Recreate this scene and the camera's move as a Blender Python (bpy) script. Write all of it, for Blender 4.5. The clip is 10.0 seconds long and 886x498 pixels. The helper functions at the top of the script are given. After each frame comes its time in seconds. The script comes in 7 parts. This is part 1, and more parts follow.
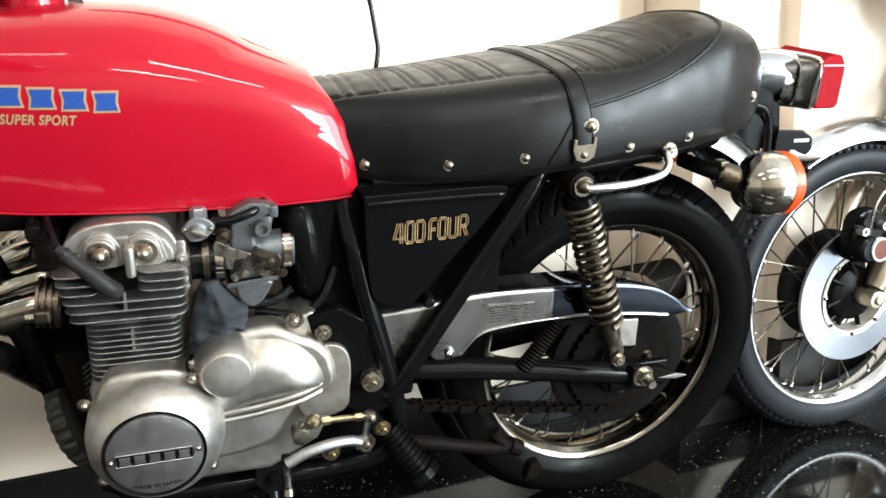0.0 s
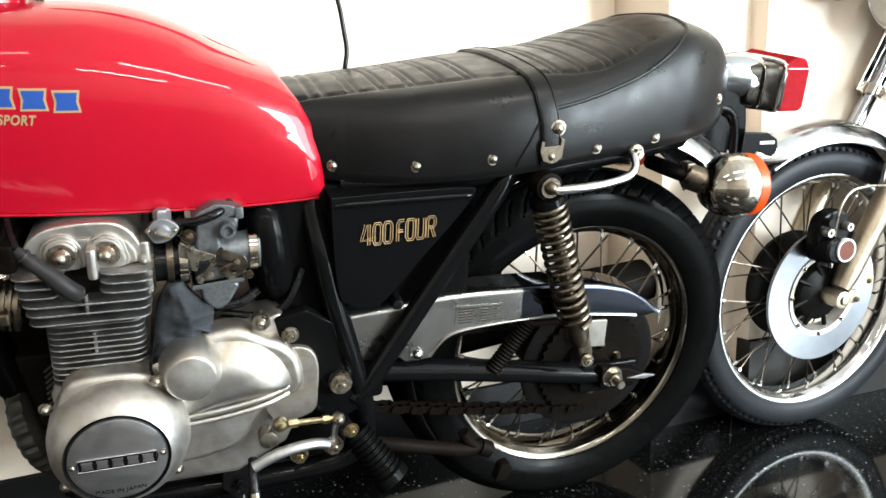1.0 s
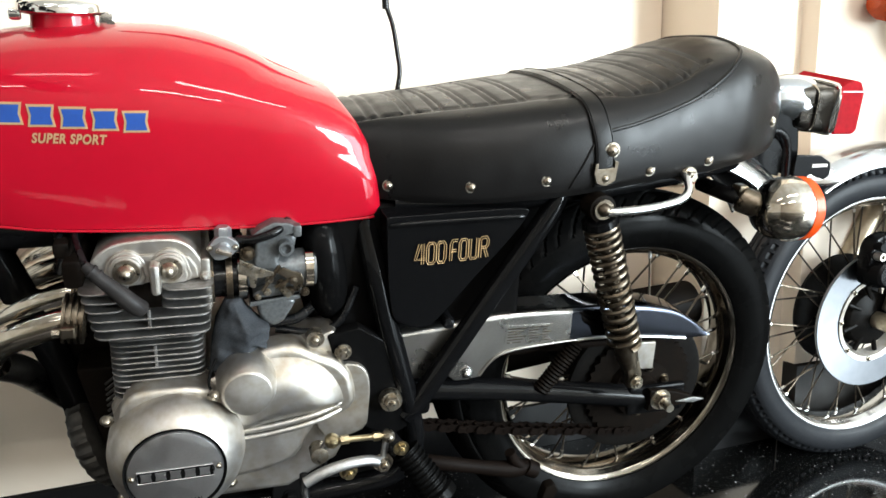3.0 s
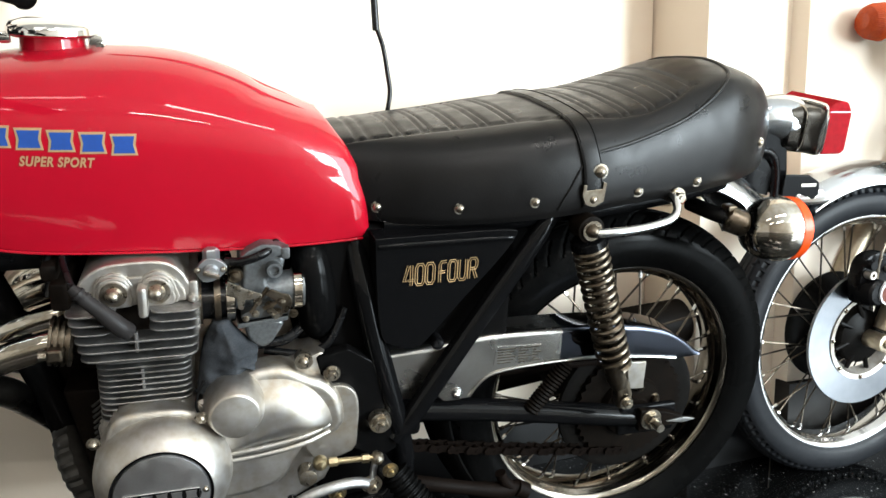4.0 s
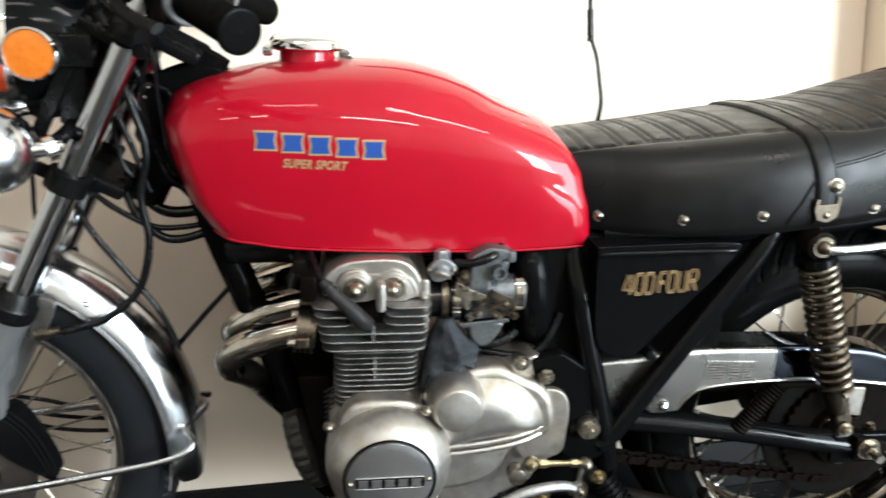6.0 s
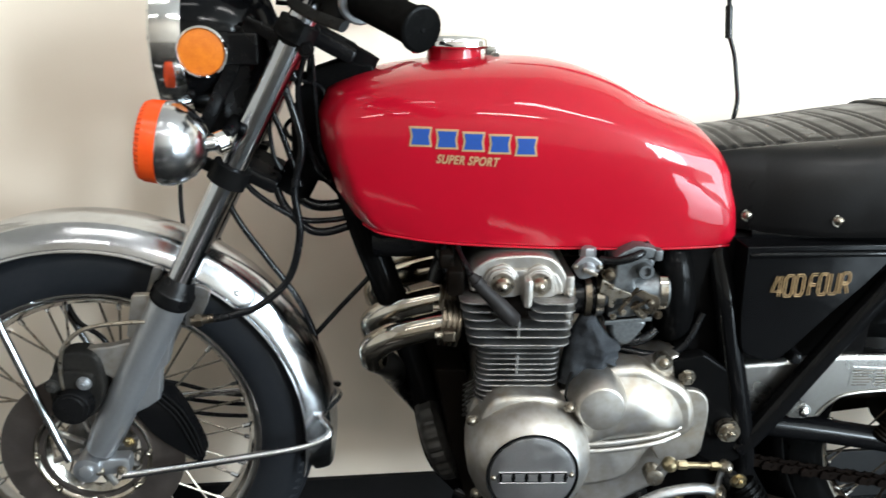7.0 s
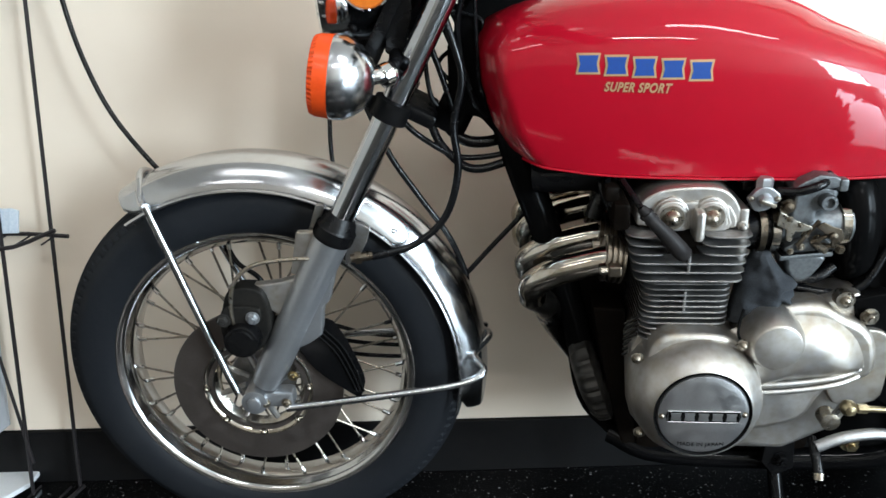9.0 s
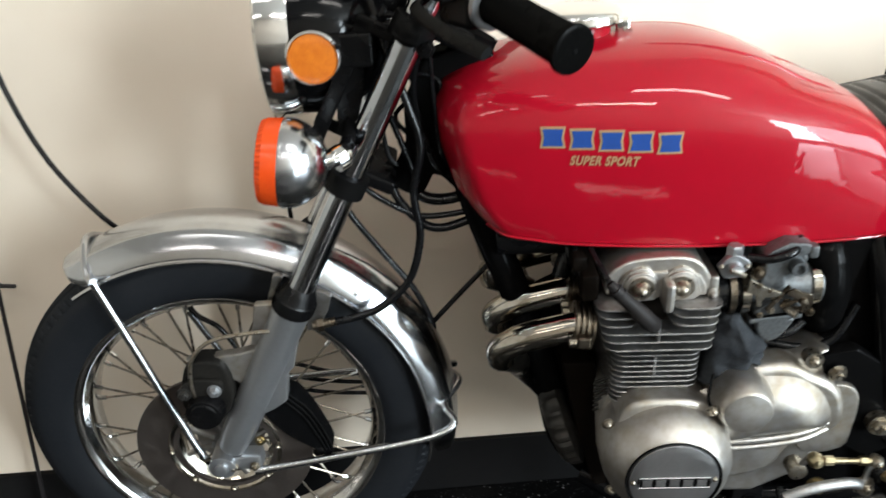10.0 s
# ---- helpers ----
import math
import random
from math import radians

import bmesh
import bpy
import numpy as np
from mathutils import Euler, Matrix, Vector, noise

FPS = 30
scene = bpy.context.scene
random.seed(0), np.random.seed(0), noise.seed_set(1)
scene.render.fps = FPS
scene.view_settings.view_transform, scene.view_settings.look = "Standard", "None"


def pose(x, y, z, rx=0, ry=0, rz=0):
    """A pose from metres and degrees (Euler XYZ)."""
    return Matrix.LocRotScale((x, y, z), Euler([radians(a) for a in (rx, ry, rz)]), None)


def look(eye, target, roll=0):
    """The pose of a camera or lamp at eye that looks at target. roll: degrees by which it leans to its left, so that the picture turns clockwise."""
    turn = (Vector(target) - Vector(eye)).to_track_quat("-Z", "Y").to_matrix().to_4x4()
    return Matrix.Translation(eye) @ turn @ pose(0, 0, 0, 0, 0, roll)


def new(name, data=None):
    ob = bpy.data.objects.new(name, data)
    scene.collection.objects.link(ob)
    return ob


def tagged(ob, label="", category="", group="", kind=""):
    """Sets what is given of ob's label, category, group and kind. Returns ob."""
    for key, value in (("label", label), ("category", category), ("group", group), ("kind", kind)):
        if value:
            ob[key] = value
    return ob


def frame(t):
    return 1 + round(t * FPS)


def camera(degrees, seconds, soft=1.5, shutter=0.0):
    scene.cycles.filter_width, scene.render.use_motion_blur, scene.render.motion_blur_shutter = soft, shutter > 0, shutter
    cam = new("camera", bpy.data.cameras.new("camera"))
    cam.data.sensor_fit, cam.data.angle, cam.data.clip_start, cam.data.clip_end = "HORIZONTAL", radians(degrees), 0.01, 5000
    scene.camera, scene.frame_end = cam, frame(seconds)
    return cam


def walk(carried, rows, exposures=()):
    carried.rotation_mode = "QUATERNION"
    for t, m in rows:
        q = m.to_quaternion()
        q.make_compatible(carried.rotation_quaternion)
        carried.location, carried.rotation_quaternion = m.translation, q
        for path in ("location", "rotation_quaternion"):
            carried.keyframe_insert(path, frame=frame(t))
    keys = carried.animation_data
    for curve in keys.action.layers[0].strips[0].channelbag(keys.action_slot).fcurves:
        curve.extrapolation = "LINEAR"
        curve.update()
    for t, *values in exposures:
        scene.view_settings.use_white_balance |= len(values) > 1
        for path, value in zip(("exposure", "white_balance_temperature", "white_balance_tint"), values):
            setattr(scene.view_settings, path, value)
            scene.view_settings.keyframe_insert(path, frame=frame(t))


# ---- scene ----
from mathutils.bvhtree import BVHTree

# ---------------------------------------------------------------- camera
cam = camera(60.47, 10.0, 1.5, 0.5)
PATH = [
    (0, -0.6668, -1.2475, 0.7335, 79.07, 1.05, -17.79),
    (0.5, -0.6603, -1.2501, 0.7318, 79.14, 0.87, -18.72),
    (1, -0.6531, -1.2514, 0.7319, 79.21, 0.85, -19.41),
    (1.5, -0.6506, -1.2523, 0.7352, 79.61, 0.80, -19.92),
    (2, -0.6595, -1.2483, 0.7334, 79.63, 0.63, -19.22),
    (2.5, -0.6891, -1.2460, 0.7349, 79.80, 0.39, -17.03),
    (4, -0.6744, -1.2496, 0.7511, 81.35, 0.43, -17.32),
    (4.5, -0.6842, -1.2491, 0.7482, 81.34, 0.21, -16.65),
    (5, -0.7069, -1.2432, 0.7489, 81.46, -0.12, -14.43),
    (5.5, -0.7355, -1.2471, 0.7472, 81.55, -0.25, -11.48),
    (6, -0.7965, -1.2470, 0.7509, 82.01, -0.46, -7.18),
    (7.5, -0.9497, -1.2447, 0.7383, 81.48, -0.81, -0.73),
    (8, -0.9816, -1.2430, 0.7263, 80.38, -0.49, 1.60),
    (8.5, -0.9923, -1.2441, 0.7237, 79.39, 0.04, 3.53),
    (9, -0.9965, -1.2366, 0.7112, 78.87, 0.74, 4.43),
    (9.5, -1.0133, -1.2110, 0.7226, 79.10, 2.20, 5.44),
    (9.7, -0.9960, -1.1855, 0.7960, 77.63, 4.00, 5.60),
    (9.9, -0.9918, -1.1657, 0.8530, 74.70, 2.55, 2.52),
    (10, -0.9898, -1.1573, 0.8839, 73.26, 2.26, 1.63),
]
walk(cam, [(t, pose(x, y, z, rx, ry, rz)) for t, x, y, z, rx, ry, rz in PATH],
     exposures=[(0.0, 0.15, 6500, 10), (2.5, 0.10, 6500, 10), (4.0, -0.08, 6500, 10), (4.5, -0.11, 6500, 10), (6.0, -0.02, 6450, 10), (7.5, -0.2, 6100, 9), (9.0, -0.28, 6050, 9), (9.6, -0.28, 6200, 10), (10.0, -0.4, 6450, 10)])

# ---------------------------------------------------------------- light
world = bpy.data.worlds.new("sky")
scene.world = world
world.use_nodes = True
sky = world.node_tree.nodes.new("ShaderNodeTexSky")
sky.sky_type, sky.sun_disc, sky.sun_elevation, sky.sun_rotation = "NISHITA", False, radians(40), radians(110)
world.node_tree.links.new(sky.outputs[0], world.node_tree.nodes["Background"].inputs[0])
world.node_tree.nodes["Background"].inputs[1].default_value = 0.06


def area(name, m, sx, sy, watts, colour):
    data = bpy.data.lights.new(name, "AREA")
    data.shape, data.size, data.size_y, data.energy, data.color = "RECTANGLE", sx, sy, watts, colour
    ob = new(name, data)
    ob.matrix_basis = m
    return ob


area("window_light", look((3.9, -3.3, 1.4), (0.0, -3.3, 1.4)), 3.0, 2.2, 385, (0.82, 0.94, 1.0))
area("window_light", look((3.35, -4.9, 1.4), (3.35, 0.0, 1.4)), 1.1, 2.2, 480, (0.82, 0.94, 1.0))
TUBES = [(-1.75, -1.9, 0.20, 7), (0.25, -1.9, 0.20, 26), (-2.5, -3.9, 0.16, 20), (-0.3, -3.9, 0.16, 44)]   # x, y, width, watts
for x, y, w, p in TUBES:
    area("ceiling_tube_light", look((x, y, 2.68), (x, y, 0.0)), 1.2, w, p, (1.0, 0.955, 0.90))


# ---------------------------------------------------------------- materials
def material(name, colour, rough=0.5, metal=0.0, coat=0.0, grain=(), bump=(), rough_var=(), spec=0.5, sheen=None):
    """grain: (scale, second colour, amount, second scale); bump: (scale, strength, distance); rough_var: (scale, low, high); sheen: share of gloss over a dull base."""
    m = bpy.data.materials.new(name)
    m.use_nodes = True
    n, k = m.node_tree.nodes, m.node_tree.links
    b = n["Principled BSDF"]
    b.inputs["Base Color"].default_value = (*colour, 1)
    b.inputs["Roughness"].default_value, b.inputs["Metallic"].default_value = rough, metal
    b.inputs["Coat Weight"].default_value, b.inputs["Coat Roughness"].default_value = coat, 0.03
    b.inputs["Specular IOR Level"].default_value = spec
    co = n.new("ShaderNodeTexCoord").outputs["Object"]

    def noisy(scale, detail=6.0):
        t = n.new("ShaderNodeTexNoise")
        t.inputs["Scale"].default_value, t.inputs["Detail"].default_value = scale, detail
        k.new(co, t.inputs["Vector"])
        return t.outputs["Fac"]

    def ramp(src, a, c):
        r = n.new("ShaderNodeMapRange")
        r.inputs["From Min"].default_value, r.inputs["From Max"].default_value = 0.35, 0.68
        r.inputs["To Min"].default_value, r.inputs["To Max"].default_value = a, c
        k.new(src, r.inputs["Value"])
        return r.outputs["Result"]

    if grain:
        s1, second, amount, s2 = grain
        mul = n.new("ShaderNodeMath")
        mul.operation = "MULTIPLY_ADD"
        k.new(ramp(noisy(s1), 0, amount * 0.6), mul.inputs[0])
        mul.inputs[1].default_value = 1.0
        k.new(ramp(noisy(s2), 0, amount * 0.6), mul.inputs[2])
        mix = n.new("ShaderNodeMix")
        mix.data_type = "RGBA"
        mix.inputs["A"].default_value, mix.inputs["B"].default_value = (*colour, 1), (*second, 1)
        k.new(mul.outputs[0], mix.inputs["Factor"])
        k.new(mix.outputs["Result"], b.inputs["Base Color"])
    if rough_var:
        k.new(ramp(noisy(rough_var[0]), rough_var[1], rough_var[2]), b.inputs["Roughness"])
    if bump:
        bp = n.new("ShaderNodeBump")
        bp.inputs["Strength"].default_value, bp.inputs["Distance"].default_value = bump[1], bump[2]
        k.new(noisy(bump[0]), bp.inputs["Height"])
        k.new(bp.outputs["Normal"], b.inputs["Normal"])
    if sheen is not None:
        dull, gloss, both = n.new("ShaderNodeBsdfDiffuse"), n.new("ShaderNodeBsdfGlossy"), n.new("ShaderNodeMixShader")
        dull.inputs["Color"].default_value, gloss.inputs["Color"].default_value = (*colour, 1), (1, 1, 1, 1)
        gloss.inputs["Roughness"].default_value, both.inputs[0].default_value = rough, sheen
        for link in list(k):
            if link.to_node == b:
                for node in (dull, gloss):
                    name = {"Base Color": "Color"}.get(link.to_socket.name, link.to_socket.name)
                    if name in node.inputs and not (node == gloss and name == "Color") and not (node == dull and name == "Roughness"):
                        k.new(link.from_socket, node.inputs[name])
        k.new(dull.outputs[0], both.inputs[1]), k.new(gloss.outputs[0], both.inputs[2])
        k.new(both.outputs[0], n["Material Output"].inputs["Surface"])
        n.remove(b)
    return m


RED = material("red_paint", (0.37, 0.004, 0.016), 0.35, 0, 0.7, grain=(3, (0.34, 0.0035, 0.013), 0.5, 40), bump=(9, 0.03, 0.002), spec=0.05)
BLACK = material("black_paint", (0.0035, 0.0035, 0.0038), 0.14, rough_var=(30, 0.07, 0.16), sheen=0.013)

# the lacquer over the red paint is slightly wavy
n, k = RED.node_tree.nodes, RED.node_tree.links
wave = n.new("ShaderNodeTexNoise")
wave.inputs["Scale"].default_value, wave.inputs["Detail"].default_value, wave.inputs["Distortion"].default_value = 11, 3, 0.6
k.new(n.new("ShaderNodeTexCoord").outputs["Object"], wave.inputs["Vector"])
lacquer = n.new("ShaderNodeBump")
lacquer.inputs["Strength"].default_value, lacquer.inputs["Distance"].default_value = 0.22, 0.004
k.new(wave.outputs["Fac"], lacquer.inputs["Height"])
k.new(lacquer.outputs["Normal"], n["Principled BSDF"].inputs["Coat Normal"])

SATIN = material("satin_black", (0.0034, 0.0034, 0.0039), 0.3, grain=(60, (0.006, 0.0056, 0.0052), 0.6, 9), rough_var=(30, 0.2, 0.4), sheen=0.014)
VINYL = material("black_vinyl", (0.0052, 0.0049, 0.0049), 0.36, grain=(6, (0.0082, 0.0076, 0.0074), 0.8, 260), bump=(420, 0.22, 0.0007), rough_var=(25, 0.27, 0.42), spec=0.2)
RUBBER = material("tyre_rubber", (0.0030, 0.0030, 0.0030), 0.4, grain=(18, (0.0034, 0.0033, 0.0032), 0.7, 140), bump=(300, 0.1, 0.0005), rough_var=(14, 0.2, 0.4), sheen=0.0038)
# tyre_rubber made greyer: the light on the second machine's tyres is in the colour
TYREGREY = material("lit_grey_tyre_rubber", (0.0125, 0.0137, 0.016), 0.5, grain=(18, (0.018, 0.019, 0.0212), 0.7, 140), bump=(300, 0.1, 0.0005), rough_var=(14, 0.34, 0.52), sheen=0.012)
RIM = material("rim_chrome", (0.60, 0.60, 0.60), 0.12, 1.0, 0, grain=(30, (0.46, 0.445, 0.42), 0.6, 160), rough_var=(24, 0.06, 0.17))
# rim chrome with the rear wheel's dark reflections in its colour
REARRIM = material("dark_reflection_rim_chrome", (0.30, 0.275, 0.24), 0.12, 1.0, 0, grain=(30, (0.17, 0.145, 0.115), 0.8, 160), rough_var=(24, 0.07, 0.2))
FORKCHROME = material("blue_grey_chrome", (0.50, 0.52, 0.55), 0.1, 1.0, 0, grain=(10, (0.42, 0.43, 0.45), 0.6, 120), rough_var=(20, 0.07, 0.15))
CALIPER = material("dusty_black_casting", (0.006, 0.0057, 0.0055), 0.38, grain=(30, (0.016, 0.0145, 0.0125), 0.9, 160), bump=(180, 0.2, 0.0006), sheen=0.02)
DRUM = material("black_hub_paint", (0.0030, 0.0029, 0.0028), 0.45, grain=(40, (0.008, 0.0068, 0.0058), 0.8, 200), sheen=0.008)
CABLE = material("cable_rubber", (0.0045, 0.0045, 0.005), 0.25, rough_var=(40, 0.16, 0.34), sheen=0.026)
CHROME = material("chrome", (0.80, 0.80, 0.79), 0.07, 1.0, 0, rough_var=(26, 0.045, 0.13), bump=(40, 0.015, 0.001))
# chrome with a dark blue reflection put into its base colour
DIMCHROME = material("dark_blue_reflection_chrome", (0.085, 0.095, 0.125), 0.07, 1.0, 0, grain=(14, (0.065, 0.07, 0.085), 0.6, 120), rough_var=(20, 0.05, 0.1), bump=(40, 0.015, 0.001))
PLUG = material("plug_cap_rubber", (0.016, 0.0145, 0.0145), 0.5, grain=(30, (0.024, 0.021, 0.02), 0.7, 200), rough_var=(30, 0.4, 0.6), sheen=0.012)
OLDCHROME = material("aged_chrome", (0.60, 0.575, 0.53), 0.1, 1.0, 0, grain=(22, (0.34, 0.28, 0.20), 0.8, 130), rough_var=(30, 0.05, 0.2), bump=(24, 0.05, 0.001))
ALLOY = material("cast_aluminium", (0.57, 0.56, 0.55), 0.48, 1.0, 0, grain=(9, (0.38, 0.325, 0.25), 0.85, 70), rough_var=(18, 0.40, 0.60), bump=(160, 0.14, 0.0008))
DULL = material("dull_aluminium", (0.37, 0.37, 0.375), 0.42, 1.0, 0, grain=(24, (0.28, 0.26, 0.23), 0.8, 150), rough_var=(30, 0.36, 0.6), bump=(220, 0.1, 0.0005))
FIN = material("grey_fin_aluminium", (0.33, 0.325, 0.325), 0.45, 1.0, 0, grain=(24, (0.19, 0.175, 0.155), 0.8, 150), rough_var=(30, 0.38, 0.6), bump=(220, 0.1, 0.0005))
SATINALLOY = material("satin_fork_alloy", (0.38, 0.39, 0.405), 0.33, 0.8, 0, grain=(16, (0.33, 0.335, 0.34), 0.5, 160), rough_var=(20, 0.28, 0.4), bump=(200, 0.05, 0.0004))
BRUSHED = material("brushed_cap", (0.50, 0.50, 0.51), 0.38, 1.0, 0, grain=(30, (0.42, 0.41, 0.40), 0.6, 400), rough_var=(60, 0.32, 0.46))
DISC = material("brake_disc_steel", (0.17, 0.145, 0.13), 0.42, 0.9, 0, grain=(12, (0.13, 0.11, 0.10), 0.5, 300), rough_var=(50, 0.34, 0.55))
DISC2 = material("polished_disc_steel", (0.275, 0.285, 0.305), 0.3, 1.0, 0, grain=(3, (0.19, 0.20, 0.215), 0.5, 40))
n, k = DISC2.node_tree.nodes, DISC2.node_tree.links
turned = n.new("ShaderNodeTangent")          # turned on a lathe: the grain runs round the hub
turned.direction_type, turned.axis = "RADIAL", "Y"
k.new(turned.outputs[0], n["Principled BSDF"].inputs["Tangent"])
n["Principled BSDF"].inputs["Anisotropic"].default_value = 0.75
SPRING = material("spring_steel", (0.165, 0.14, 0.11), 0.34, 1.0, 0, grain=(40, (0.10, 0.075, 0.05), 0.8, 160), rough_var=(60, 0.26, 0.46))
BOLT = material("zinc_bolt", (0.40, 0.375, 0.33), 0.34, 1.0, 0, grain=(120, (0.24, 0.185, 0.12), 0.8, 500), rough_var=(150, 0.25, 0.5))
CARB = material("weathered_zinc_casting", (0.20, 0.215, 0.225), 0.42, 0.75, 0, grain=(30, (0.10, 0.10, 0.098), 0.8, 220), rough_var=(30, 0.34, 0.56), bump=(260, 0.12, 0.0005))
BRASS = material("yellow_zinc", (0.46, 0.385, 0.235), 0.32, 1.0, 0, grain=(120, (0.26, 0.205, 0.125), 0.8, 400))
RUST = material("rusty_chain", (0.0075, 0.0047, 0.0035), 0.55, grain=(90, (0.0045, 0.0033, 0.0027), 0.9, 300), bump=(400, 0.3, 0.0006), sheen=0.0035)
# grime, darkened further for parts that stand in shade
SHADEGRIME = material("grime_and_shade_steel", (0.0040, 0.0033, 0.0027), 0.5, grain=(40, (0.008, 0.0055, 0.0040), 0.9, 200), bump=(200, 0.2, 0.0006), sheen=0.004)
AMBER = material("amber_plastic", (0.74, 0.075, 0.010), 0.22, grain=(60, (0.64, 0.055, 0.008), 0.6, 300), sheen=0.04)
DIMAMBER = material("dull_amber_plastic", (0.44, 0.062, 0.009), 0.24, grain=(40, (0.30, 0.035, 0.006), 0.8, 200), sheen=0.03)
REFLECT = material("amber_reflector", (0.78, 0.22, 0.02), 0.25, 0, 0.6, grain=(90, (0.62, 0.14, 0.012), 0.8, 700), bump=(900, 0.5, 0.0004))
REDLENS = material("red_lens", (0.34, 0.004, 0.010), 0.2, grain=(22, (0.22, 0.002, 0.006), 0.9, 120), sheen=0.010)
GOLD = material("gold_foil", (0.60, 0.41, 0.21), 0.35, 0.5, 0, grain=(200, (0.50, 0.32, 0.16), 0.6, 900))
BLUE = material("blue_foil", (0.015, 0.065, 0.28), 0.3, 0, 0.3, grain=(200, (0.015, 0.05, 0.22), 0.6, 900))
# near-black, also the shade painted into recesses
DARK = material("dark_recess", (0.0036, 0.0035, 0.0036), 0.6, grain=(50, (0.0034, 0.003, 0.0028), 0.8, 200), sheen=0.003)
CLOTH = material("grey_rag", (0.020, 0.022, 0.0255), 0.95, 0, 0, grain=(26, (0.050, 0.054, 0.060), 0.85, 700), bump=(900, 0.8, 0.0012), spec=0.1)
WHITE = material("white_plastic", (0.75, 0.76, 0.78), 0.45, grain=(20, (0.66, 0.68, 0.70), 0.6, 200))
PAPER = material("pale_blue_leaflet", (0.40, 0.47, 0.55), 0.6, grain=(60, (0.58, 0.62, 0.66), 0.8, 300))
GLASS = material("lens_glass", (0.8, 0.82, 0.85), 0.05)
GLASS.node_tree.nodes["Principled BSDF"].inputs["Transmission Weight"].default_value = 1.0
WALL = material("cream_wall_paint", (0.82, 0.71, 0.585), 0.55, 0, 0, grain=(1.3, (0.79, 0.67, 0.54), 0.5, 14), bump=(180, 0.06, 0.0008), rough_var=(8, 0.48, 0.62))
CEIL = material("white_ceiling_paint", (0.72, 0.70, 0.67), 0.8, grain=(2, (0.66, 0.64, 0.61), 0.5, 30))
SHADE = material("beige_wall_panelling", (0.54, 0.50, 0.445), 0.6, grain=(2, (0.47, 0.43, 0.38), 0.7, 30), bump=(60, 0.1, 0.001))
SKIRT = material("black_skirting", (0.0055, 0.0055, 0.006), 0.35, grain=(5, (0.0085, 0.008, 0.0078), 0.7, 60), rough_var=(9, 0.28, 0.45), sheen=0.012)
PLINTH = material("dark_grey_plinth_paint", (0.0145, 0.0138, 0.013), 0.4, grain=(5, (0.020, 0.0185, 0.017), 0.7, 60), rough_var=(9, 0.3, 0.5), sheen=0.016)
# copy of spoke_steel darkened with the shade of spokes before a white wall
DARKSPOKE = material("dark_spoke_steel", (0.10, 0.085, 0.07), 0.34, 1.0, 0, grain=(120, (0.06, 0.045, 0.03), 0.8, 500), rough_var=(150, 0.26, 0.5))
SPOKE = material("spoke_steel", (0.34, 0.31, 0.27), 0.3, 1.0, 0, grain=(120, (0.20, 0.16, 0.11), 0.8, 500), rough_var=(150, 0.22, 0.45))
MATTE = material("matte_black_frame_paint", (0.0034, 0.0034, 0.0036), 0.16, grain=(25, (0.0036, 0.0033, 0.0031), 0.6, 120), rough_var=(20, 0.09, 0.2), sheen=0.0048)
PALE = material("pale_lamp_glass", (0.62, 0.60, 0.56), 0.15, 0, 0.6, grain=(60, (0.52, 0.50, 0.46), 0.6, 300), bump=(160, 0.2, 0.0008))
BROWNCAP = material("brown_plastic_cap", (0.14, 0.045, 0.03), 0.4, grain=(80, (0.10, 0.035, 0.025), 0.6, 400), sheen=0.02)
CAST2 = material("yellowed_fork_alloy", (0.46, 0.40, 0.31), 0.34, 0.9, 0, grain=(12, (0.34, 0.27, 0.18), 0.7, 140), rough_var=(20, 0.28, 0.46))
POLISHED = material("polished_mudguard", (0.545, 0.56, 0.585), 0.18, 1.0, 0, grain=(7, (0.46, 0.46, 0.46), 0.6, 90), rough_var=(16, 0.13, 0.27), bump=(30, 0.06, 0.001))
# chrome darkened: the black surroundings it mirrors are in the colour
DARKCHROME = material("darkened_chrome", (0.085, 0.078, 0.07), 0.26, 1.0, 0, grain=(14, (0.05, 0.042, 0.034), 0.7, 120), rough_var=(20, 0.2, 0.38))
GUARD = material("satin_chain_guard", (0.45, 0.44, 0.425), 0.3, 1.0, 0, grain=(9, (0.40, 0.375, 0.335), 0.6, 120), rough_var=(14, 0.22, 0.38), bump=(40, 0.03, 0.001))
# tyre_rubber made lighter and bluer: the front tyre's daylight sheen in the colour
FRONTRUBBER = material("blue_sheen_tyre_rubber", (0.0105, 0.0118, 0.0145), 0.45, grain=(18, (0.015, 0.0162, 0.0182), 0.7, 140), bump=(300, 0.1, 0.0005), rough_var=(14, 0.36, 0.55), sheen=0.014)
SUMP = material("grimy_dark_alloy", (0.055, 0.052, 0.048), 0.5, 0.6, 0, grain=(20, (0.03, 0.027, 0.023), 0.8, 120), rough_var=(20, 0.4, 0.6), bump=(150, 0.1, 0.0006))
SHEET = material("grey_white_sheet", (0.42, 0.44, 0.47), 0.5, grain=(6, (0.36, 0.38, 0.41), 0.7, 60))
WIRE = material("black_wire", (0.018, 0.015, 0.016), 0.45, 0.3, rough_var=(40, 0.35, 0.55))


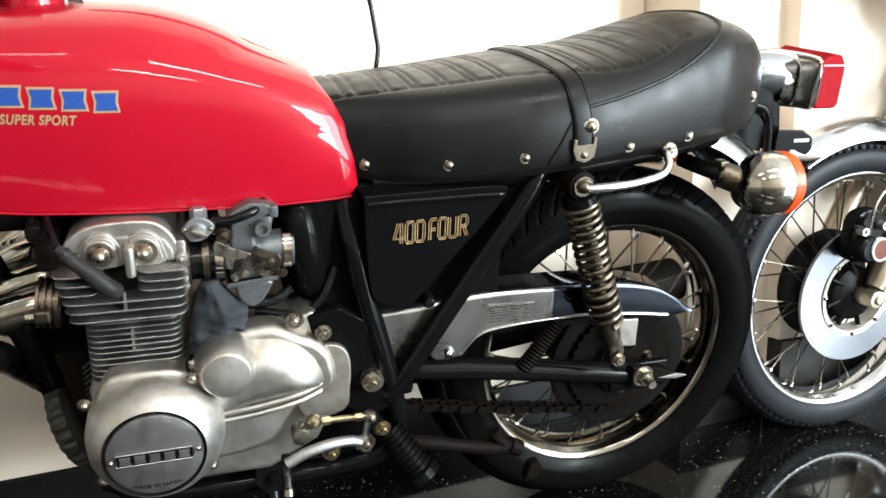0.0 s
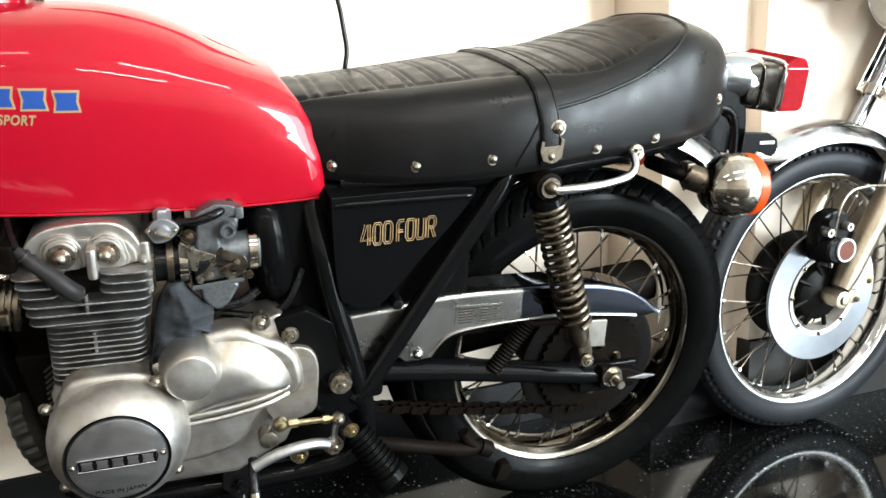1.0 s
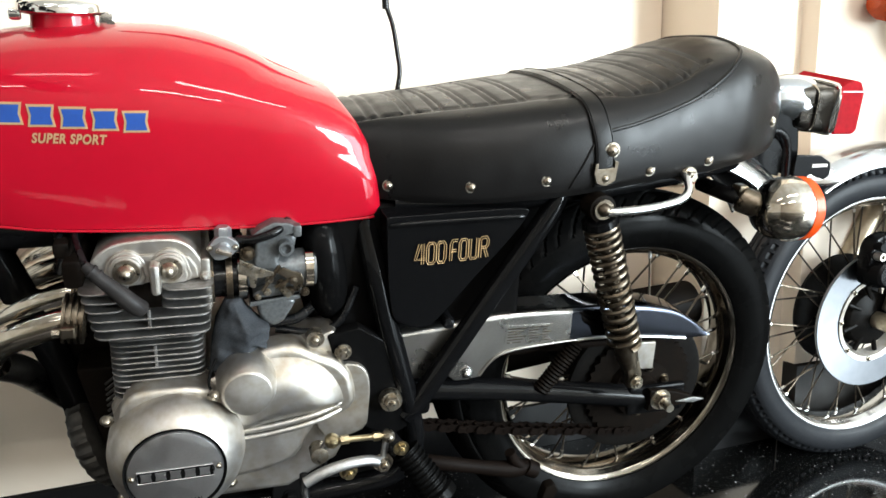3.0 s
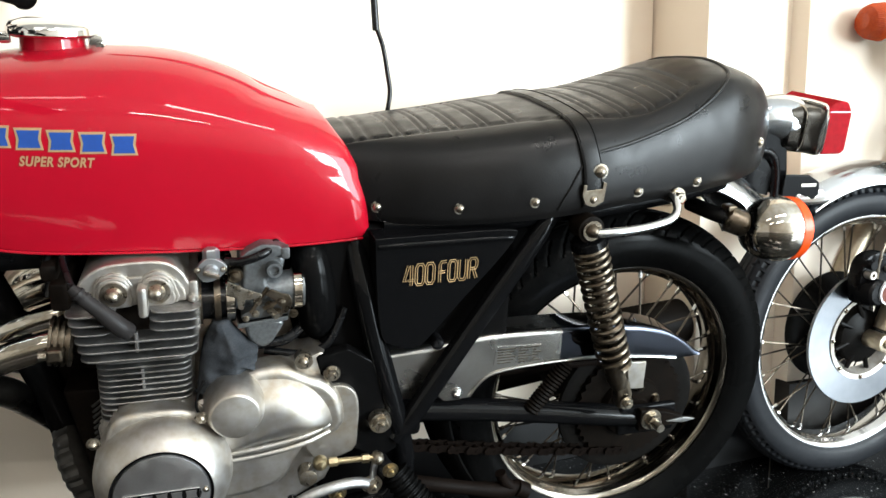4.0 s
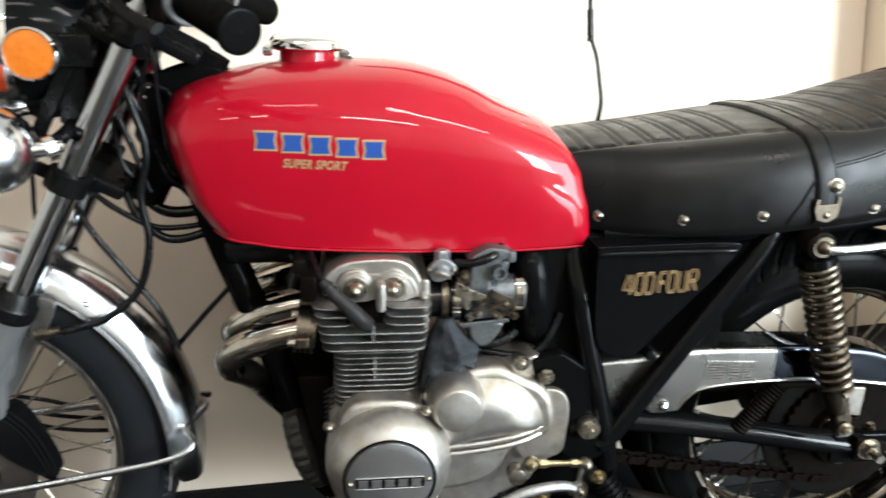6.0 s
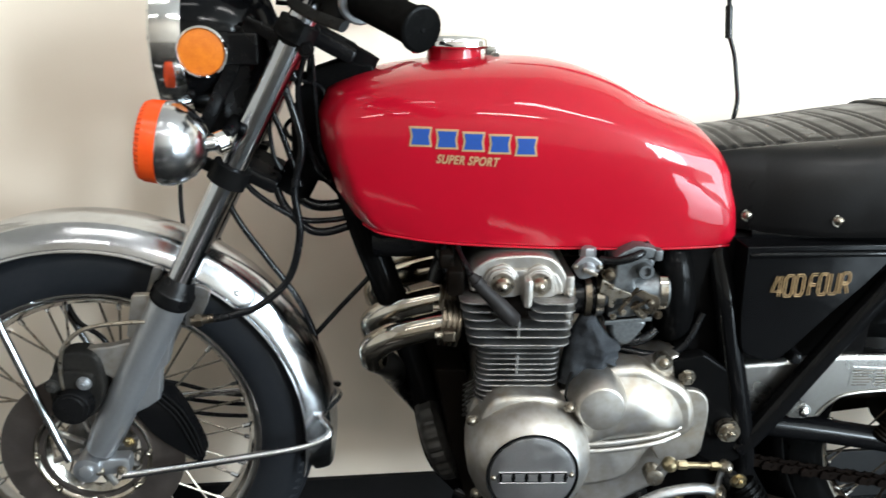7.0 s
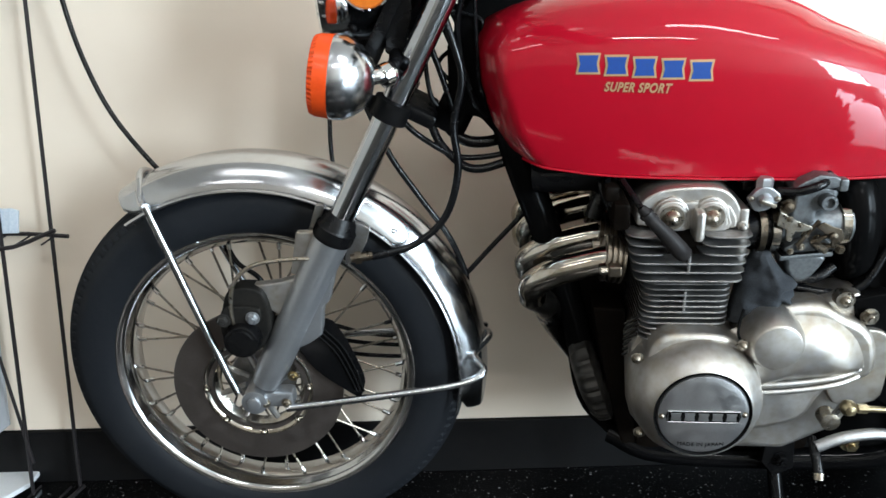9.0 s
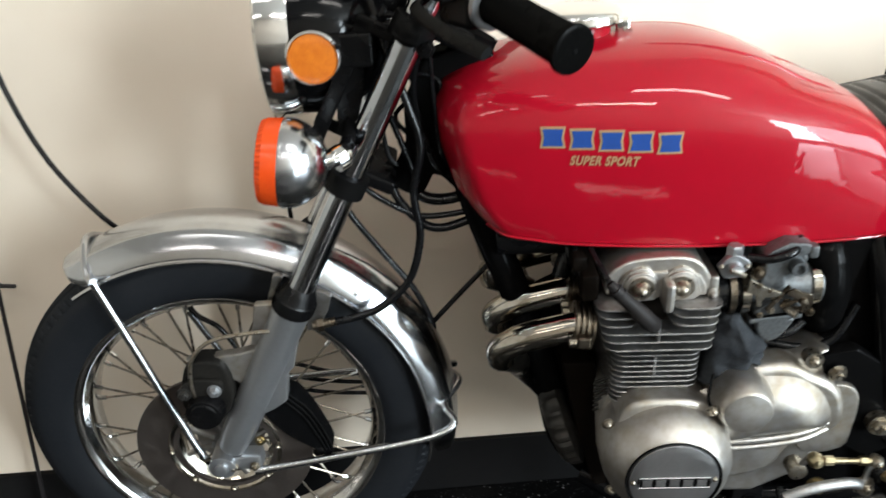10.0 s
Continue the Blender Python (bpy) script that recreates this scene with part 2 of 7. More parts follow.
def terrazzo():
    m = material("black_speckled_terrazzo", (0.006, 0.006, 0.0065), 0.12, 0, 0, spec=0.42)
    n, k = m.node_tree.nodes, m.node_tree.links
    b = n["Principled BSDF"]
    co = n.new("ShaderNodeTexCoord").outputs["Object"]
    out = None
    for scale, size, value in ((95, 0.17, 0.22), (230, 0.22, 0.10), (45, 0.085, 0.45)):
        v = n.new("ShaderNodeTexVoronoi")
        v.inputs["Scale"].default_value = scale
        k.new(co, v.inputs["Vector"])
        lt = n.new("ShaderNodeMath")
        lt.operation = "LESS_THAN"
        k.new(v.outputs["Distance"], lt.inputs[0])
        lt.inputs[1].default_value = size
        sep = n.new("ShaderNodeSeparateColor")
        k.new(v.outputs["Color"], sep.inputs[0])
        gt = n.new("ShaderNodeMath")
        gt.operation = "GREATER_THAN"
        k.new(sep.outputs[0], gt.inputs[0])
        gt.inputs[1].default_value = 0.80
        mu = n.new("ShaderNodeMath")
        mu.operation = "MULTIPLY"
        k.new(lt.outputs[0], mu.inputs[0]), k.new(gt.outputs[0], mu.inputs[1])
        mv = n.new("ShaderNodeMath")
        mv.operation = "MULTIPLY_ADD"
        k.new(mu.outputs[0], mv.inputs[0])
        mv.inputs[1].default_value = value
        if out:
            k.new(out, mv.inputs[2])
        else:
            mv.inputs[2].default_value = 0.0036
        out = mv.outputs[0]
    comb = n.new("ShaderNodeCombineColor")
    for i in range(3):
        k.new(out, comb.inputs[i])
    k.new(comb.outputs[0], b.inputs["Base Color"])
    t = n.new("ShaderNodeTexNoise")
    t.inputs["Scale"].default_value, t.inputs["Detail"].default_value = 5, 8
    k.new(co, t.inputs["Vector"])
    r = n.new("ShaderNodeMapRange")
    r.inputs["To Min"].default_value, r.inputs["To Max"].default_value = 0.04, 0.11
    k.new(t.outputs["Fac"], r.inputs["Value"])
    k.new(r.outputs[0], b.inputs["Roughness"])
    b.inputs["Specular IOR Level"].default_value = 0.5
    return m


FLOOR = terrazzo()


# ---------------------------------------------------------------- mesh tools
def join(*geos):
    V, F = [], []
    for v, f in geos:
        o = len(V)
        V += [tuple(p) for p in v]
        F += [tuple(i + o for i in q) for q in f]
    return V, F


def moved(g, m):
    return [tuple(m @ Vector(p)) for p in g[0]], g[1]


def at(g, x, y, z):
    return [(p[0] + x, p[1] + y, p[2] + z) for p in g[0]], g[1]


def weigh_normals(me, limit):
    """Corner normals weighted by face area, so that broad faces stay flat and only their rounded edges bend."""
    P = me.polygons
    nor, area = [p.normal.copy() for p in P], [p.area for p in P]
    around = [[] for _ in me.vertices]
    for p in P:
        for v in p.vertices:
            around[v].append(p.index)
    out = []
    for p in P:
        n0 = nor[p.index]
        for v in p.vertices:
            total = Vector()
            for q in around[v]:
                if n0.dot(nor[q]) > limit:
                    total += nor[q] * area[q]
            out.append(total.normalized() if total.length > 0 else n0)
    me.normals_split_custom_set(out)


def mesh_of(name, g, mat, angle=38):
    me = bpy.data.meshes.new(name)
    me.from_pydata([tuple(p) for p in g[0]], [], g[1])
    bm = bmesh.new()
    bm.from_mesh(me)
    bmesh.ops.recalc_face_normals(bm, faces=bm.faces)
    bm.to_mesh(me)
    bm.free()
    me.materials.append(mat)
    me.polygons.foreach_set("use_smooth", [True] * len(me.polygons))
    me.set_sharp_from_angle(angle=radians(angle))
    me.update()
    if len(me.polygons) < 2500:
        weigh_normals(me, math.cos(radians(angle)))
    return me


def part(name, g, mat, parent=None, label="", m=None, angle=38):
    """One mesh object under a thing or a part; g: vertices and faces, or a ready mesh."""
    ob = new(name, g if isinstance(g, bpy.types.Mesh) else mesh_of(name, g, mat, angle))
    if parent is not None:
        ob.parent = parent
    if m is not None:
        ob.matrix_basis = m
    if label:
        ob["label"] = label
    return ob


def grid(rows, close_u=False, close_v=False, cap=False):
    """Faces over rows of points. close_v: each row is a ring; close_u: the last row joins the first; cap: end rings are filled."""
    nu, nv = len(rows), len(rows[0])
    V = [p for r in rows for p in r]
    F = []
    for i in range(nu if close_u else nu - 1):
        for j in range(nv if close_v else nv - 1):
            a, b = i * nv + j, i * nv + (j + 1) % nv
            c, d = ((i + 1) % nu) * nv + (j + 1) % nv, ((i + 1) % nu) * nv + j
            F.append((a, b, c, d))
    if cap:
        F.append(tuple(range(nv - 1, -1, -1)))
        F.append(tuple((nu - 1) * nv + j for j in range(nv)))
    return V, F


def curve(pts, n=8):
    """Catmull-Rom through the points."""
    P = [Vector(p) for p in pts]
    if len(P) < 3:
        return P
    P = [2 * P[0] - P[1]] + P + [2 * P[-1] - P[-2]]
    out = []
    for i in range(1, len(P) - 2):
        a, b, c, d = P[i - 1:i + 3]
        for j in range(n):
            t = j / n
            out.append(0.5 * (2 * b + (c - a) * t + (2 * a - 5 * b + 4 * c - d) * t * t + (3 * b - a - 3 * c + d) * t ** 3))
    out.append(P[-2])
    return out


def tube(pts, r, seg=10, smooth=6, radii=None, flat=1.0):
    """A round bar along a smooth line through the points, with closed ends."""
    L = curve(pts, smooth) if smooth else [Vector(p) for p in pts]
    rows, up = [], None
    for i, p in enumerate(L):
        d = (L[min(i + 1, len(L) - 1)] - L[max(i - 1, 0)]).normalized()
        if up is None:
            up = d.orthogonal().normalized()
        up = (up - d * up.dot(d)).normalized()
        side = d.cross(up)
        rr = r if radii is None else float(np.interp(i / (len(L) - 1), [k / (len(radii) - 1) for k in range(len(radii))], radii))
        rows.append([p + rr * (math.cos(a) * up + flat * math.sin(a) * side) for a in [2 * math.pi * k / seg for k in range(seg)]])
    return grid(rows, close_v=True, cap=True)


def lathe(profile, seg=48, axis="y", closed=False, wob=None):
    """Turns a profile of (radius, along) round the axis. closed: the profile is a ring."""
    rows = []
    for k in range(seg):
        a = 2 * math.pi * k / seg
        row = []
        for i, (r, h) in enumerate(profile):
            if wob:
                r += wob(a, i)
            c, s = r * math.cos(a), r * math.sin(a)
            row.append({"y": (c, h, s), "x": (h, c, s), "z": (c, s, h)}[axis])
        rows.append(row)
    V, F = grid(rows, close_u=True, close_v=closed)
    if not closed:
        for e in (0, len(profile) - 1):
            if profile[e][0] > 1e-6:
                F.append(tuple(k * len(profile) + e for k in range(seg)))
    return V, F


def disc(r, y0, y1, seg=40, bevel=0.002, axis="y"):
    b = bevel if y1 > y0 else -bevel
    return lathe([(r - bevel, y0), (r, y0 + b), (r, y1 - b), (r - bevel, y1)], seg, axis)


def bevelled(bm, width, seg=2, angle=30):
    es = [e for e in bm.edges if len(e.link_faces) == 2 and e.calc_face_angle(0) > radians(angle)]
    if width > 0:
        bmesh.ops.bevel(bm, geom=es, offset=width, segments=seg, profile=0.5, affect="EDGES", clamp_overlap=True)
    bm.verts.index_update()
    g = [tuple(v.co) for v in bm.verts], [tuple(v.index for v in f.verts) for f in bm.faces]
    bm.free()
    return g


def box(x0, x1, y0, y1, z0, z1, bevel=0.003, seg=2):
    bm = bmesh.new()
    bmesh.ops.create_cube(bm, size=1.0)
    for v in bm.verts:
        v.co = (x0 + (v.co.x + 0.5) * (x1 - x0), y0 + (v.co.y + 0.5) * (y1 - y0), z0 + (v.co.z + 0.5) * (z1 - z0))
    return bevelled(bm, bevel, seg)


def prism(outline, y0, y1, bevel=0.003, seg=2, axis="y"):
    """An outline of (x, z) points given depth along y (or (x, y) along z), with rounded edges."""
    bm = bmesh.new()
    put = (lambda p, h: (p[0], h, p[1])) if axis == "y" else (lambda p, h: (p[0], p[1], h))
    a = [bm.verts.new(put(p, y0)) for p in outline]
    b = [bm.verts.new(put(p, y1)) for p in outline]
    bm.faces.new(a), bm.faces.new(list(reversed(b)))
    for i in range(len(a)):
        j = (i + 1) % len(a)
        bm.faces.new((a[i], b[i], b[j], a[j]))
    bmesh.ops.recalc_face_normals(bm, faces=bm.faces)
    return bevelled(bm, bevel, seg, 40)


def soft_outline(pts, n=4):
    L = curve(list((x, z, 0) for x, z in pts) + [(*pts[0], 0)], n)
    return [(p.x, p.y) for p in L[:-1]]


def hexbolt(r, h, washer=1.35):
    """A hexagon head with a washer; it looks along -y from y = 0."""
    head = lathe([(r * 0.86, -h), (r, -h * 0.8), (r, -h * 0.15), (r * 0.9, -h * 0.15)], 6)
    return join(head, lathe([(r * washer, -h * 0.15), (r * washer, 0.0)], 18), lathe([(r * 0.45, -h * 1.35), (r * 0.45, -h)], 12))


def domebolt(r, h):
    return lathe([(0.0005, -h), (r * 0.5, -h * 0.92), (r * 0.85, -h * 0.6), (r, -h * 0.15), (r * 1.35, -h * 0.12), (r * 1.35, 0.0)], 16)


def bar(a, b, r, seg=10):
    return tube([a, b], r, seg, 0)


def letters(body, size, extrude=0.0, offset=0.0, spacing=1.0, shear=0.0):
    """Words in the built-in font as vertices and faces in x, y, centred."""
    c = bpy.data.curves.new("writing", "FONT")
    c.body, c.size, c.extrude, c.offset, c.space_character, c.shear = body, size, extrude, offset, spacing, shear
    c.align_x, c.align_y = "CENTER", "CENTER"
    ob = bpy.data.objects.new("writing", c)
    me = bpy.data.meshes.new_from_object(ob)
    g = [tuple(v.co) for v in me.vertices], [tuple(p.vertices) for p in me.polygons]
    bpy.data.objects.remove(ob), bpy.data.meshes.remove(me), bpy.data.curves.remove(c)
    return g


# ---------------------------------------------------------------- the room
def structure(name, g, mat, label, category):
    return tagged(part(name, g, mat, angle=30), label, category, kind="structure")


SLOPE = 0.112
GROUND = -0.012


def wall_y(x):
    return 0.289 + SLOPE * x


structure("floor", box(-4.2, 4.2, -5.2, 1.0, -0.2, GROUND, 0), FLOOR, "polished black terrazzo floor with white flecks", "floor")
structure("ceiling", box(-4.2, 4.2, -5.2, 1.0, 2.8, 2.95, 0), CEIL, "plain white painted ceiling", "ceiling")
structure("wall_north", prism([(-4.2, wall_y(-4.2)), (0.322, wall_y(0.322)), (0.322, 0.95), (-4.2, 0.95)], GROUND, 2.8, 0, axis="z"), WALL,
          "cream painted wall behind the motorcycles", "wall")
structure("wall_pier", prism([(0.324, 0.95), (0.324, 0.325), (0.343, 0.148), (0.575, 0.172), (0.583, 0.128), (4.2, 0.30), (4.2, 0.95)], GROUND, 2.8, 0.004, axis="z"), WALL,
          "cream painted pier stepping out of the wall", "wall")
structure("baseboard", prism([(-4.0, wall_y(-4.0) - 0.012), (0.318, wall_y(0.318) - 0.012), (0.318, wall_y(0.318) + 0.01), (-4.0, wall_y(-4.0) + 0.01)], GROUND, 0.093, 0.002, axis="z"), SKIRT,
          "black skirting board along the cream wall", "baseboard")
structure("baseboard", prism([(0.322, 0.313), (0.331, 0.136), (0.575, 0.160), (0.585, 0.172), (0.345, 0.158), (0.335, 0.313)], GROUND, 0.096, 0.0, axis="z"), SKIRT,
          "black skirting board round the pier", "baseboard")
structure("baseboard", prism([(0.577, 0.113), (3.98, 0.274), (3.98, 0.29), (0.585, 0.140), (0.577, 0.160)], GROUND, 0.178, 0.002, axis="z"), PLINTH,
          "tall dark grey skirting beyond the pier", "baseboard")
structure("wall_west", box(-4.2, -4.0, -5.0, -0.16, GROUND, 2.8, 0), SHADE, "beige panelled side wall", "wall")


def frame_wall(name, put, a0, a1, o0, o1, z0, z1):
    """A wall with one window opening; put maps (along, z0, z1) spans to a box."""
    g = join(put(a0, o0, GROUND, 2.8), put(o1, a1, GROUND, 2.8), put(o0, o1, GROUND, z0), put(o0, o1, z1, 2.8))
    return structure(name, g, SHADE, "beige panelled wall with a shop window", "wall")


frame_wall("wall_east", lambda a, b, c, d: box(4.0, 4.2, a, b, c, d, 0), -5.0, 0.29, -4.8, -1.8, 0.3, 2.5)
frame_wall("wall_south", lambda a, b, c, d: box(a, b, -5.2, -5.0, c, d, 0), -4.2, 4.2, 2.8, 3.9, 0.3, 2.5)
structure("window_1", join(box(4.02, 4.1, -4.8, -4.74, 0.3, 2.5), box(4.02, 4.1, -1.86, -1.8, 0.3, 2.5), box(4.02, 4.1, -4.8, -1.8, 0.3, 0.36),
                           box(4.02, 4.1, -4.8, -1.8, 2.44, 2.5), box(4.02, 4.1, -3.33, -3.27, 0.3, 2.5)), WHITE, "white framed shop window", "window")
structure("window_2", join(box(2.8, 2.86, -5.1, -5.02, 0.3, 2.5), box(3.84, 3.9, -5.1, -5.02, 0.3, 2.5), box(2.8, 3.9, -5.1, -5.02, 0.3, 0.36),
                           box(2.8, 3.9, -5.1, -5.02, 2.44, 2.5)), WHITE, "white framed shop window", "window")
for x, y, w, p in TUBES:
    lamp = tagged(part("ceiling_light", box(x - 0.64, x + 0.64, y - w / 2 - 0.02, y + w / 2 + 0.02, 2.72, 2.8, 0.01), WHITE), "white ceiling light panel", "ceiling light", "ceiling lights")


# ---------------------------------------------------------------- wheels and front ends
def tyre(R, half, bead, tread, n=600):
    """A tyre about the y axis; tread(angle, across) cuts into the crown."""
    prof = []
    shape = [(0.0, 0.76), (0.10, 0.90), (0.25, 0.985), (0.40, 1.0), (0.53, 0.985), (0.62, 0.94)]
    side = [(bead + (R - bead) * u, half * w) for u, w in shape]
    crown = [(R - (R - bead) * 0.35 * (abs(c) / 0.92) ** 2.3, half * c) for c in np.linspace(0.92, -0.92, 41)]
    prof = side + crown + [(r, -h) for r, h in reversed(side)]

    def cut(a, i):
        if i < 6 or i > len(prof) - 7:
            return 0.0
        r, h = prof[i]
        return -tread(a, h / half)
    inside = [(bead + 0.004, -half * 0.5), (bead + 0.004, half * 0.5)]
    return lathe(prof + inside, n, "y", closed=True, wob=cut)


def front_tread(a, c):
    """Four ribs round the crown and a row of small blocks on each shoulder."""
    d = 0.0045 * sum(1 for g in (-0.42, -0.14, 0.14, 0.42) if abs(c - g) < 0.035)
    u = (a * 120 / (2 * math.pi) + 1.5 * abs(c)) % 1
    if 0.56 < abs(c) < 0.70 and u < 0.34:
        d = 0.004
    if abs(abs(c) - 0.74) < 0.016:
        d = 0.0022
    return d


def slot_tread(a, c):
    """Ribs with a row of short slots at each shoulder."""
    d = 0.0045 * sum(1 for g in (-0.42, -0.14, 0.14, 0.42) if abs(c - g) < 0.035)
    if 0.66 < abs(c) < 0.80 and (a * 96 / (2 * math.pi)) % 1 < 0.55:
        d = 0.0075
    if 0.30 < abs(c) < 0.55 and (a * 50 / (2 * math.pi) + 1.2 * abs(c)) % 1 < 0.16:
        d = max(d, 0.004)
    return d


def rear_tread(a, c):
    """Slanted grooves from the crown to the shoulder, long and short in turn."""
    u = (a * 34 / (2 * math.pi) - 1.15 * abs(c)) % 1
    d = 0.0036 if u < 0.11 and 0.16 < abs(c) < 0.90 else 0.0
    if abs(u - 0.58) < 0.05 and 0.45 < abs(c) < 0.88:
        d = 0.0030
    if abs(abs(c) - 0.10) < 0.04:
        d = 0.005
    return d


def rim(R, half=0.036):
    """A chromed steel rim with rolled edges and a dropped centre."""
    P = [(R - 0.002, half), (R + 0.0015, half - 0.0015), (R + 0.001, half - 0.005), (R - 0.005, half - 0.006), (R - 0.012, half - 0.007), (R - 0.016, half * 0.55), (R - 0.022, half * 0.40), (R - 0.023, 0)]
    inner = [(R - 0.026, 0), (R - 0.025, half * 0.45), (R - 0.020, half * 0.62), (R - 0.016, half * 0.82), (R - 0.012, half * 0.97), (R - 0.006, half + 0.001)]
    prof = P + [(r, -h) for r, h in reversed(P[:-1])] + [(r, -h) for r, h in reversed(inner)][:-1] + inner
    return lathe(prof, 96, "y", closed=True)


def spokes(parent, R, flange, half, hub, count=36, mat=None):
    """Thin crossed spokes, each with its nipple, from the hub flanges to the rim."""
    mat = mat or SPOKE
    done = {}
    for k in range(count):
        sgn = 1 if k % 2 else -1
        lean = (1 if (k // 2) % 2 else -1)
        key = (sgn, lean)
        if key not in done:
            a1 = radians(38) * lean
            p0 = Vector((flange * math.cos(a1), sgn * half, flange * math.sin(a1)))
            p1 = Vector((R - 0.018, sgn * 0.008, 0))
            d = (p1 - p0).normalized()
            wire = tube([p0, p1], 0.0019, 6, 0)
            me = done[key] = mesh_of("spoke", join(wire, tube([p1 - 0.018 * d, p1], 0.0035, 6, 0)), mat)
            me.materials.append(RIM)
            for f in me.polygons[len(wire[1]):]:
                f.material_index = 1
        part("spoke", done[key], mat, parent, m=Matrix.Translation(hub) @ Matrix.Rotation(-2 * math.pi * k / count, 4, "Y"))


def fender_arc(hubz, Rc, half, a0, a1, drop=0.032, n=40):
    """A rounded mudguard shell over the wheel, from angle a0 to a1 (degrees from the rear, over the top), with rolled edges."""
    rows = []
    for i in range(n + 1):
        a = radians(a0 + (a1 - a0) * i / n)
        sect = [(math.sin(t) * half, Rc - drop * (1 - math.cos(t)) / (1 - math.cos(1.35)) * 1.0) for t in np.linspace(-1.35, 1.35, 33)]
        sect = [(h * 1.0 / math.sin(1.35), r + 0.0022 * math.exp(-((abs(h) / half - 0.62) / 0.10) ** 2)) for h, r in sect]
        ring = sect + [(h * 0.985, r - 0.003) for h, r in reversed(sect)]
        e = min(1.0, 0.62 + 0.38 * math.sqrt(min(1.0, min(i, n - i) / 2.5)))
        rows.append([((Rc - (Rc - r) * e) * math.cos(a), h * e, hubz + (Rc - (Rc - r) * e) * math.sin(a)) for h, r in ring])
    return grid(rows, close_v=True, cap=True)


def edge_bead(hubz, R, h, a0, a1, r=0.003):
    return tube([(R * math.cos(radians(a)), h, hubz + R * math.sin(radians(a))) for a in np.linspace(a0, a1, 30)], r, 8, 2)


AXF = Vector((math.sin(radians(27.3)), 0, math.cos(radians(27.3))))   # fork direction


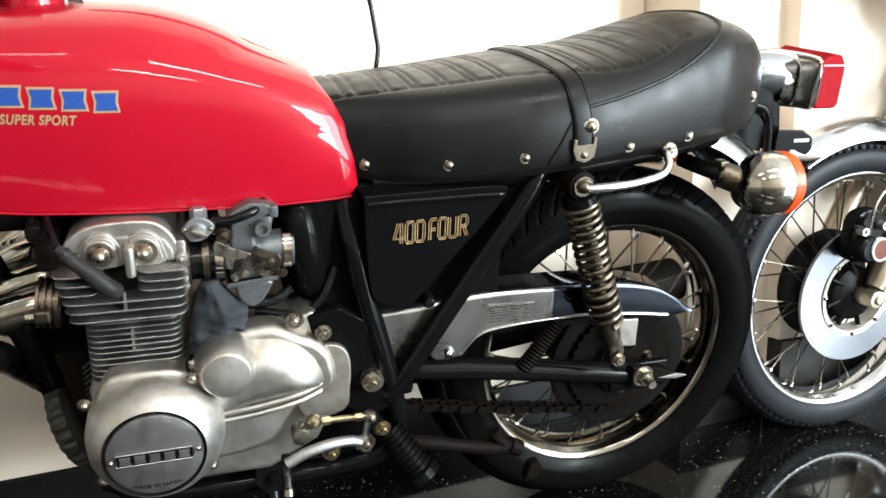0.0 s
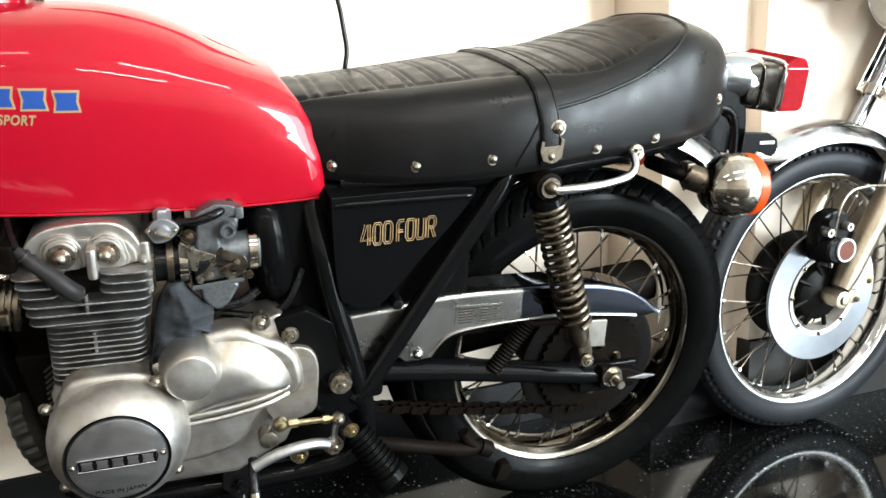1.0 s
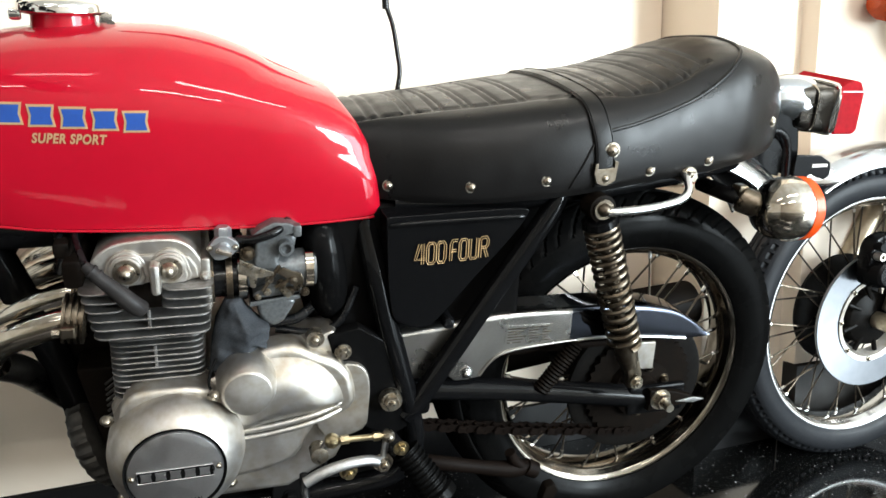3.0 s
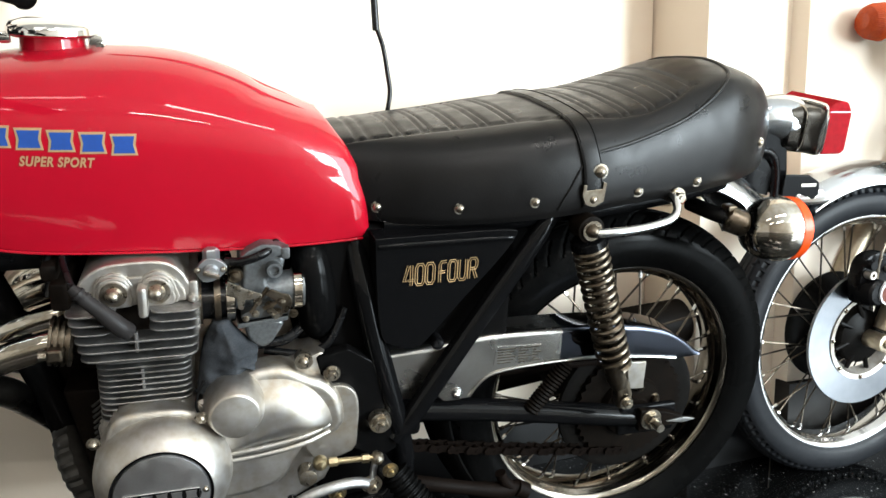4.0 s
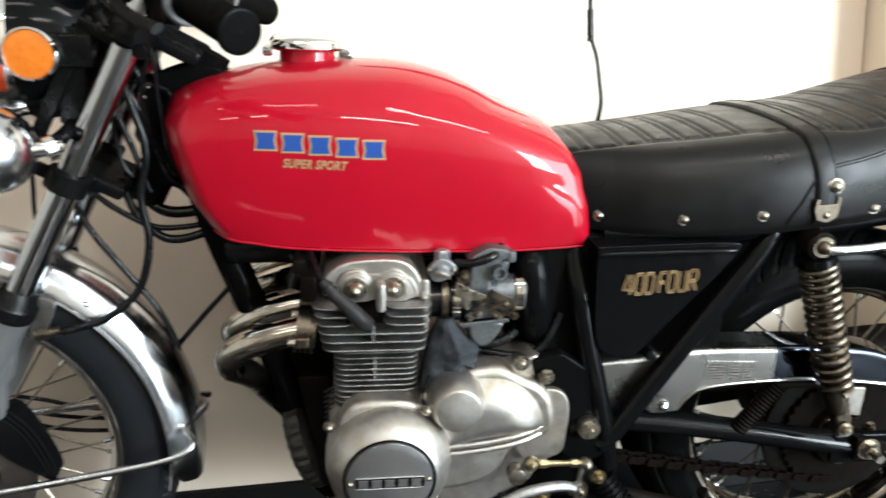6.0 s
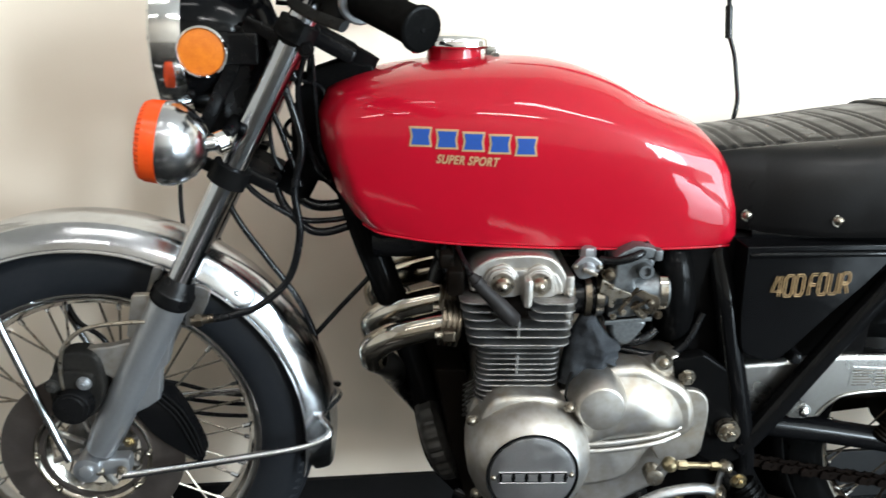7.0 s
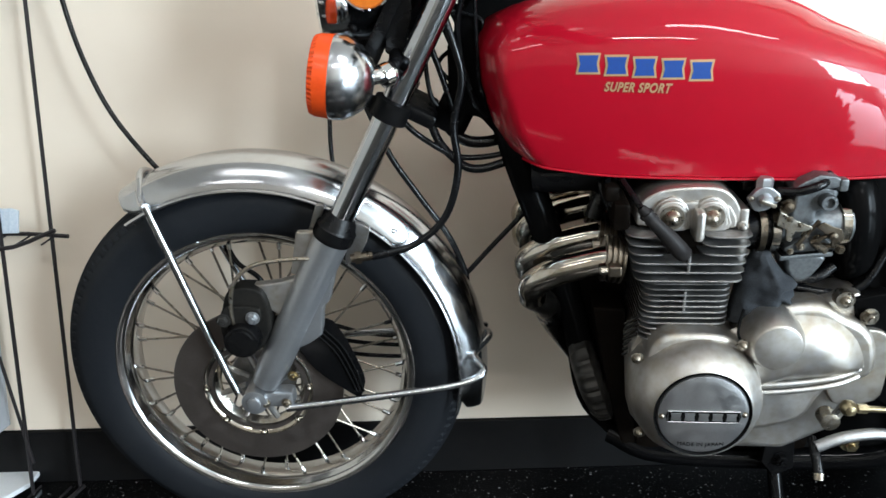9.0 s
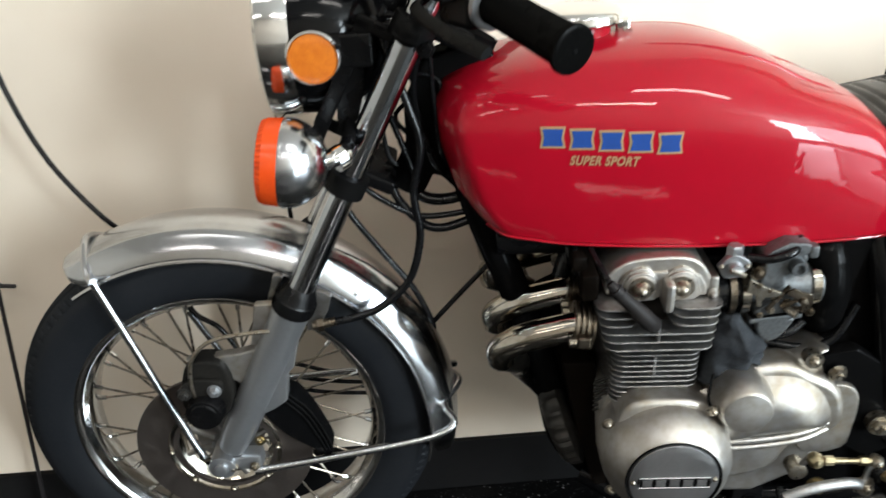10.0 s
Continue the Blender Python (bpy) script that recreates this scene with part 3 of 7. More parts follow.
def front_end(bike, M, hz, Rrim, Rtyre, half, disc_mat, leg_mat, fender=(-12.0, 122.5), second=False):
    """Wheel, mudguard, fork, lamp and bars of one motorcycle, in a frame that has the wheel's hub over the origin at height hz."""
    wheel = part("front_wheel", at(rim(Rrim), 0, 0, hz), RIM, bike, "chrome spoked front wheel", M)
    part("hub", at(lathe([(0.026, -0.055), (0.05, -0.05), (0.052, -0.042), (0.03, -0.03), (0.027, 0.03), (0.048, 0.042), (0.046, 0.05), (0.026, 0.055)], 32), 0, 0, hz), DRUM if second else DULL, wheel)
    part("tyre", at(tyre(Rtyre, half, Rrim - 0.006, slot_tread if second else front_tread, 900), 0, 0, hz), TYREGREY if second else FRONTRUBBER, wheel, "black rubber tyre with ribbed tread", angle=28)
    spokes(wheel, Rrim, 0.045, 0.034, (0, 0, hz), mat=DARKSPOKE if second else SPOKE)
    fs, dy, rd = (0.082, 0.024, 0.150) if second else (0.098, 0.0, 0.1305)
    d = at(lathe([(rd - 0.06, -0.072), (rd - 0.0005, -0.072), (rd, -0.0735), (rd, -0.0775), (rd - 0.0005, -0.079), (rd - 0.06, -0.079)], 72, closed=True), 0, dy, hz)
    part("brake_disc", d, disc_mat, wheel, "steel brake disc", angle=25)
    rc = 0.010 if second else 0.0
    part("disc_carrier", at(lathe([(0.062 + rc, -0.062), (0.078 + rc * 0.6, -0.080), (0.084 + rc, -0.0815), (0.084 + rc, -0.079), (0.066 + rc, -0.058)], 48, closed=True), 0, dy, hz), ALLOY if second else OLDCHROME, wheel)
    if second:
        part("brake_disc", at(lathe([(0.06, 0.030), (0.1235, 0.034), (0.124, 0.0365), (0.124, 0.0405), (0.1235, 0.042), (0.06, 0.042)], 72, closed=True), 0, 0, hz), DRUM, wheel, "dark far side brake disc", angle=25)
    nut = mesh_of("carrier_bolt", domebolt(0.0045, 0.006), OLDCHROME)
    for a in np.linspace(0, 2 * math.pi, 9)[:-1]:
        part("carrier_bolt", nut, OLDCHROME, wheel, m=Matrix.Translation(((0.079 + rc) * math.cos(a), dy - 0.081, hz + (0.079 + rc) * math.sin(a))))
        part("carrier_arm", at(bar((0.02 * math.cos(a), -0.07, 0.02 * math.sin(a)), ((0.066 + rc) * math.cos(a + 0.3), -0.064, (0.066 + rc) * math.sin(a + 0.3)), 0.005, 8), 0, dy * 0.6, hz), DRUM if second else DULL, wheel)
    if second:
        part("hub_cover", at(lathe([(0.0005, -0.062), (0.04, -0.06), (0.058, -0.05), (0.060, -0.02)], 36), 0, 0, hz), DRUM, wheel, "black hub centre")

    # mudguard with its stays
    Rc = Rtyre + (0.046 if second else 0.0325)
    guard = part("front_mudguard", join(fender_arc(hz, Rc, 0.060, *fender, drop=0.043), edge_bead(hz, Rc - 0.044, -0.060, *fender), edge_bead(hz, Rc - 0.044, 0.060, *fender)), POLISHED, bike, "polished chrome front mudguard", M)
    p1 = fender[1] - 7

    def on(a, h, dr=0.0):
        r = Rc - 0.043 * (1 - math.cos(abs(h) / 0.06 * 1.35)) / (1 - math.cos(1.35)) + 0.004 + dr
        return (r * math.cos(radians(a)), h * 1.03, hz + r * math.sin(radians(a)))
    if not second:
        part("mudguard_stay", join(tube([(-0.022, -0.106, hz + 0.010), (-0.034, -0.104, hz + 0.035), (-0.127, -0.072, hz + 0.292)], 0.0058, 12, 2), tube([(-0.127, -0.072, hz + 0.292), on(p1, -0.056, 0.003), on(p1, -0.04, 0.002), on(p1, 0, 0.002), on(p1, 0.04, 0.002), on(p1, 0.056, 0.003), (-0.127, 0.072, hz + 0.292)], 0.0052, 12, 5),
                                   tube([(-0.022, 0.106, hz + 0.010), (-0.034, 0.104, hz + 0.035), (-0.127, 0.072, hz + 0.292)], 0.0058, 12, 2)), POLISHED, guard, "polished mudguard stay")
    if not second:
        part("mudguard_stay", tube([(0.050, -0.118, hz - 0.012), (0.19, -0.104, hz - 0.002), (0.31, -0.088, hz + 0.008), (0.345, -0.075, hz + 0.022), on(6, -0.045, 0.002), on(7, 0, 0.002), on(6, 0.045, 0.002), (0.345, 0.075, hz + 0.02), (0.19, 0.098, hz), (0.05, 0.10, hz - 0.01)], 0.0058, 10, 6), POLISHED, guard, "polished mudguard stay")
    if second:
        part("mudguard_bracket", prism([(0.098, hz + 0.20), (0.106, hz + 0.285), (0.150, hz + 0.285), (0.150, hz + 0.235), (0.132, hz + 0.20)], -0.082, -0.072, 0.003), ALLOY, guard)
    else:
        part("mudguard_bracket", prism(soft_outline([(0.115, hz + 0.295), (0.128, hz + 0.291), (0.104, hz + 0.245), (0.098, hz + 0.215), (0.078, hz + 0.205), (0.080, hz + 0.226), (0.094, hz + 0.237)], 2), -0.086, -0.076, 0.002), DULL, guard)
        part("mudguard_bracket", prism(soft_outline([(0.169, hz + 0.268), (0.188, hz + 0.258), (0.172, hz + 0.219), (0.150, hz + 0.205), (0.156, hz + 0.236)], 2), -0.086, -0.076, 0.002), DULL, guard)
    for a in (48.0, 60.0):
        part("rivet", moved(domebolt(0.005, 0.004), Matrix.Translation(on(a, -0.05, -0.002)) @ Matrix.Rotation(radians(20), 4, "X")), CHROME, guard)

    # fork
    base = Vector((0.02, 0, hz + 0.025))
    for s in (-1, 1):
        leg = part("fork_leg", join(
            tube([base + AXF * q + Vector((0, s * fs, 0)) for q in (-0.005, 0.03, 0.10, 0.21, 0.262)], 0.024, 28, 4, radii=(0.020, 0.024, 0.0245, 0.0255, 0.0265)),
            at(lathe([(0.013, -0.026), (0.019, -0.024), (0.019, 0.024), (0.013, 0.026)], 24), 0.004, s * fs, hz),
            at(lathe([(0.006, -0.032), (0.010, -0.030), (0.010, 0.0), (0.006, 0.0)], 16), 0.004, s * fs, hz) if s < 0 else at(domebolt(0.01, 0.02), 0.004, fs + 0.022, hz),
            at(box(-0.02, 0.055, -0.014, 0.014, -0.014, 0.012, 0.006), 0.006, s * (fs + 0.002), hz)), leg_mat, bike, "grey cast fork leg", M)
        part("fork_tube", bar(base + AXF * 0.2 + Vector((0, s * fs, 0)), base + AXF * 0.70 + Vector((0, s * fs, 0)), 0.0178, 28), FORKCHROME, leg, "chrome fork tube")
        part("dust_boot", tube([base + AXF * q + Vector((0, s * fs, 0)) for q in (0.252, 0.255, 0.259, 0.271, 0.274, 0.283, 0.292)], 0.028, 28, 0, radii=(0.0272, 0.0288, 0.0290, 0.0288, 0.0262, 0.0235, 0.0180)), SATIN, leg, "black rubber dust boot")
        for q, dy in ((0.012, -0.026), (0.036, -0.026)):
            if s < 0:
                part("bolt", at(hexbolt(0.0055, 0.006), 0.004 + q * 1.3, s * fs + dy * 0.7, hz - 0.004), BOLT, leg)
    part("axle_bolt", at(hexbolt(0.006, 0.006), 0.064, -0.112, hz + 0.040), BRASS, bike, "", M)
    for q, nm, rr in ((0.452, "lower_clamp", 0.0255), (0.655, "top_clamp", 0.026)):
        o = base + AXF * q
        g = []
        for s in (-1, 1):
            c = o + Vector((0, s * fs, 0))
            g.append(tube([c - AXF * 0.014, c - AXF * 0.0125, c + AXF * 0.0125, c + AXF * 0.014], rr, 24, 0, radii=(rr - 0.003, rr, rr, rr - 0.003)))
        g.append(moved(box(0.0, 0.078 if q > 0.5 else 0.062, -0.066, 0.066, -0.010, 0.010, 0.006), Matrix.Translation(o) @ Matrix.Rotation(radians(27.3), 4, "Y")))
        part(nm, join(*g), OLDCHROME if second else SATIN, bike, "worn chrome fork clamp" if second else "black fork clamp", M)
    stem = base + Vector((0.050 if second else 0.084, 0, -0.02))
    part("steering_head", tube([stem + AXF * 0.42, stem + AXF * (0.66 if second else 0.645)], 0.026, 24, 0), MATTE, bike, "black steering head tube", M)

    # headlamp with its ears and side reflectors
    lx, lz = (0.262, hz + 0.650) if second else (0.218, hz + 0.587)
    k = 1.0 if second else 1.09
    lamp = part("headlamp", at(lathe([(r * k, h) for r, h in ((0.0845, -0.068), (0.088, -0.055), (0.088, -0.02), (0.082, 0.018), (0.064, 0.048), (0.035, 0.066), (0.0005, 0.072))], 48, "x"), lx, 0, lz), BLACK, bike, "black headlamp shell", M)
    part("lamp_rim", at(lathe([(r * k, h) for r, h in ((0.088, -0.078), (0.0925, -0.074), (0.0935, -0.066), (0.0925, -0.050), (0.0895, -0.038), (0.086, -0.038), (0.083, -0.07))], 48, "x", closed=True), lx, 0, lz), CHROME, lamp, "chrome headlamp rim")
    part("lamp_glass", at(lathe([(0.0005, -0.092), (0.03, -0.09), (0.06, -0.084), (0.085, -0.073), (0.085, -0.070), (0.06, -0.080), (0.0005, -0.088)], 40, "x"), lx, 0, lz), PALE if second else GLASS, lamp)
    part("lamp_bowl", at(lathe([(0.082, -0.066), (0.06, -0.035), (0.03, -0.012), (0.0005, -0.008)], 40, "x"), lx, 0, lz), CHROME, lamp)
    for s in (-1, 1):
        part("ear", join(*[moved(g, Matrix.Translation(base + AXF * 0.545 + Vector((0, s * 0.085, 0))) @ Matrix.Rotation(radians(27.3), 4, "Y")) for g in (
            (box(-0.045, -0.020, -0.004, 0.004, -0.11, 0.10, 0.003),) if second else (box(-0.062, -0.044, -0.004, 0.004, -0.10, 0.095, 0.003), box(-0.062, 0.0, -0.004, 0.004, -0.106, -0.088, 0.003), box(-0.062, 0.0, -0.004, 0.004, 0.082, 0.098, 0.003)))],
                         box(lx - 0.005, lx + 0.055, s * 0.093 - 0.005, s * 0.093 + 0.005, lz - 0.022, lz + 0.018, 0.005)), OLDCHROME if second else SATIN, lamp)
        rf = part("reflector_ring", at(lathe([(0.026, 0.0), (0.030, -0.002), (0.031, -0.008), (0.0285, -0.011), (0.027, -0.008), (0.0268, -0.001)], 36, closed=True) if s < 0 else lathe([(0.026, 0.0), (0.030, 0.002), (0.031, 0.008), (0.0285, 0.011), (0.027, 0.008), (0.0268, 0.001)], 36, closed=True), lx - 0.012, s * 0.098, lz - 0.006), CHROME, lamp)
        part("reflector", at(lathe([(0.0005, s * 0.0105), (0.02, s * 0.010), (0.027, s * 0.0085), (0.027, s * -0.004)], 36), lx - 0.012, s * 0.098, lz - 0.006), REFLECT, lamp, "round amber side reflector")
        part("screw", at(domebolt(0.0036, 0.003), lx - 0.034, s * 0.081, lz - 0.060), SATIN, lamp)

        # turn signals, facing forward on short stalks
        ix, iy, iz = ((0.155, -0.162, hz + 0.676) if s < 0 else (0.110, 0.074, hz + 0.6645)) if second else (0.200, s * 0.162, hz + 0.476 + 0.017 * (1 + s))
        tip = Matrix.Translation((ix, iy, iz)) @ Matrix.Rotation(radians(0 if second else 8), 4, "Y") @ Matrix.Scale(0.82 if second else 1.0, 4)
        ind = part("turn_signal", moved(lathe([(0.0495, -0.034), (0.051, -0.030), (0.0495, -0.018), (0.044, -0.006), (0.034, 0.006), (0.020, 0.014), (0.0005, 0.017)], 40, "x"), tip), POLISHED, bike, "chrome bullet turn signal", M)
        part("lens", moved(lathe([(0.0005, -0.098), (0.02, -0.095), (0.036, -0.084), (0.046, -0.066), (0.0495, -0.034), (0.048, -0.032)] if second else [(0.0005, -0.061), (0.03, -0.060), (0.044, -0.057), (0.0485, -0.051), (0.0495, -0.034), (0.048, -0.032)], 192, "x", wob=lambda a, i: 0.0020 * (i == 2) * (math.cos(a * 48) > 0)), tip), DIMAMBER if second else AMBER, ind, "amber plastic lens", angle=20)
        part("stalk", moved(join(tube([(0.010, 0, 0.004), (0.026, s * -0.006, 0.008), (0.036, -s * 0.016, 0.010)], 0.0095, 14, 5), tube([(0.024, -s * 0.004, 0.006), (0.032, -s * 0.010, 0.010)], 0.015, 18, 0)), tip), CHROME, ind)
        part("stem", tube([(ix + 0.034, iy - s * 0.014, iz + 0.010), (ix + 0.038, iy - s * 0.04, iz + 0.014), (ix + 0.036, s * 0.08, iz + 0.018)], 0.0085, 12, 5), SATIN, ind)

    # bars: low tube, grips, perches and levers
    tb = base + AXF * 0.70
    bars = part("handlebar", tube([(0.454, -0.292, hz + 0.625), (0.435, -0.26, hz + 0.632), (0.385, -0.175, hz + 0.654), (tb.x + 0.015, -0.10, tb.z + 0.045), (tb.x + 0.01, 0, tb.z + 0.05), (tb.x + 0.015, 0.10, tb.z + 0.045), (0.385, 0.175, hz + 0.654), (0.435, 0.26, hz + 0.632), (0.454, 0.292, hz + 0.625)], 0.011, 16, 6), CHROME, bike, "chrome handlebar with black grips", M)
    for s in (-1, 1):
        e, f = Vector((0.462, s * 0.305, hz + 0.622)), Vector((0.398, s * 0.195, hz + 0.648))
        dd = (f - e)
        part("grip", tube([e, e + dd * 0.02, e + dd * 0.05, e + dd * 0.1, e + dd * 0.5, e + dd * 0.92, e + dd * 0.95, e + dd], 0.017, 24, 0, radii=(0.0195, 0.0232, 0.0236, 0.0200, 0.0195, 0.0195, 0.0235, 0.0235)), RUBBER, bars, "black rubber grip")
        part("grip_vent", moved(disc(0.0025, -0.0006, 0.0006, 12, 0.0002), Matrix.Translation(e) @ Matrix.Rotation(-s * radians(32), 4, "Z")), DARK, bars)
        q = f + dd.normalized() * 0.03
        part("switch_box", moved(box(-0.026, 0.026, -0.030, 0.030, -0.032, 0.026, 0.009, 3), Matrix.Translation(q) @ Matrix.Rotation(-s * radians(32), 4, "Z")), SATIN, bars)
        part("lever", tube([(0.385, s * 0.305, hz + 0.624), (0.352, s * 0.25, hz + 0.632), (0.325, s * 0.19, hz + 0.644), (0.335, s * 0.165, hz + 0.648)], 0.007, 10, 5, flat=0.6), SATIN, bars, "black lever")
        part("switch_ring", tube([f - dd.normalized() * 0.010, f - dd.normalized() * 0.008, f - dd.normalized() * 0.002, f], 0.026, 24, 0, radii=(0.024, 0.0268, 0.0268, 0.024)), SATINALLOY, bars)
        part("clamp_bolt", join(at(lathe([(0.0005, -0.022), (0.011, -0.020), (0.018, -0.012), (0.0205, 0.0), (0.018, 0.012)], 24), 0.317, s * 0.103, hz + 0.607), at(hexbolt(0.008, 0.008), 0.332, s * 0.103 - 0.012, hz + 0.588)), SATIN, bars)
        part("lever_perch", moved(box(-0.02, 0.02, -0.018, 0.018, -0.013, 0.013, 0.005), Matrix.Translation((0.358, s * 0.176, hz + 0.662)) @ Matrix.Rotation(-s * radians(32), 4, "Z")), SATIN, bars)
        part("bar_clamp", box(tb.x - 0.012, tb.x + 0.034, s * 0.045 - 0.014, s * 0.045 + 0.014, tb.z - 0.02, tb.z + 0.068, 0.006), SATIN, bars)
    if not second:
        random.seed(11)
        for i in range(8):
            y = -0.07 + 0.017 * i
            x0, z0 = lx + 0.06 + random.uniform(-0.01, 0.03), lz + random.uniform(-0.05, 0.07)
            x1, z1 = 0.300 + random.uniform(-0.03, 0.05), hz + random.uniform(0.425, 0.47)
            pts = [(x0, y * 0.7, z0), (x0 + 0.035 + random.uniform(0, 0.02), y, z0 - 0.01), (0.5 * (x0 + x1) + random.uniform(0.0, 0.04), y, 0.5 * (z0 + z1)), (x1, y * 0.8, z1), (x1 + 0.02, y * 0.5, z1 - 0.03)]
            part("wiring_lead", tube(pts, random.uniform(0.0022, 0.0045), 8, 6), CABLE, bike, "", M)
        part("lamp_bracket", join(prism([(lx + 0.012, lz + 0.03), (lx + 0.044, lz + 0.02), (lx + 0.040, lz - 0.05), (lx + 0.030, lz - 0.085), (lx + 0.020, lz - 0.10), (lx + 0.004, lz - 0.09)], -0.082, -0.074, 0.003)), SATIN, bike, "black lamp bracket", M)
    for s in (-1, 1):
        ins = part("instrument", moved(lathe([(0.036, -0.03), (0.041, -0.02), (0.043, 0.028), (0.041, 0.034), (0.038, 0.034), (0.036, 0.028)], 36, "z"), Matrix.Translation((0.265, s * 0.052, hz + 0.70)) @ Matrix.Rotation(radians(18), 4, "Y")), SATIN, bike, "round black instrument", M)
        part("dial", moved(lathe([(0.0005, 0.029), (0.037, 0.029), (0.037, 0.026)], 32, "z"), Matrix.Translation((0.265, s * 0.052, hz + 0.70)) @ Matrix.Rotation(radians(18), 4, "Y")), DARK, ins)

    # caliper, its arm and brake pipe
    if second:
        cal = part("brake_caliper", join(
            prism(soft_outline([(-0.036, hz + 0.075), (-0.044, hz + 0.12), (-0.036, hz + 0.165), (-0.005, hz + 0.182), (0.03, hz + 0.175), (0.042, hz + 0.14), (0.036, hz + 0.10), (0.012, hz + 0.068)]), -0.118, -0.083, 0.008),
            at(lathe([(0.0005, -0.146), (0.022, -0.144), (0.027, -0.139), (0.028, -0.110)], 32), -0.016, 0, hz + 0.103),
            bar((-0.03, -0.115, hz + 0.16), (-0.03, -0.135, hz + 0.16), 0.009, 12)), SATIN, bike, "black brake caliper", Matrix.Translation((-0.036, 0.020, 0.014)))
    else:
        cal = part("brake_caliper", join(
            prism(soft_outline([(-0.017, hz + 0.177), (-0.026, hz + 0.150), (-0.032, hz + 0.116), (-0.020, hz + 0.088), (0.014, hz + 0.082), (0.036, hz + 0.106), (0.043, hz + 0.138), (0.034, hz + 0.178), (0.004, hz + 0.186)]), -0.118, -0.083, 0.008),
            prism(soft_outline([(-0.026, hz + 0.150), (-0.014, hz + 0.160), (0.026, hz + 0.158), (0.032, hz + 0.140), (0.020, hz + 0.132), (-0.022, hz + 0.132)]), -0.126, -0.116, 0.004)), CALIPER, bike, "dusty black brake caliper", M)
        part("piston_cover", at(lathe([(0.0005, -0.1405), (0.018, -0.1405), (0.0195, -0.138), (0.023, -0.138), (0.025, -0.135), (0.027, -0.110)], 36), 0.002, 0, hz + 0.110), SATIN, cal, "round black piston cover")
        for bx, bz in ((0.020, 0.143), (-0.022, 0.140)):
            part("caliper_bolt", at(hexbolt(0.0075, 0.007), bx, -0.126, hz + bz), SATINALLOY if bx > 0 else SUMP, cal)
    if not second:
        part("caliper_arm", join(prism([(-0.02, hz + 0.18), (0.055, hz + 0.188), (0.105, hz + 0.20), (0.105, hz + 0.145), (0.06, hz + 0.13), (0.02, hz + 0.16)], -0.106, -0.088, 0.004),
                             prism([(0.075, hz + 0.20), (0.088, hz + 0.262), (0.115, hz + 0.262), (0.115, hz + 0.19)], -0.104, -0.09, 0.003)), ALLOY, cal, "cast caliper arm")
    if second:
        part("piston_cap", at(lathe([(0.0005, -0.149), (0.021, -0.1488), (0.021, -0.140)], 28), 0.003, 0, hz + 0.104), BROWNCAP, cal, "brown round piston cap")
        part("cap_ring", at(lathe([(0.0208, -0.1495), (0.0245, -0.1495), (0.0245, -0.140), (0.0208, -0.140)], 32, closed=True), 0.003, 0, hz + 0.104), WHITE, cal)
        for bx, bz in ((-0.028, 0.139), (0.024, 0.148)):
            part("caliper_bolt", at(lathe([(0.0035, -0.126), (0.004, -0.134), (0.0085, -0.134), (0.009, -0.126), (0.009, -0.11)], 20), bx, 0, hz + bz), ALLOY, cal)
    part("brake_pipe", tube([(-0.008, -0.124, hz + 0.125), (-0.008, -0.126, hz + 0.165), (0.002, -0.126, hz + 0.20), (0.03, -0.122, hz + 0.222), (0.08, -0.118, hz + 0.228), (0.13, -0.112, hz + 0.226)], 0.003, 8, 6), BOLT, cal)
    if second:
        return wheel
    web = part("fork_lug", prism([(0.060, hz + 0.075), (0.092, hz + 0.090), (0.112, hz + 0.104), (0.118, hz + 0.150), (0.128, hz + 0.16), (0.142, hz + 0.212), (0.12, hz + 0.235), (0.09, hz + 0.16)], -0.108, -0.088, 0.004), leg_mat, bike, "cast lug behind the fork leg", M)
    part("disc_shield", prism(soft_outline([(0.068, hz + 0.085), (0.112, hz + 0.112), (0.135, hz + 0.085), (0.152, hz + 0.045), (0.163, hz + 0.008), (0.156, hz - 0.006), (0.13, hz + 0.012), (0.095, hz + 0.042)], 3), -0.10, -0.066, 0.006), BLACK, web, "glossy black disc shield")
    for i in range(3):
        o = 0.005 * i
        part("shield_rib", tube([(0.114 - o, -0.102, hz + 0.112 - o), (0.138 - o, -0.102, hz + 0.083 - o), (0.155 - o, -0.102, hz + 0.044 - o), (0.165 - o, -0.102, hz + 0.006)], 0.0016, 6, 5), DARK, web)
    return wheel


# ---------------------------------------------------------------- the red motorcycle
bike = tagged(new("motorcycle"), "red vintage motorcycle with a black seat, leaning on its stand", "motorcycle")
bike.matrix_basis = pose(0, 0, 0.0008, 11, 0, 0)
bike.empty_display_size = 0.2

MF = Matrix.Translation((-1.373, -0.024, 0)) @ Matrix.Rotation(radians(2.98), 4, "Z")
front_end(bike, MF, 0.306, 0.2403, 0.3205, 0.045, DISC, SATINALLOY)


# fuel tank: a surface between its side outline and a rounded section
def lerp(x, xs, ys):
    return float(np.interp(x, xs, ys))


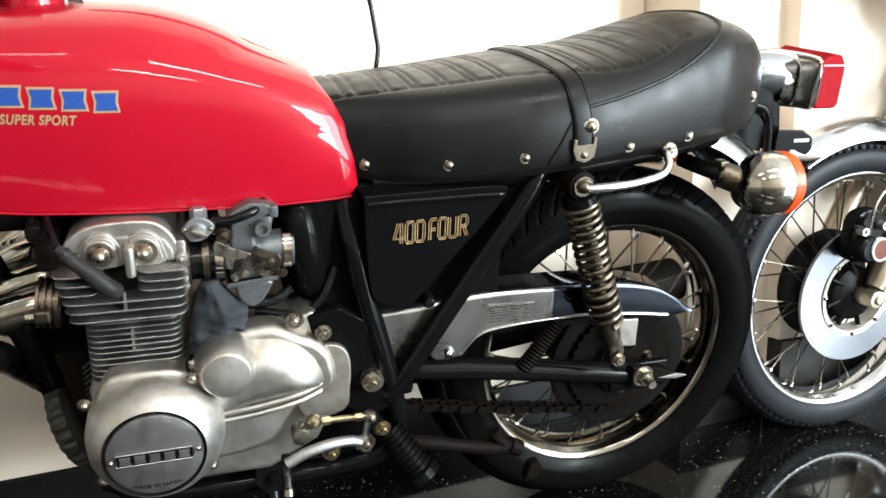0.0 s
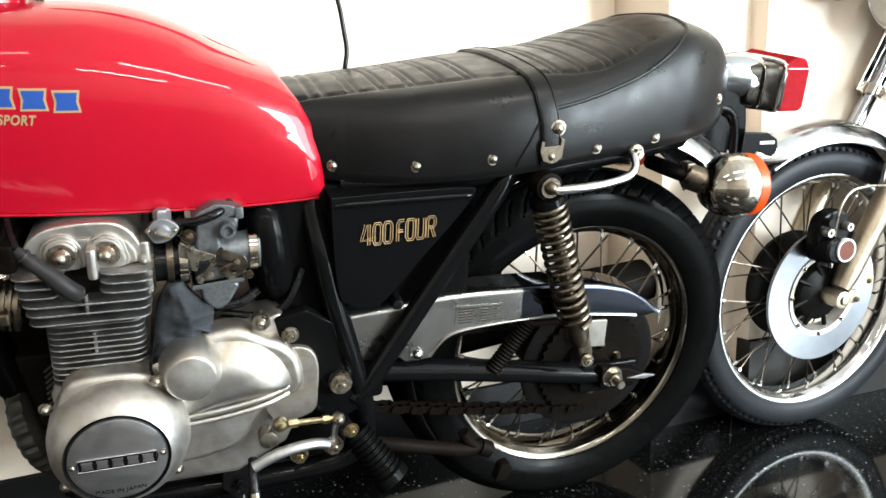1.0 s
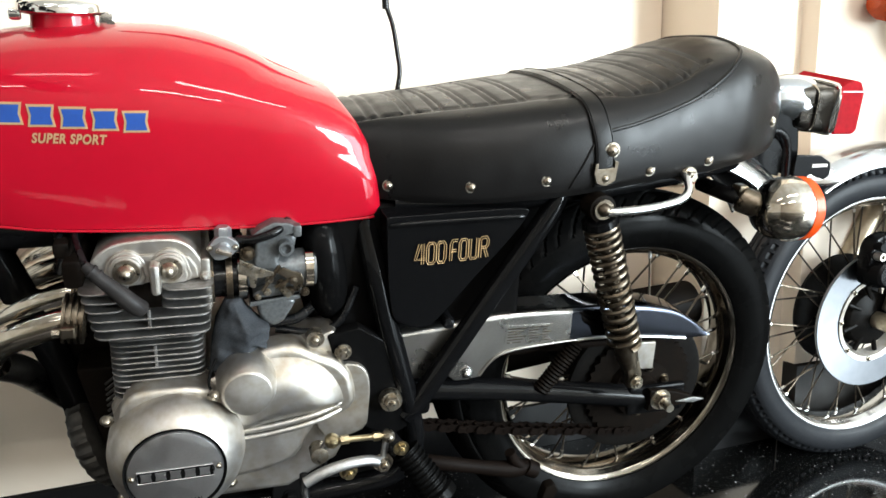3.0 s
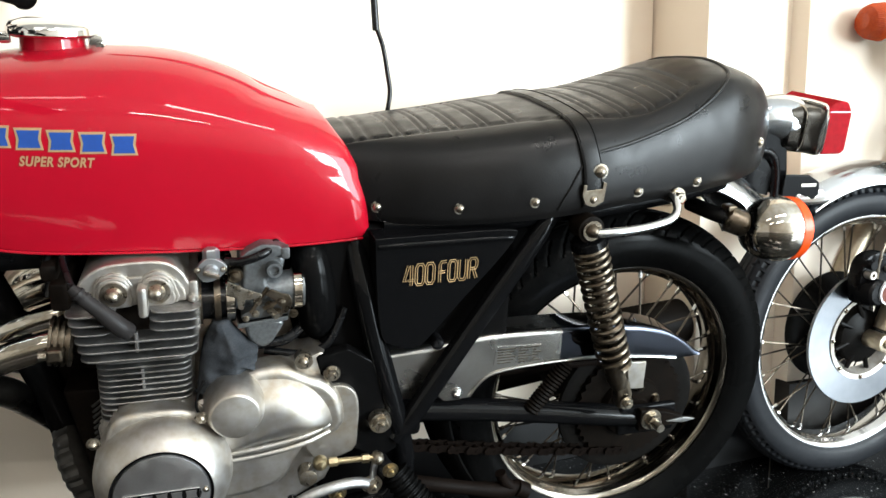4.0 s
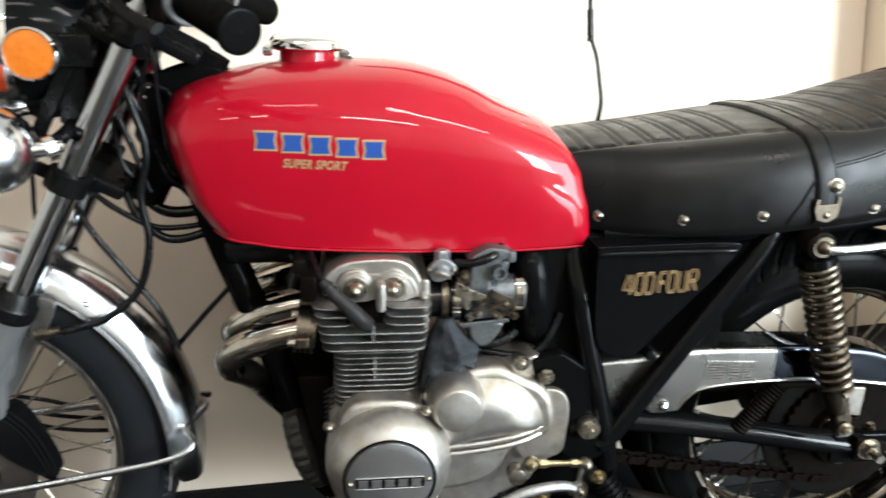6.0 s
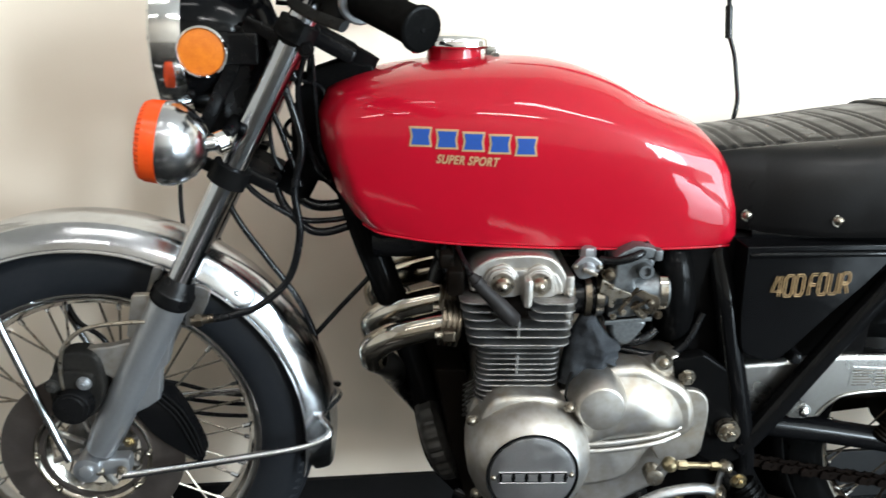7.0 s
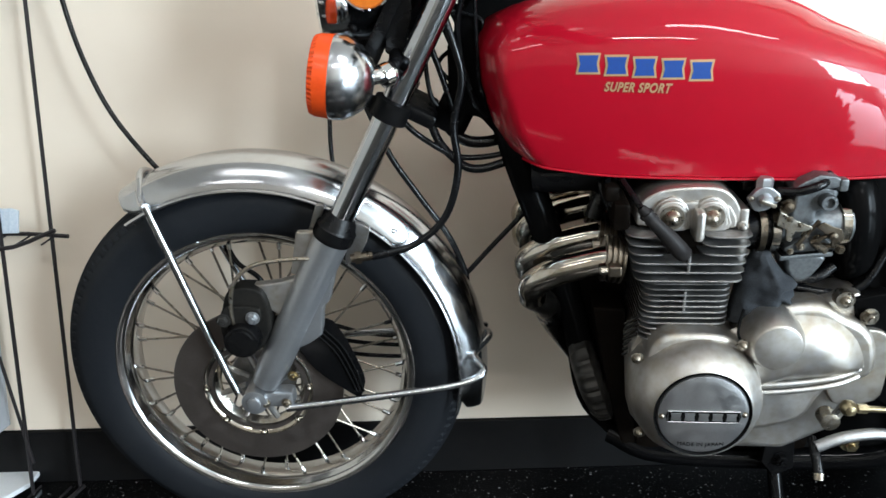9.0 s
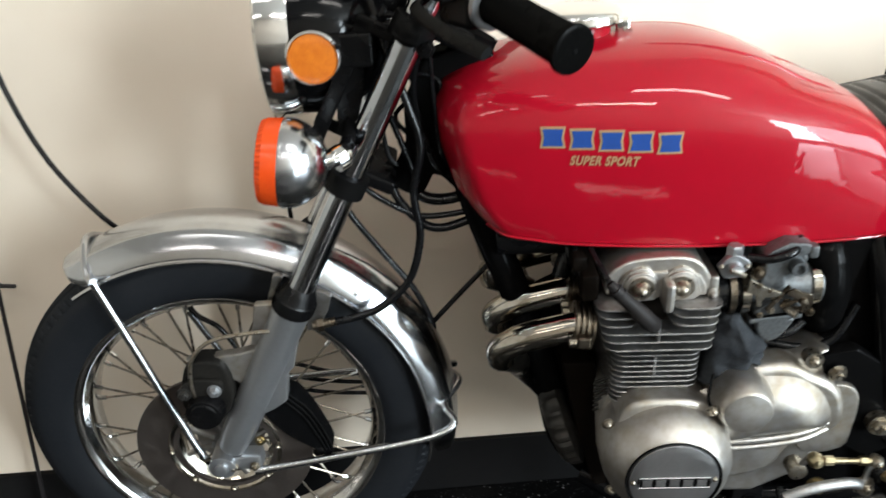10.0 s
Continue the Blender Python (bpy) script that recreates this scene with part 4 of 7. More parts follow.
def smooth_lerp(x, xs, ys):
    pts = list(zip(xs, ys))
    if x <= xs[0] or x >= xs[-1]:
        return lerp(x, xs, ys)
    i = next(k for k in range(len(xs) - 1) if xs[k] <= x <= xs[k + 1])
    p = [pts[max(i - 1, 0)], pts[i], pts[i + 1], pts[min(i + 2, len(pts) - 1)]]
    h = p[2][0] - p[1][0]
    t = (x - p[1][0]) / h
    m1 = (p[2][1] - p[0][1]) / max(p[2][0] - p[0][0], 1e-9) * h
    m2 = (p[3][1] - p[1][1]) / max(p[3][0] - p[1][0], 1e-9) * h
    return (2 * t ** 3 - 3 * t * t + 1) * p[1][1] + (t ** 3 - 2 * t * t + t) * m1 + (3 * t * t - 2 * t ** 3) * p[2][1] + (t ** 3 - t * t) * m2


TX = (-1.025, -0.99, -0.95, -0.91, -0.85, -0.77, -0.69, -0.61, -0.55, -0.51, -0.47)
TTOP = (0.835, 0.853, 0.867, 0.874, 0.879, 0.880, 0.877, 0.864, 0.845, 0.824, 0.799)
TBOT = (0.678, 0.662, 0.656, 0.652, 0.650, 0.649, 0.648, 0.647, 0.648, 0.649, 0.650)
TWID = (0.112, 0.122, 0.130, 0.136, 0.142, 0.147, 0.147, 0.143, 0.136, 0.128, 0.117)
TWIDL = (0.112, 0.122, 0.130, 0.136, 0.142, 0.147, 0.147, 0.144, 0.140, 0.136, 0.132)
FRZ = (0.655, 0.668, 0.70, 0.76, 0.80, 0.836, 0.857, 0.88)
FRX = (-0.974, -0.989, -1.009, -1.028, -1.034, -1.022, -0.999, -0.952)
RRZ = (0.645, 0.70, 0.74, 0.77, 0.80, 0.83)
RRX = (-0.465, -0.471, -0.481, -0.496, -0.518, -0.552)


def tank_point(u, v):
    """u: from front to rear; v: from the lower left edge over the crest (0.5) to the lower right edge."""
    xc = -1.012 + u * (1.012 - 0.476)
    zt, zb, w = smooth_lerp(xc, TX, TTOP), smooth_lerp(xc, TX, TBOT), smooth_lerp(xc, TX, TWID)
    round_f, round_r = max(0.0, 1 - u / 0.085), max(0.0, 1 - (1 - u) / 0.05)
    w *= (1 - round_f ** 2.6 * 0.55) * (1 - round_r ** 3 * 0.07)
    s = 1 - abs(2 * v - 1)
    side = -1 if v < 0.5 else 1
    if s < 0.42:
        q = s / 0.42
        w_low = smooth_lerp(xc, TX, TWIDL) * w / smooth_lerp(xc, TX, TWID)
        y, z = (w_low + (w - w_low) * q * q) * (0.945 + 0.055 * math.sin(q * math.pi / 2)), zb + (zt - zb) * 0.50 * q
    else:
        q = (s - 0.42) / 0.58 * math.pi / 2
        n = 2 / 2.6
        y, z = w * max(math.cos(q), 0) ** n, zb + (zt - zb) * (0.50 + 0.50 * max(math.sin(q), 0) ** n)
    f, r = lerp(z, FRZ, FRX), lerp(z, RRZ, RRX)
    k = (xc + 1.012) / (1.012 - 0.476)
    return Vector((f + (r - f) * k, side * y, z))


tank_grid = [[tank_point(u, v) for v in np.linspace(0, 1, 73)] for u in np.concatenate([np.linspace(0, 0.085, 10)[:-1], np.linspace(0.085, 0.95, 60)[:-1], np.linspace(0.95, 1, 8)])]
TANK = grid(tank_grid, cap=True)
tank = part("fuel_tank", TANK, RED, bike, "glossy red painted fuel tank", angle=50)
tank_tree = BVHTree.FromPolygons([tuple(p) for p in TANK[0]], TANK[1])


def on_tank(x, z, lift=0.0008):
    hit = tank_tree.ray_cast(Vector((x, -0.5, z)), Vector((0, 1, 0)))
    return (hit[0].x, hit[0].y - lift, hit[0].z) if hit[0] is not None else (x, -0.14, z)


part("tank_seam", tube([Vector(r[0]) + Vector((0, -0.001, -0.002)) for r in tank_grid[3:-2:3]], 0.0018, 8, 3), RED, tank, "rolled seam along the lower edge")
for sy in (-1, 1):
    ridge = [tank_tree.ray_cast(Vector((x, sy * y, 1.2)), Vector((0, 0, -1)))[0] for x, y in ((-0.80, 0.056), (-0.76, 0.060), (-0.70, 0.062), (-0.64, 0.061), (-0.59, 0.059), (-0.56, 0.056), (-0.53, 0.052))]
    part("tank_ridge", tube([p - Vector((0, 0, (0.0055, 0.0032, 0.0022, 0.0022, 0.0022, 0.0032, 0.0055)[i])) for i, p in enumerate(ridge)], 0.0042, 12, 6), RED, tank, "pressed ridge along the shoulder")
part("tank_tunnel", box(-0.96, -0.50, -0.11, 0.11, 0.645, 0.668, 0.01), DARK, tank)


def decal(name, outline_pts, mat, lift, label=""):
    """A thin foil patch that follows the tank's side; outline in (x, z)."""
    g = prism(outline_pts, 0, 0.0004, 0)
    return part(name, ([on_tank(p[0], p[2], lift + p[1]) for p in g[0]], g[1]), mat, tank, label)


# maker's mark: five plain blocks, gold edged with blue faces, climbing gently to the rear
LX0, LX1 = -0.911, -0.746
for i in range(5):
    a, b = LX0 + (LX1 - LX0) * (i + 0.06) / 5, LX0 + (LX1 - LX0) * (i + 0.94) / 5
    za = 0.7925 + (0.7815 - 0.7925) * (i + 0.5) / 5
    for d, h, mt, lf, nm in ((0.0, 0.0125, GOLD, 0.0006, "mark_border"), (0.0028, 0.0098, BLUE, 0.0012, "mark_block")):
        decal(nm, [(a + d, za - h), (b - d, za - h), (b - d - 0.002, za), (b - d, za + h), (a + d, za + h), (a + d + 0.002, za)], mt, lf)
w = letters("SUPER SPORT", 0.0155, 0, 0.0006, 1.12, 0.3)
xs = [p[0] for p in w[0]]
sc = 0.080 / (max(xs) - min(xs))
part("super_sport_lettering", ([on_tank(-0.836 + p[0] * sc, 0.7625 + p[1] * 1.0 - p[0] * sc * 0.03, 0.001) for p in w[0]], w[1]), GOLD, tank, "gold lettering on the tank")

# filler cap
CX, CZ = -0.848, 0.873
cap = part("filler_cap", join(at(lathe([(0.040, -0.008), (0.0375, 0.008), (0.037, 0.020)], 40, "z"), CX, 0, CZ)), RED, tank, "red filler neck")
part("cap_lid", at(lathe([(0.036, 0.017), (0.046, 0.017), (0.0515, 0.021), (0.051, 0.029), (0.046, 0.035), (0.032, 0.039), (0.0005, 0.040)], 48, "z"), CX, 0, CZ), CHROME, cap, "chrome hinged filler cap")
part("cap_hinge", box(CX - 0.060, CX - 0.045, -0.012, 0.012, CZ + 0.008, CZ + 0.022, 0.004), CHROME, cap)
part("cap_latch", join(box(CX + 0.042, CX + 0.060, -0.014, 0.014, CZ + 0.0, CZ + 0.022, 0.004), bar((CX + 0.056, -0.02, CZ + 0.008), (CX + 0.056, 0.02, CZ + 0.008), 0.005)), CHROME, cap)


# seat
SX = (-0.535, -0.50, -0.453, -0.40, -0.35, -0.25, -0.164, -0.09, 0.0, 0.07, 0.115, 0.155, 0.19, 0.215, 0.228)
STOP = (0.773, 0.779, 0.785, 0.790, 0.795, 0.809, 0.821, 0.832, 0.860, 0.881, 0.881, 0.868, 0.842, 0.812, 0.784)
SBOT = (0.680, 0.674, 0.668, 0.668, 0.669, 0.676, 0.685, 0.694, 0.702, 0.710, 0.715, 0.720, 0.727, 0.738, 0.760)
SWID = (0.094, 0.104, 0.126, 0.148, 0.161, 0.177, 0.179, 0.174, 0.163, 0.150, 0.132, 0.110, 0.080, 0.048, 0.012)


SEC_S = (0.0, 0.12, 0.28, 0.44, 0.57, 0.67, 0.75, 0.83, 0.92, 1.0)   # half section, lower edge to crest: share of width and height
SEC_W = (0.955, 0.99, 1.0, 0.972, 0.91, 0.82, 0.72, 0.56, 0.29, 0.0)
SEC_H = (0.0, 0.10, 0.31, 0.55, 0.74, 0.86, 0.92, 0.955, 0.985, 1.0)


def seat_point(x, v, grooves=True):
    zt, zb, w = smooth_lerp(x, SX, STOP), smooth_lerp(x, SX, SBOT), smooth_lerp(x, SX, SWID)
    s = 1 - abs(2 * v - 1)
    side = -1 if v < 0.5 else 1
    h = smooth_lerp(s, SEC_S, SEC_H)
    y, z = w * smooth_lerp(s, SEC_S, SEC_W), zb + (zt - zb) * h
    shear = -0.34 * (z - zb) * (-0.44 - x) / 0.09 if x < -0.44 else 0.0
    edge = min(lerp(x, (-0.49, -0.43, -0.35, -0.24, -0.125, -0.07, -0.02, 0.02), (0.085, 0.090, 0.094, 0.108, 0.134, 0.136, 0.126, 0.105)), 0.80 * w)
    if grooves and abs(y) < edge + 0.015:
        d = 0.0
        if abs(y) < edge and (-0.49 < x < -0.232 or -0.172 < x < 0.02):
            ph = (x / 0.040) % 1
            d = 0.0031 * (math.exp(-((ph - 0.32) / 0.065) ** 2) + math.exp(-((ph - 0.62) / 0.065) ** 2))
        if -0.50 < x < 0.03:
            d = max(d, 0.0036 * math.exp(-((abs(y) - edge) / 0.003) ** 2))
        z -= d
    return Vector((x + shear, side * y, z))


seat_xs = np.concatenate([np.linspace(-0.535, 0.18, 430), np.linspace(0.18, 0.228, 24)[1:]])
SEAT = grid([[seat_point(x, v) for v in np.linspace(0, 1, 121)] for x in seat_xs], cap=True)
seat = part("seat", SEAT, VINYL, bike, "black vinyl dual seat with stitched ribs", angle=60)
seat_tree = BVHTree.FromPolygons([tuple(p) for p in SEAT[0]], SEAT[1])
part("seat_base", prism([(-0.50, 0.668), (-0.35, 0.662), (-0.2, 0.672), (-0.05, 0.690), (0.12, 0.712), (0.12, 0.735), (-0.50, 0.70)], -0.115, 0.115, 0.004), DARK, seat)


def seat_at(x, y):
    """The point of the seat's upper left half at this y."""
    w, lo, hi = smooth_lerp(x, SX, SWID), 0.28, 1.0
    for _ in range(40):
        mid = 0.5 * (lo + hi)
        lo, hi = (mid, hi) if w * smooth_lerp(mid, SEC_S, SEC_W) > -y else (lo, mid)
    return seat_point(x, 0.5 * lo, False)


pipe = [seat_at(x, y) + Vector((0, -0.0008, 0.0008)) for x, y in ((-0.165, -0.1715), (-0.152, -0.1705), (-0.114, -0.1668), (-0.058, -0.159), (-0.008, -0.150), (0.041, -0.134), (0.078, -0.105), (0.094, -0.07), (0.103, -0.03), (0.105, 0.0))]
part("piping", tube(pipe + [Vector((p.x, -p.y, p.z)) for p in reversed(pipe[:-1])], 0.0028, 8, 5), VINYL, seat, "black piped seam")
front_pipe = [seat_point(-0.533, v, False) for v in np.linspace(0.03, 0.97, 25)]
part("piping", tube([p + Vector((-0.002, 0, 0)) for p in front_pipe], 0.0045, 8, 2), VINYL, seat, "thick front seam")

# strap over the seat, with its buckle plates
rows = []
for q in np.linspace(0.10, 1.9, 61):
    s = q * 0.5
    k = 1 - abs(2 * s - 1)
    x = lerp(k, (0.1, 0.25, 0.42, 0.55, 0.7, 1.0), (-0.167, -0.168, -0.171, -0.176, -0.179, -0.184))
    row = []
    for dx, lift in ((-0.014, 0.001), (-0.0135, 0.004), (-0.007, 0.005), (0.007, 0.005), (0.0135, 0.004), (0.014, 0.001)):
        p = seat_point(x + dx, s, False)
        nrm = Vector((0, p.y * 0.9, 0.16 * (k - 0.25))).normalized()
        row.append(p + nrm * lift)
    rows.append(row)
strap = part("grab_strap", grid(rows), VINYL, seat, "black vinyl strap across the seat", angle=50)

for j in (1, 4):
    part("stitching", tube([Vector(r[j]) + Vector((0.002 if j == 1 else -0.002, 0, 0)) + (Vector(r[j]) - Vector((r[j][0], 0, 0.70))).normalized() * 0.0006 for r in rows[2:-2]], 0.0007, 6, 0), SATIN, strap)


def on_seat(x, z, lift):
    h = seat_tree.ray_cast(Vector((x, -0.6, z)), Vector((0, 1, 0)))
    return (x, (h[0].y if h[0] is not None else -0.17) - lift, z)


part("piping", tube([on_seat(x, z, 0.0004) for x, z in ((-0.216, 0.692), (-0.2114, 0.7042), (-0.2008, 0.7236), (-0.1893, 0.746), (-0.180, 0.7585))], 0.0017, 8, 4), VINYL, seat, "slanted side seam")
for x, z in ((-0.457, 0.690), (-0.352, 0.694), (-0.25, 0.704), (-0.092, 0.713), (0.012, 0.722), (0.150, 0.768)):
    part("stud", at(domebolt(0.0062, 0.006), *on_seat(x, z, -0.001)), BOLT, seat)
part("strap_plate", at(prism([(-0.018, -0.012), (-0.012, -0.026), (0.002, -0.030), (0.016, -0.022), (0.018, 0.004), (0.012, 0.006), (0.012, -0.004), (-0.012, -0.006), (-0.012, 0.002), (-0.017, 0.002)], -0.003, 0.003, 0.001), *on_seat(-0.168, 0.726, 0.004)), SPRING, seat, "steel strap bracket")
part("stud", at(domebolt(0.0085, 0.008), *on_seat(-0.160, 0.745, 0.004)), BOLT, seat)
part("stud", at(domebolt(0.006, 0.006), *on_seat(-0.168, 0.707, 0.005)), BOLT, seat)

# rear wheel
HZ = 0.31
# rim and spokes darker than in front: dark reflections put into the colour
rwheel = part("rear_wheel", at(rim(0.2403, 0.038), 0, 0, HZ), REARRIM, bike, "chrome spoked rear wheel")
part("hub", at(lathe([(0.03, -0.080), (0.078, -0.078), (0.085, -0.05), (0.06, -0.04), (0.055, 0.03), (0.088, 0.045), (0.09, 0.085), (0.03, 0.09)], 40), 0, 0, HZ), DRUM, rwheel, "black hub")
part("tyre", at(tyre(0.324, 0.054, 0.234, rear_tread, 816), 0, 0, HZ), RUBBER, rwheel, "black rubber tyre with angled grooves", angle=28)
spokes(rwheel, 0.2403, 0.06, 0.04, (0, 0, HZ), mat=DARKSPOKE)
part("sprocket", at(join(lathe([(0.03, -0.086), (0.098, -0.086), (0.098, -0.092), (0.03, -0.092)], 152, closed=True, wob=lambda a, i: 0.003 * math.cos(a * 38) * (i in (1, 2))), lathe([(0.0005, -0.118), (0.024, -0.116), (0.028, -0.106), (0.052, -0.104), (0.056, -0.092)], 36)), 0, 0, HZ), SHADEGRIME, rwheel, "grimy steel sprocket")
part("sprocket_carrier", at(lathe([(0.03, -0.070), (0.118, -0.070), (0.127, -0.074), (0.127, -0.082), (0.118, -0.084), (0.03, -0.083)], 72, closed=True), 0, 0, HZ), DRUM, rwheel, "black sprocket carrier")
nut = part("axle_nut", at(join(hexbolt(0.0135, 0.014), bar((0, -0.03, 0), (0, 0, 0), 0.007)), 0.0, -0.158, HZ + 0.012), BOLT, rwheel)
part("chain_adjuster", join(prism([(-0.02, HZ - 0.01), (-0.02, HZ + 0.03), (0.03, HZ + 0.022), (0.062, HZ + 0.010), (0.062, HZ - 0.002), (0.03, HZ - 0.006)], -0.158, -0.145, 0.003),
                            bar((0.04, -0.152, HZ + 0.004), (0.085, -0.152, HZ + 0.0), 0.0035)), SHADEGRIME, rwheel, "grimy chain adjuster")
part("adjuster_point", prism([(0.028, HZ + 0.006), (0.062, HZ + 0.010), (0.084, HZ + 0.004), (0.062, HZ + 0.0)], -0.162, -0.158, 0.001), DULL, rwheel)
for a in range(6):
    part("sprocket_nut", at(hexbolt(0.007, 0.008), 0.042 * math.cos(a * math.pi / 3 + 0.4), -0.104, HZ + 0.042 * math.sin(a * math.pi / 3 + 0.4)), SPRING, rwheel)

# chain: links of two plates and a roller
link = mesh_of("chain_link", join(prism(soft_outline([(-0.0115, 0), (-0.008, 0.0072), (0, 0.0058), (0.008, 0.0072), (0.0115, 0), (0.008, -0.0072), (0, -0.0058), (-0.008, -0.0072)], 2), -0.0085, -0.0065, 0),
                                  prism(soft_outline([(-0.0115, 0), (-0.008, 0.0072), (0, 0.0058), (0.008, 0.0072), (0.0115, 0), (0.008, -0.0072), (0, -0.0058), (-0.008, -0.0072)], 2), 0.0065, 0.0085, 0),
                                  at(lathe([(0.0035, -0.0095), (0.0035, 0.0095)], 8), -0.008, 0, 0), at(lathe([(0.0035, -0.0095), (0.0035, 0.0095)], 8), 0.008, 0, 0)), RUST)
chain = part("chain", bar((-0.46, -0.09, 0.400), (0.0, -0.09, 0.398), 0.005, 6), RUST, bike, "rusty drive chain")
cx0, cz0, cx1, cz1 = -0.452, 0.300, -0.005, 0.223
for i in range(28):
    q = (i + 0.5) / 28
    part("chain_link", link, RUST, chain, m=pose(cx0 + (cx1 - cx0) * q, -0.09 + (0.0016 if i % 2 else -0.0016), cz0 + (cz1 - cz0) * q - 0.006 * math.sin(math.pi * q), 0, math.degrees(math.atan2(cz0 - cz1, cx1 - cx0)), 0))

# swinging arm, shocks and chain guard
arm = part("swinging_arm", join(*[tube([(-0.44, s * 0.112, 0.372), (-0.25, s * 0.118, 0.348), (-0.06, s * 0.132, 0.322), (0.02, s * 0.138, 0.312)], 0.0185, 18, 5, flat=0.85) for s in (-1, 1)],
                                *[box(-0.05, 0.055, s * 0.140 - 0.006, s * 0.140 + 0.006, 0.288, 0.340, 0.005) for s in (-1, 1)], bar((-0.44, -0.15, 0.372), (-0.44, 0.15, 0.372), 0.024, 18)), BLACK, bike, "black painted swinging arm")
part("arm_gaiter", tube([(-0.205 + 0.055 * k / 32, -0.13, 0.348 + 0.077 * k / 32) for k in range(33)], 0.012, 12, 0, radii=[0.0115 + 0.0025 * (k % 2) for k in range(33)]), SHADEGRIME, arm, "grimy ribbed gaiter")
for s in (-1, 1):
    a, b = Vector((-0.170, s * 0.178, 0.662)), Vector((-0.072, s * 0.176, 0.380))
    d = (b - a)
    u = d.normalized()
    e1 = Vector((0, 1, 0))
    e2 = u.cross(e1)
    shock = part("shock_absorber", join(tube([a, b], 0.009, 14, 0), tube([a + d * 0.62, a + d * 0.86, a + d * 0.92], 0.018, 20, 0, radii=(0.018, 0.017, 0.012)), 
                                        prism([(b.x - 0.010, b.z - 0.014), (b.x - 0.014, b.z + 0.01), (b.x - 0.030, b.z + 0.075), (b.x - 0.012, b.z + 0.08), (b.x + 0.012, b.z + 0.012), (b.x + 0.010, b.z - 0.012)], b.y - 0.011, b.y + 0.011, 0.005)), SPRING, bike, "rear shock absorber with exposed spring")
    turns, n = 15.5, 15.5 * 18
    pts = []
    for k in range(int(n) + 1):
        q = k / n
        th = 2 * math.pi * turns * q
        pos = a + d * (0.085 + 0.70 * (q ** 1.12))
        rr = 0.0222
        pts.append(pos + rr * (math.cos(th) * e1 + math.sin(th) * e2))
    part("spring", tube(pts, 0.0042, 8, 0), SPRING, shock, "aged chrome coil spring")
    part("spring_cup", tube([a + d * 0.03, a + d * 0.05, a + d * 0.085, a + d * 0.09], 0.03, 24, 0, radii=(0.016, 0.0255, 0.0265, 0.0245)), BLACK, shock)
    part("shock_eye", at(lathe([(0.008, -0.018), (0.0195, -0.016), (0.0195, 0.016), (0.008, 0.018)], 24), a.x, a.y, a.z + 0.004), SHADEGRIME, shock)
    part("bolt", at(join(domebolt(0.010, 0.012), lathe([(0.0145, -0.002), (0.0145, 0.004)], 18)), a.x, a.y - 0.018, a.z + 0.004) if s < 0 else at(lathe([(0.01, 0.018), (0.009, 0.03)], 6), a.x, a.y, a.z), SPRING, shock)
    part("bolt", at(hexbolt(0.008, 0.008), b.x, b.y - 0.014, b.z) if s < 0 else at(lathe([(0.008, 0.014), (0.008, 0.024)], 6), b.x, b.y, b.z), BOLT, shock)

GT = [(-0.445, 0.472), (-0.36, 0.479), (-0.293, 0.487), (-0.15, 0.488), (-0.04, 0.482), (0.02, 0.468), (0.06, 0.446), (0.092, 0.421)]
GB = [(0.045, 0.416), (-0.02, 0.425), (-0.10, 0.432), (-0.20, 0.431), (-0.27, 0.424), (-0.295, 0.410), (-0.312, 0.388), (-0.349, 0.385), (-0.36, 0.395), (-0.445, 0.398)]
def guard_sheet(x0, x1, n, r0, r1):
    """A bent sheet between the upper and lower outline; r: how round its upper edge is, from front to rear."""
    low = sorted(GB + [(0.093, 0.4185)])
    rows = []
    for x in np.linspace(x0, x1, n):
        zt, zb = smooth_lerp(x, [p[0] for p in GT], [p[1] for p in GT]), lerp(x, [p[0] for p in low], [p[1] for p in low])
        r = min(lerp(x, (x0, x1), (r0, r1)), max(zt - zb - 0.001, 0.001))
        out = [(-0.134, zb), (-0.1345, 0.5 * (zb + zt - r))] + [(-0.134 + min(r, 0.03) * (1 - math.cos(t)), zt - r + r * math.sin(t)) for t in np.linspace(0, math.pi / 2, 9)] + [(-0.078, zt)]
        rows.append([(x, y, z) for y, z in out] + [(x, y + 0.002, z - 0.0015) for y, z in reversed(out)])
    return grid(rows, close_v=True, cap=True)


guard = part("chain_guard", guard_sheet(-0.445, -0.165, 60, 0.008, 0.009), GUARD, bike, "polished metal chain guard", angle=50)
# the tail's dark reflection comes from the colour of its chrome
part("guard_tail", guard_sheet(-0.165, 0.092, 60, 0.009, 0.007), DIMCHROME, guard, "rounded chrome tail of the guard with its dark reflection coloured in", angle=60)
part("guard_lip", tube([(x, -0.135, z + 0.002) for x, z in GB[:7]], 0.0026, 8, 4), GUARD, guard)
part("guard_tab", prism([(-0.040, 0.414), (-0.003, 0.412), (-0.002, 0.362), (-0.030, 0.364)], -0.128, -0.122, 0.002), ALLOY, guard, "bright bracket plate")
part("bolt", at(domebolt(0.008, 0.008), -0.332, -0.134, 0.396), CHROME, guard)
plate = part("instruction_label", prism([(-0.275, 0.438), (-0.195, 0.436), (-0.197, 0.466), (-0.273, 0.469)], -0.1352, -0.1340, 0), GUARD, guard, "small grey printed label")
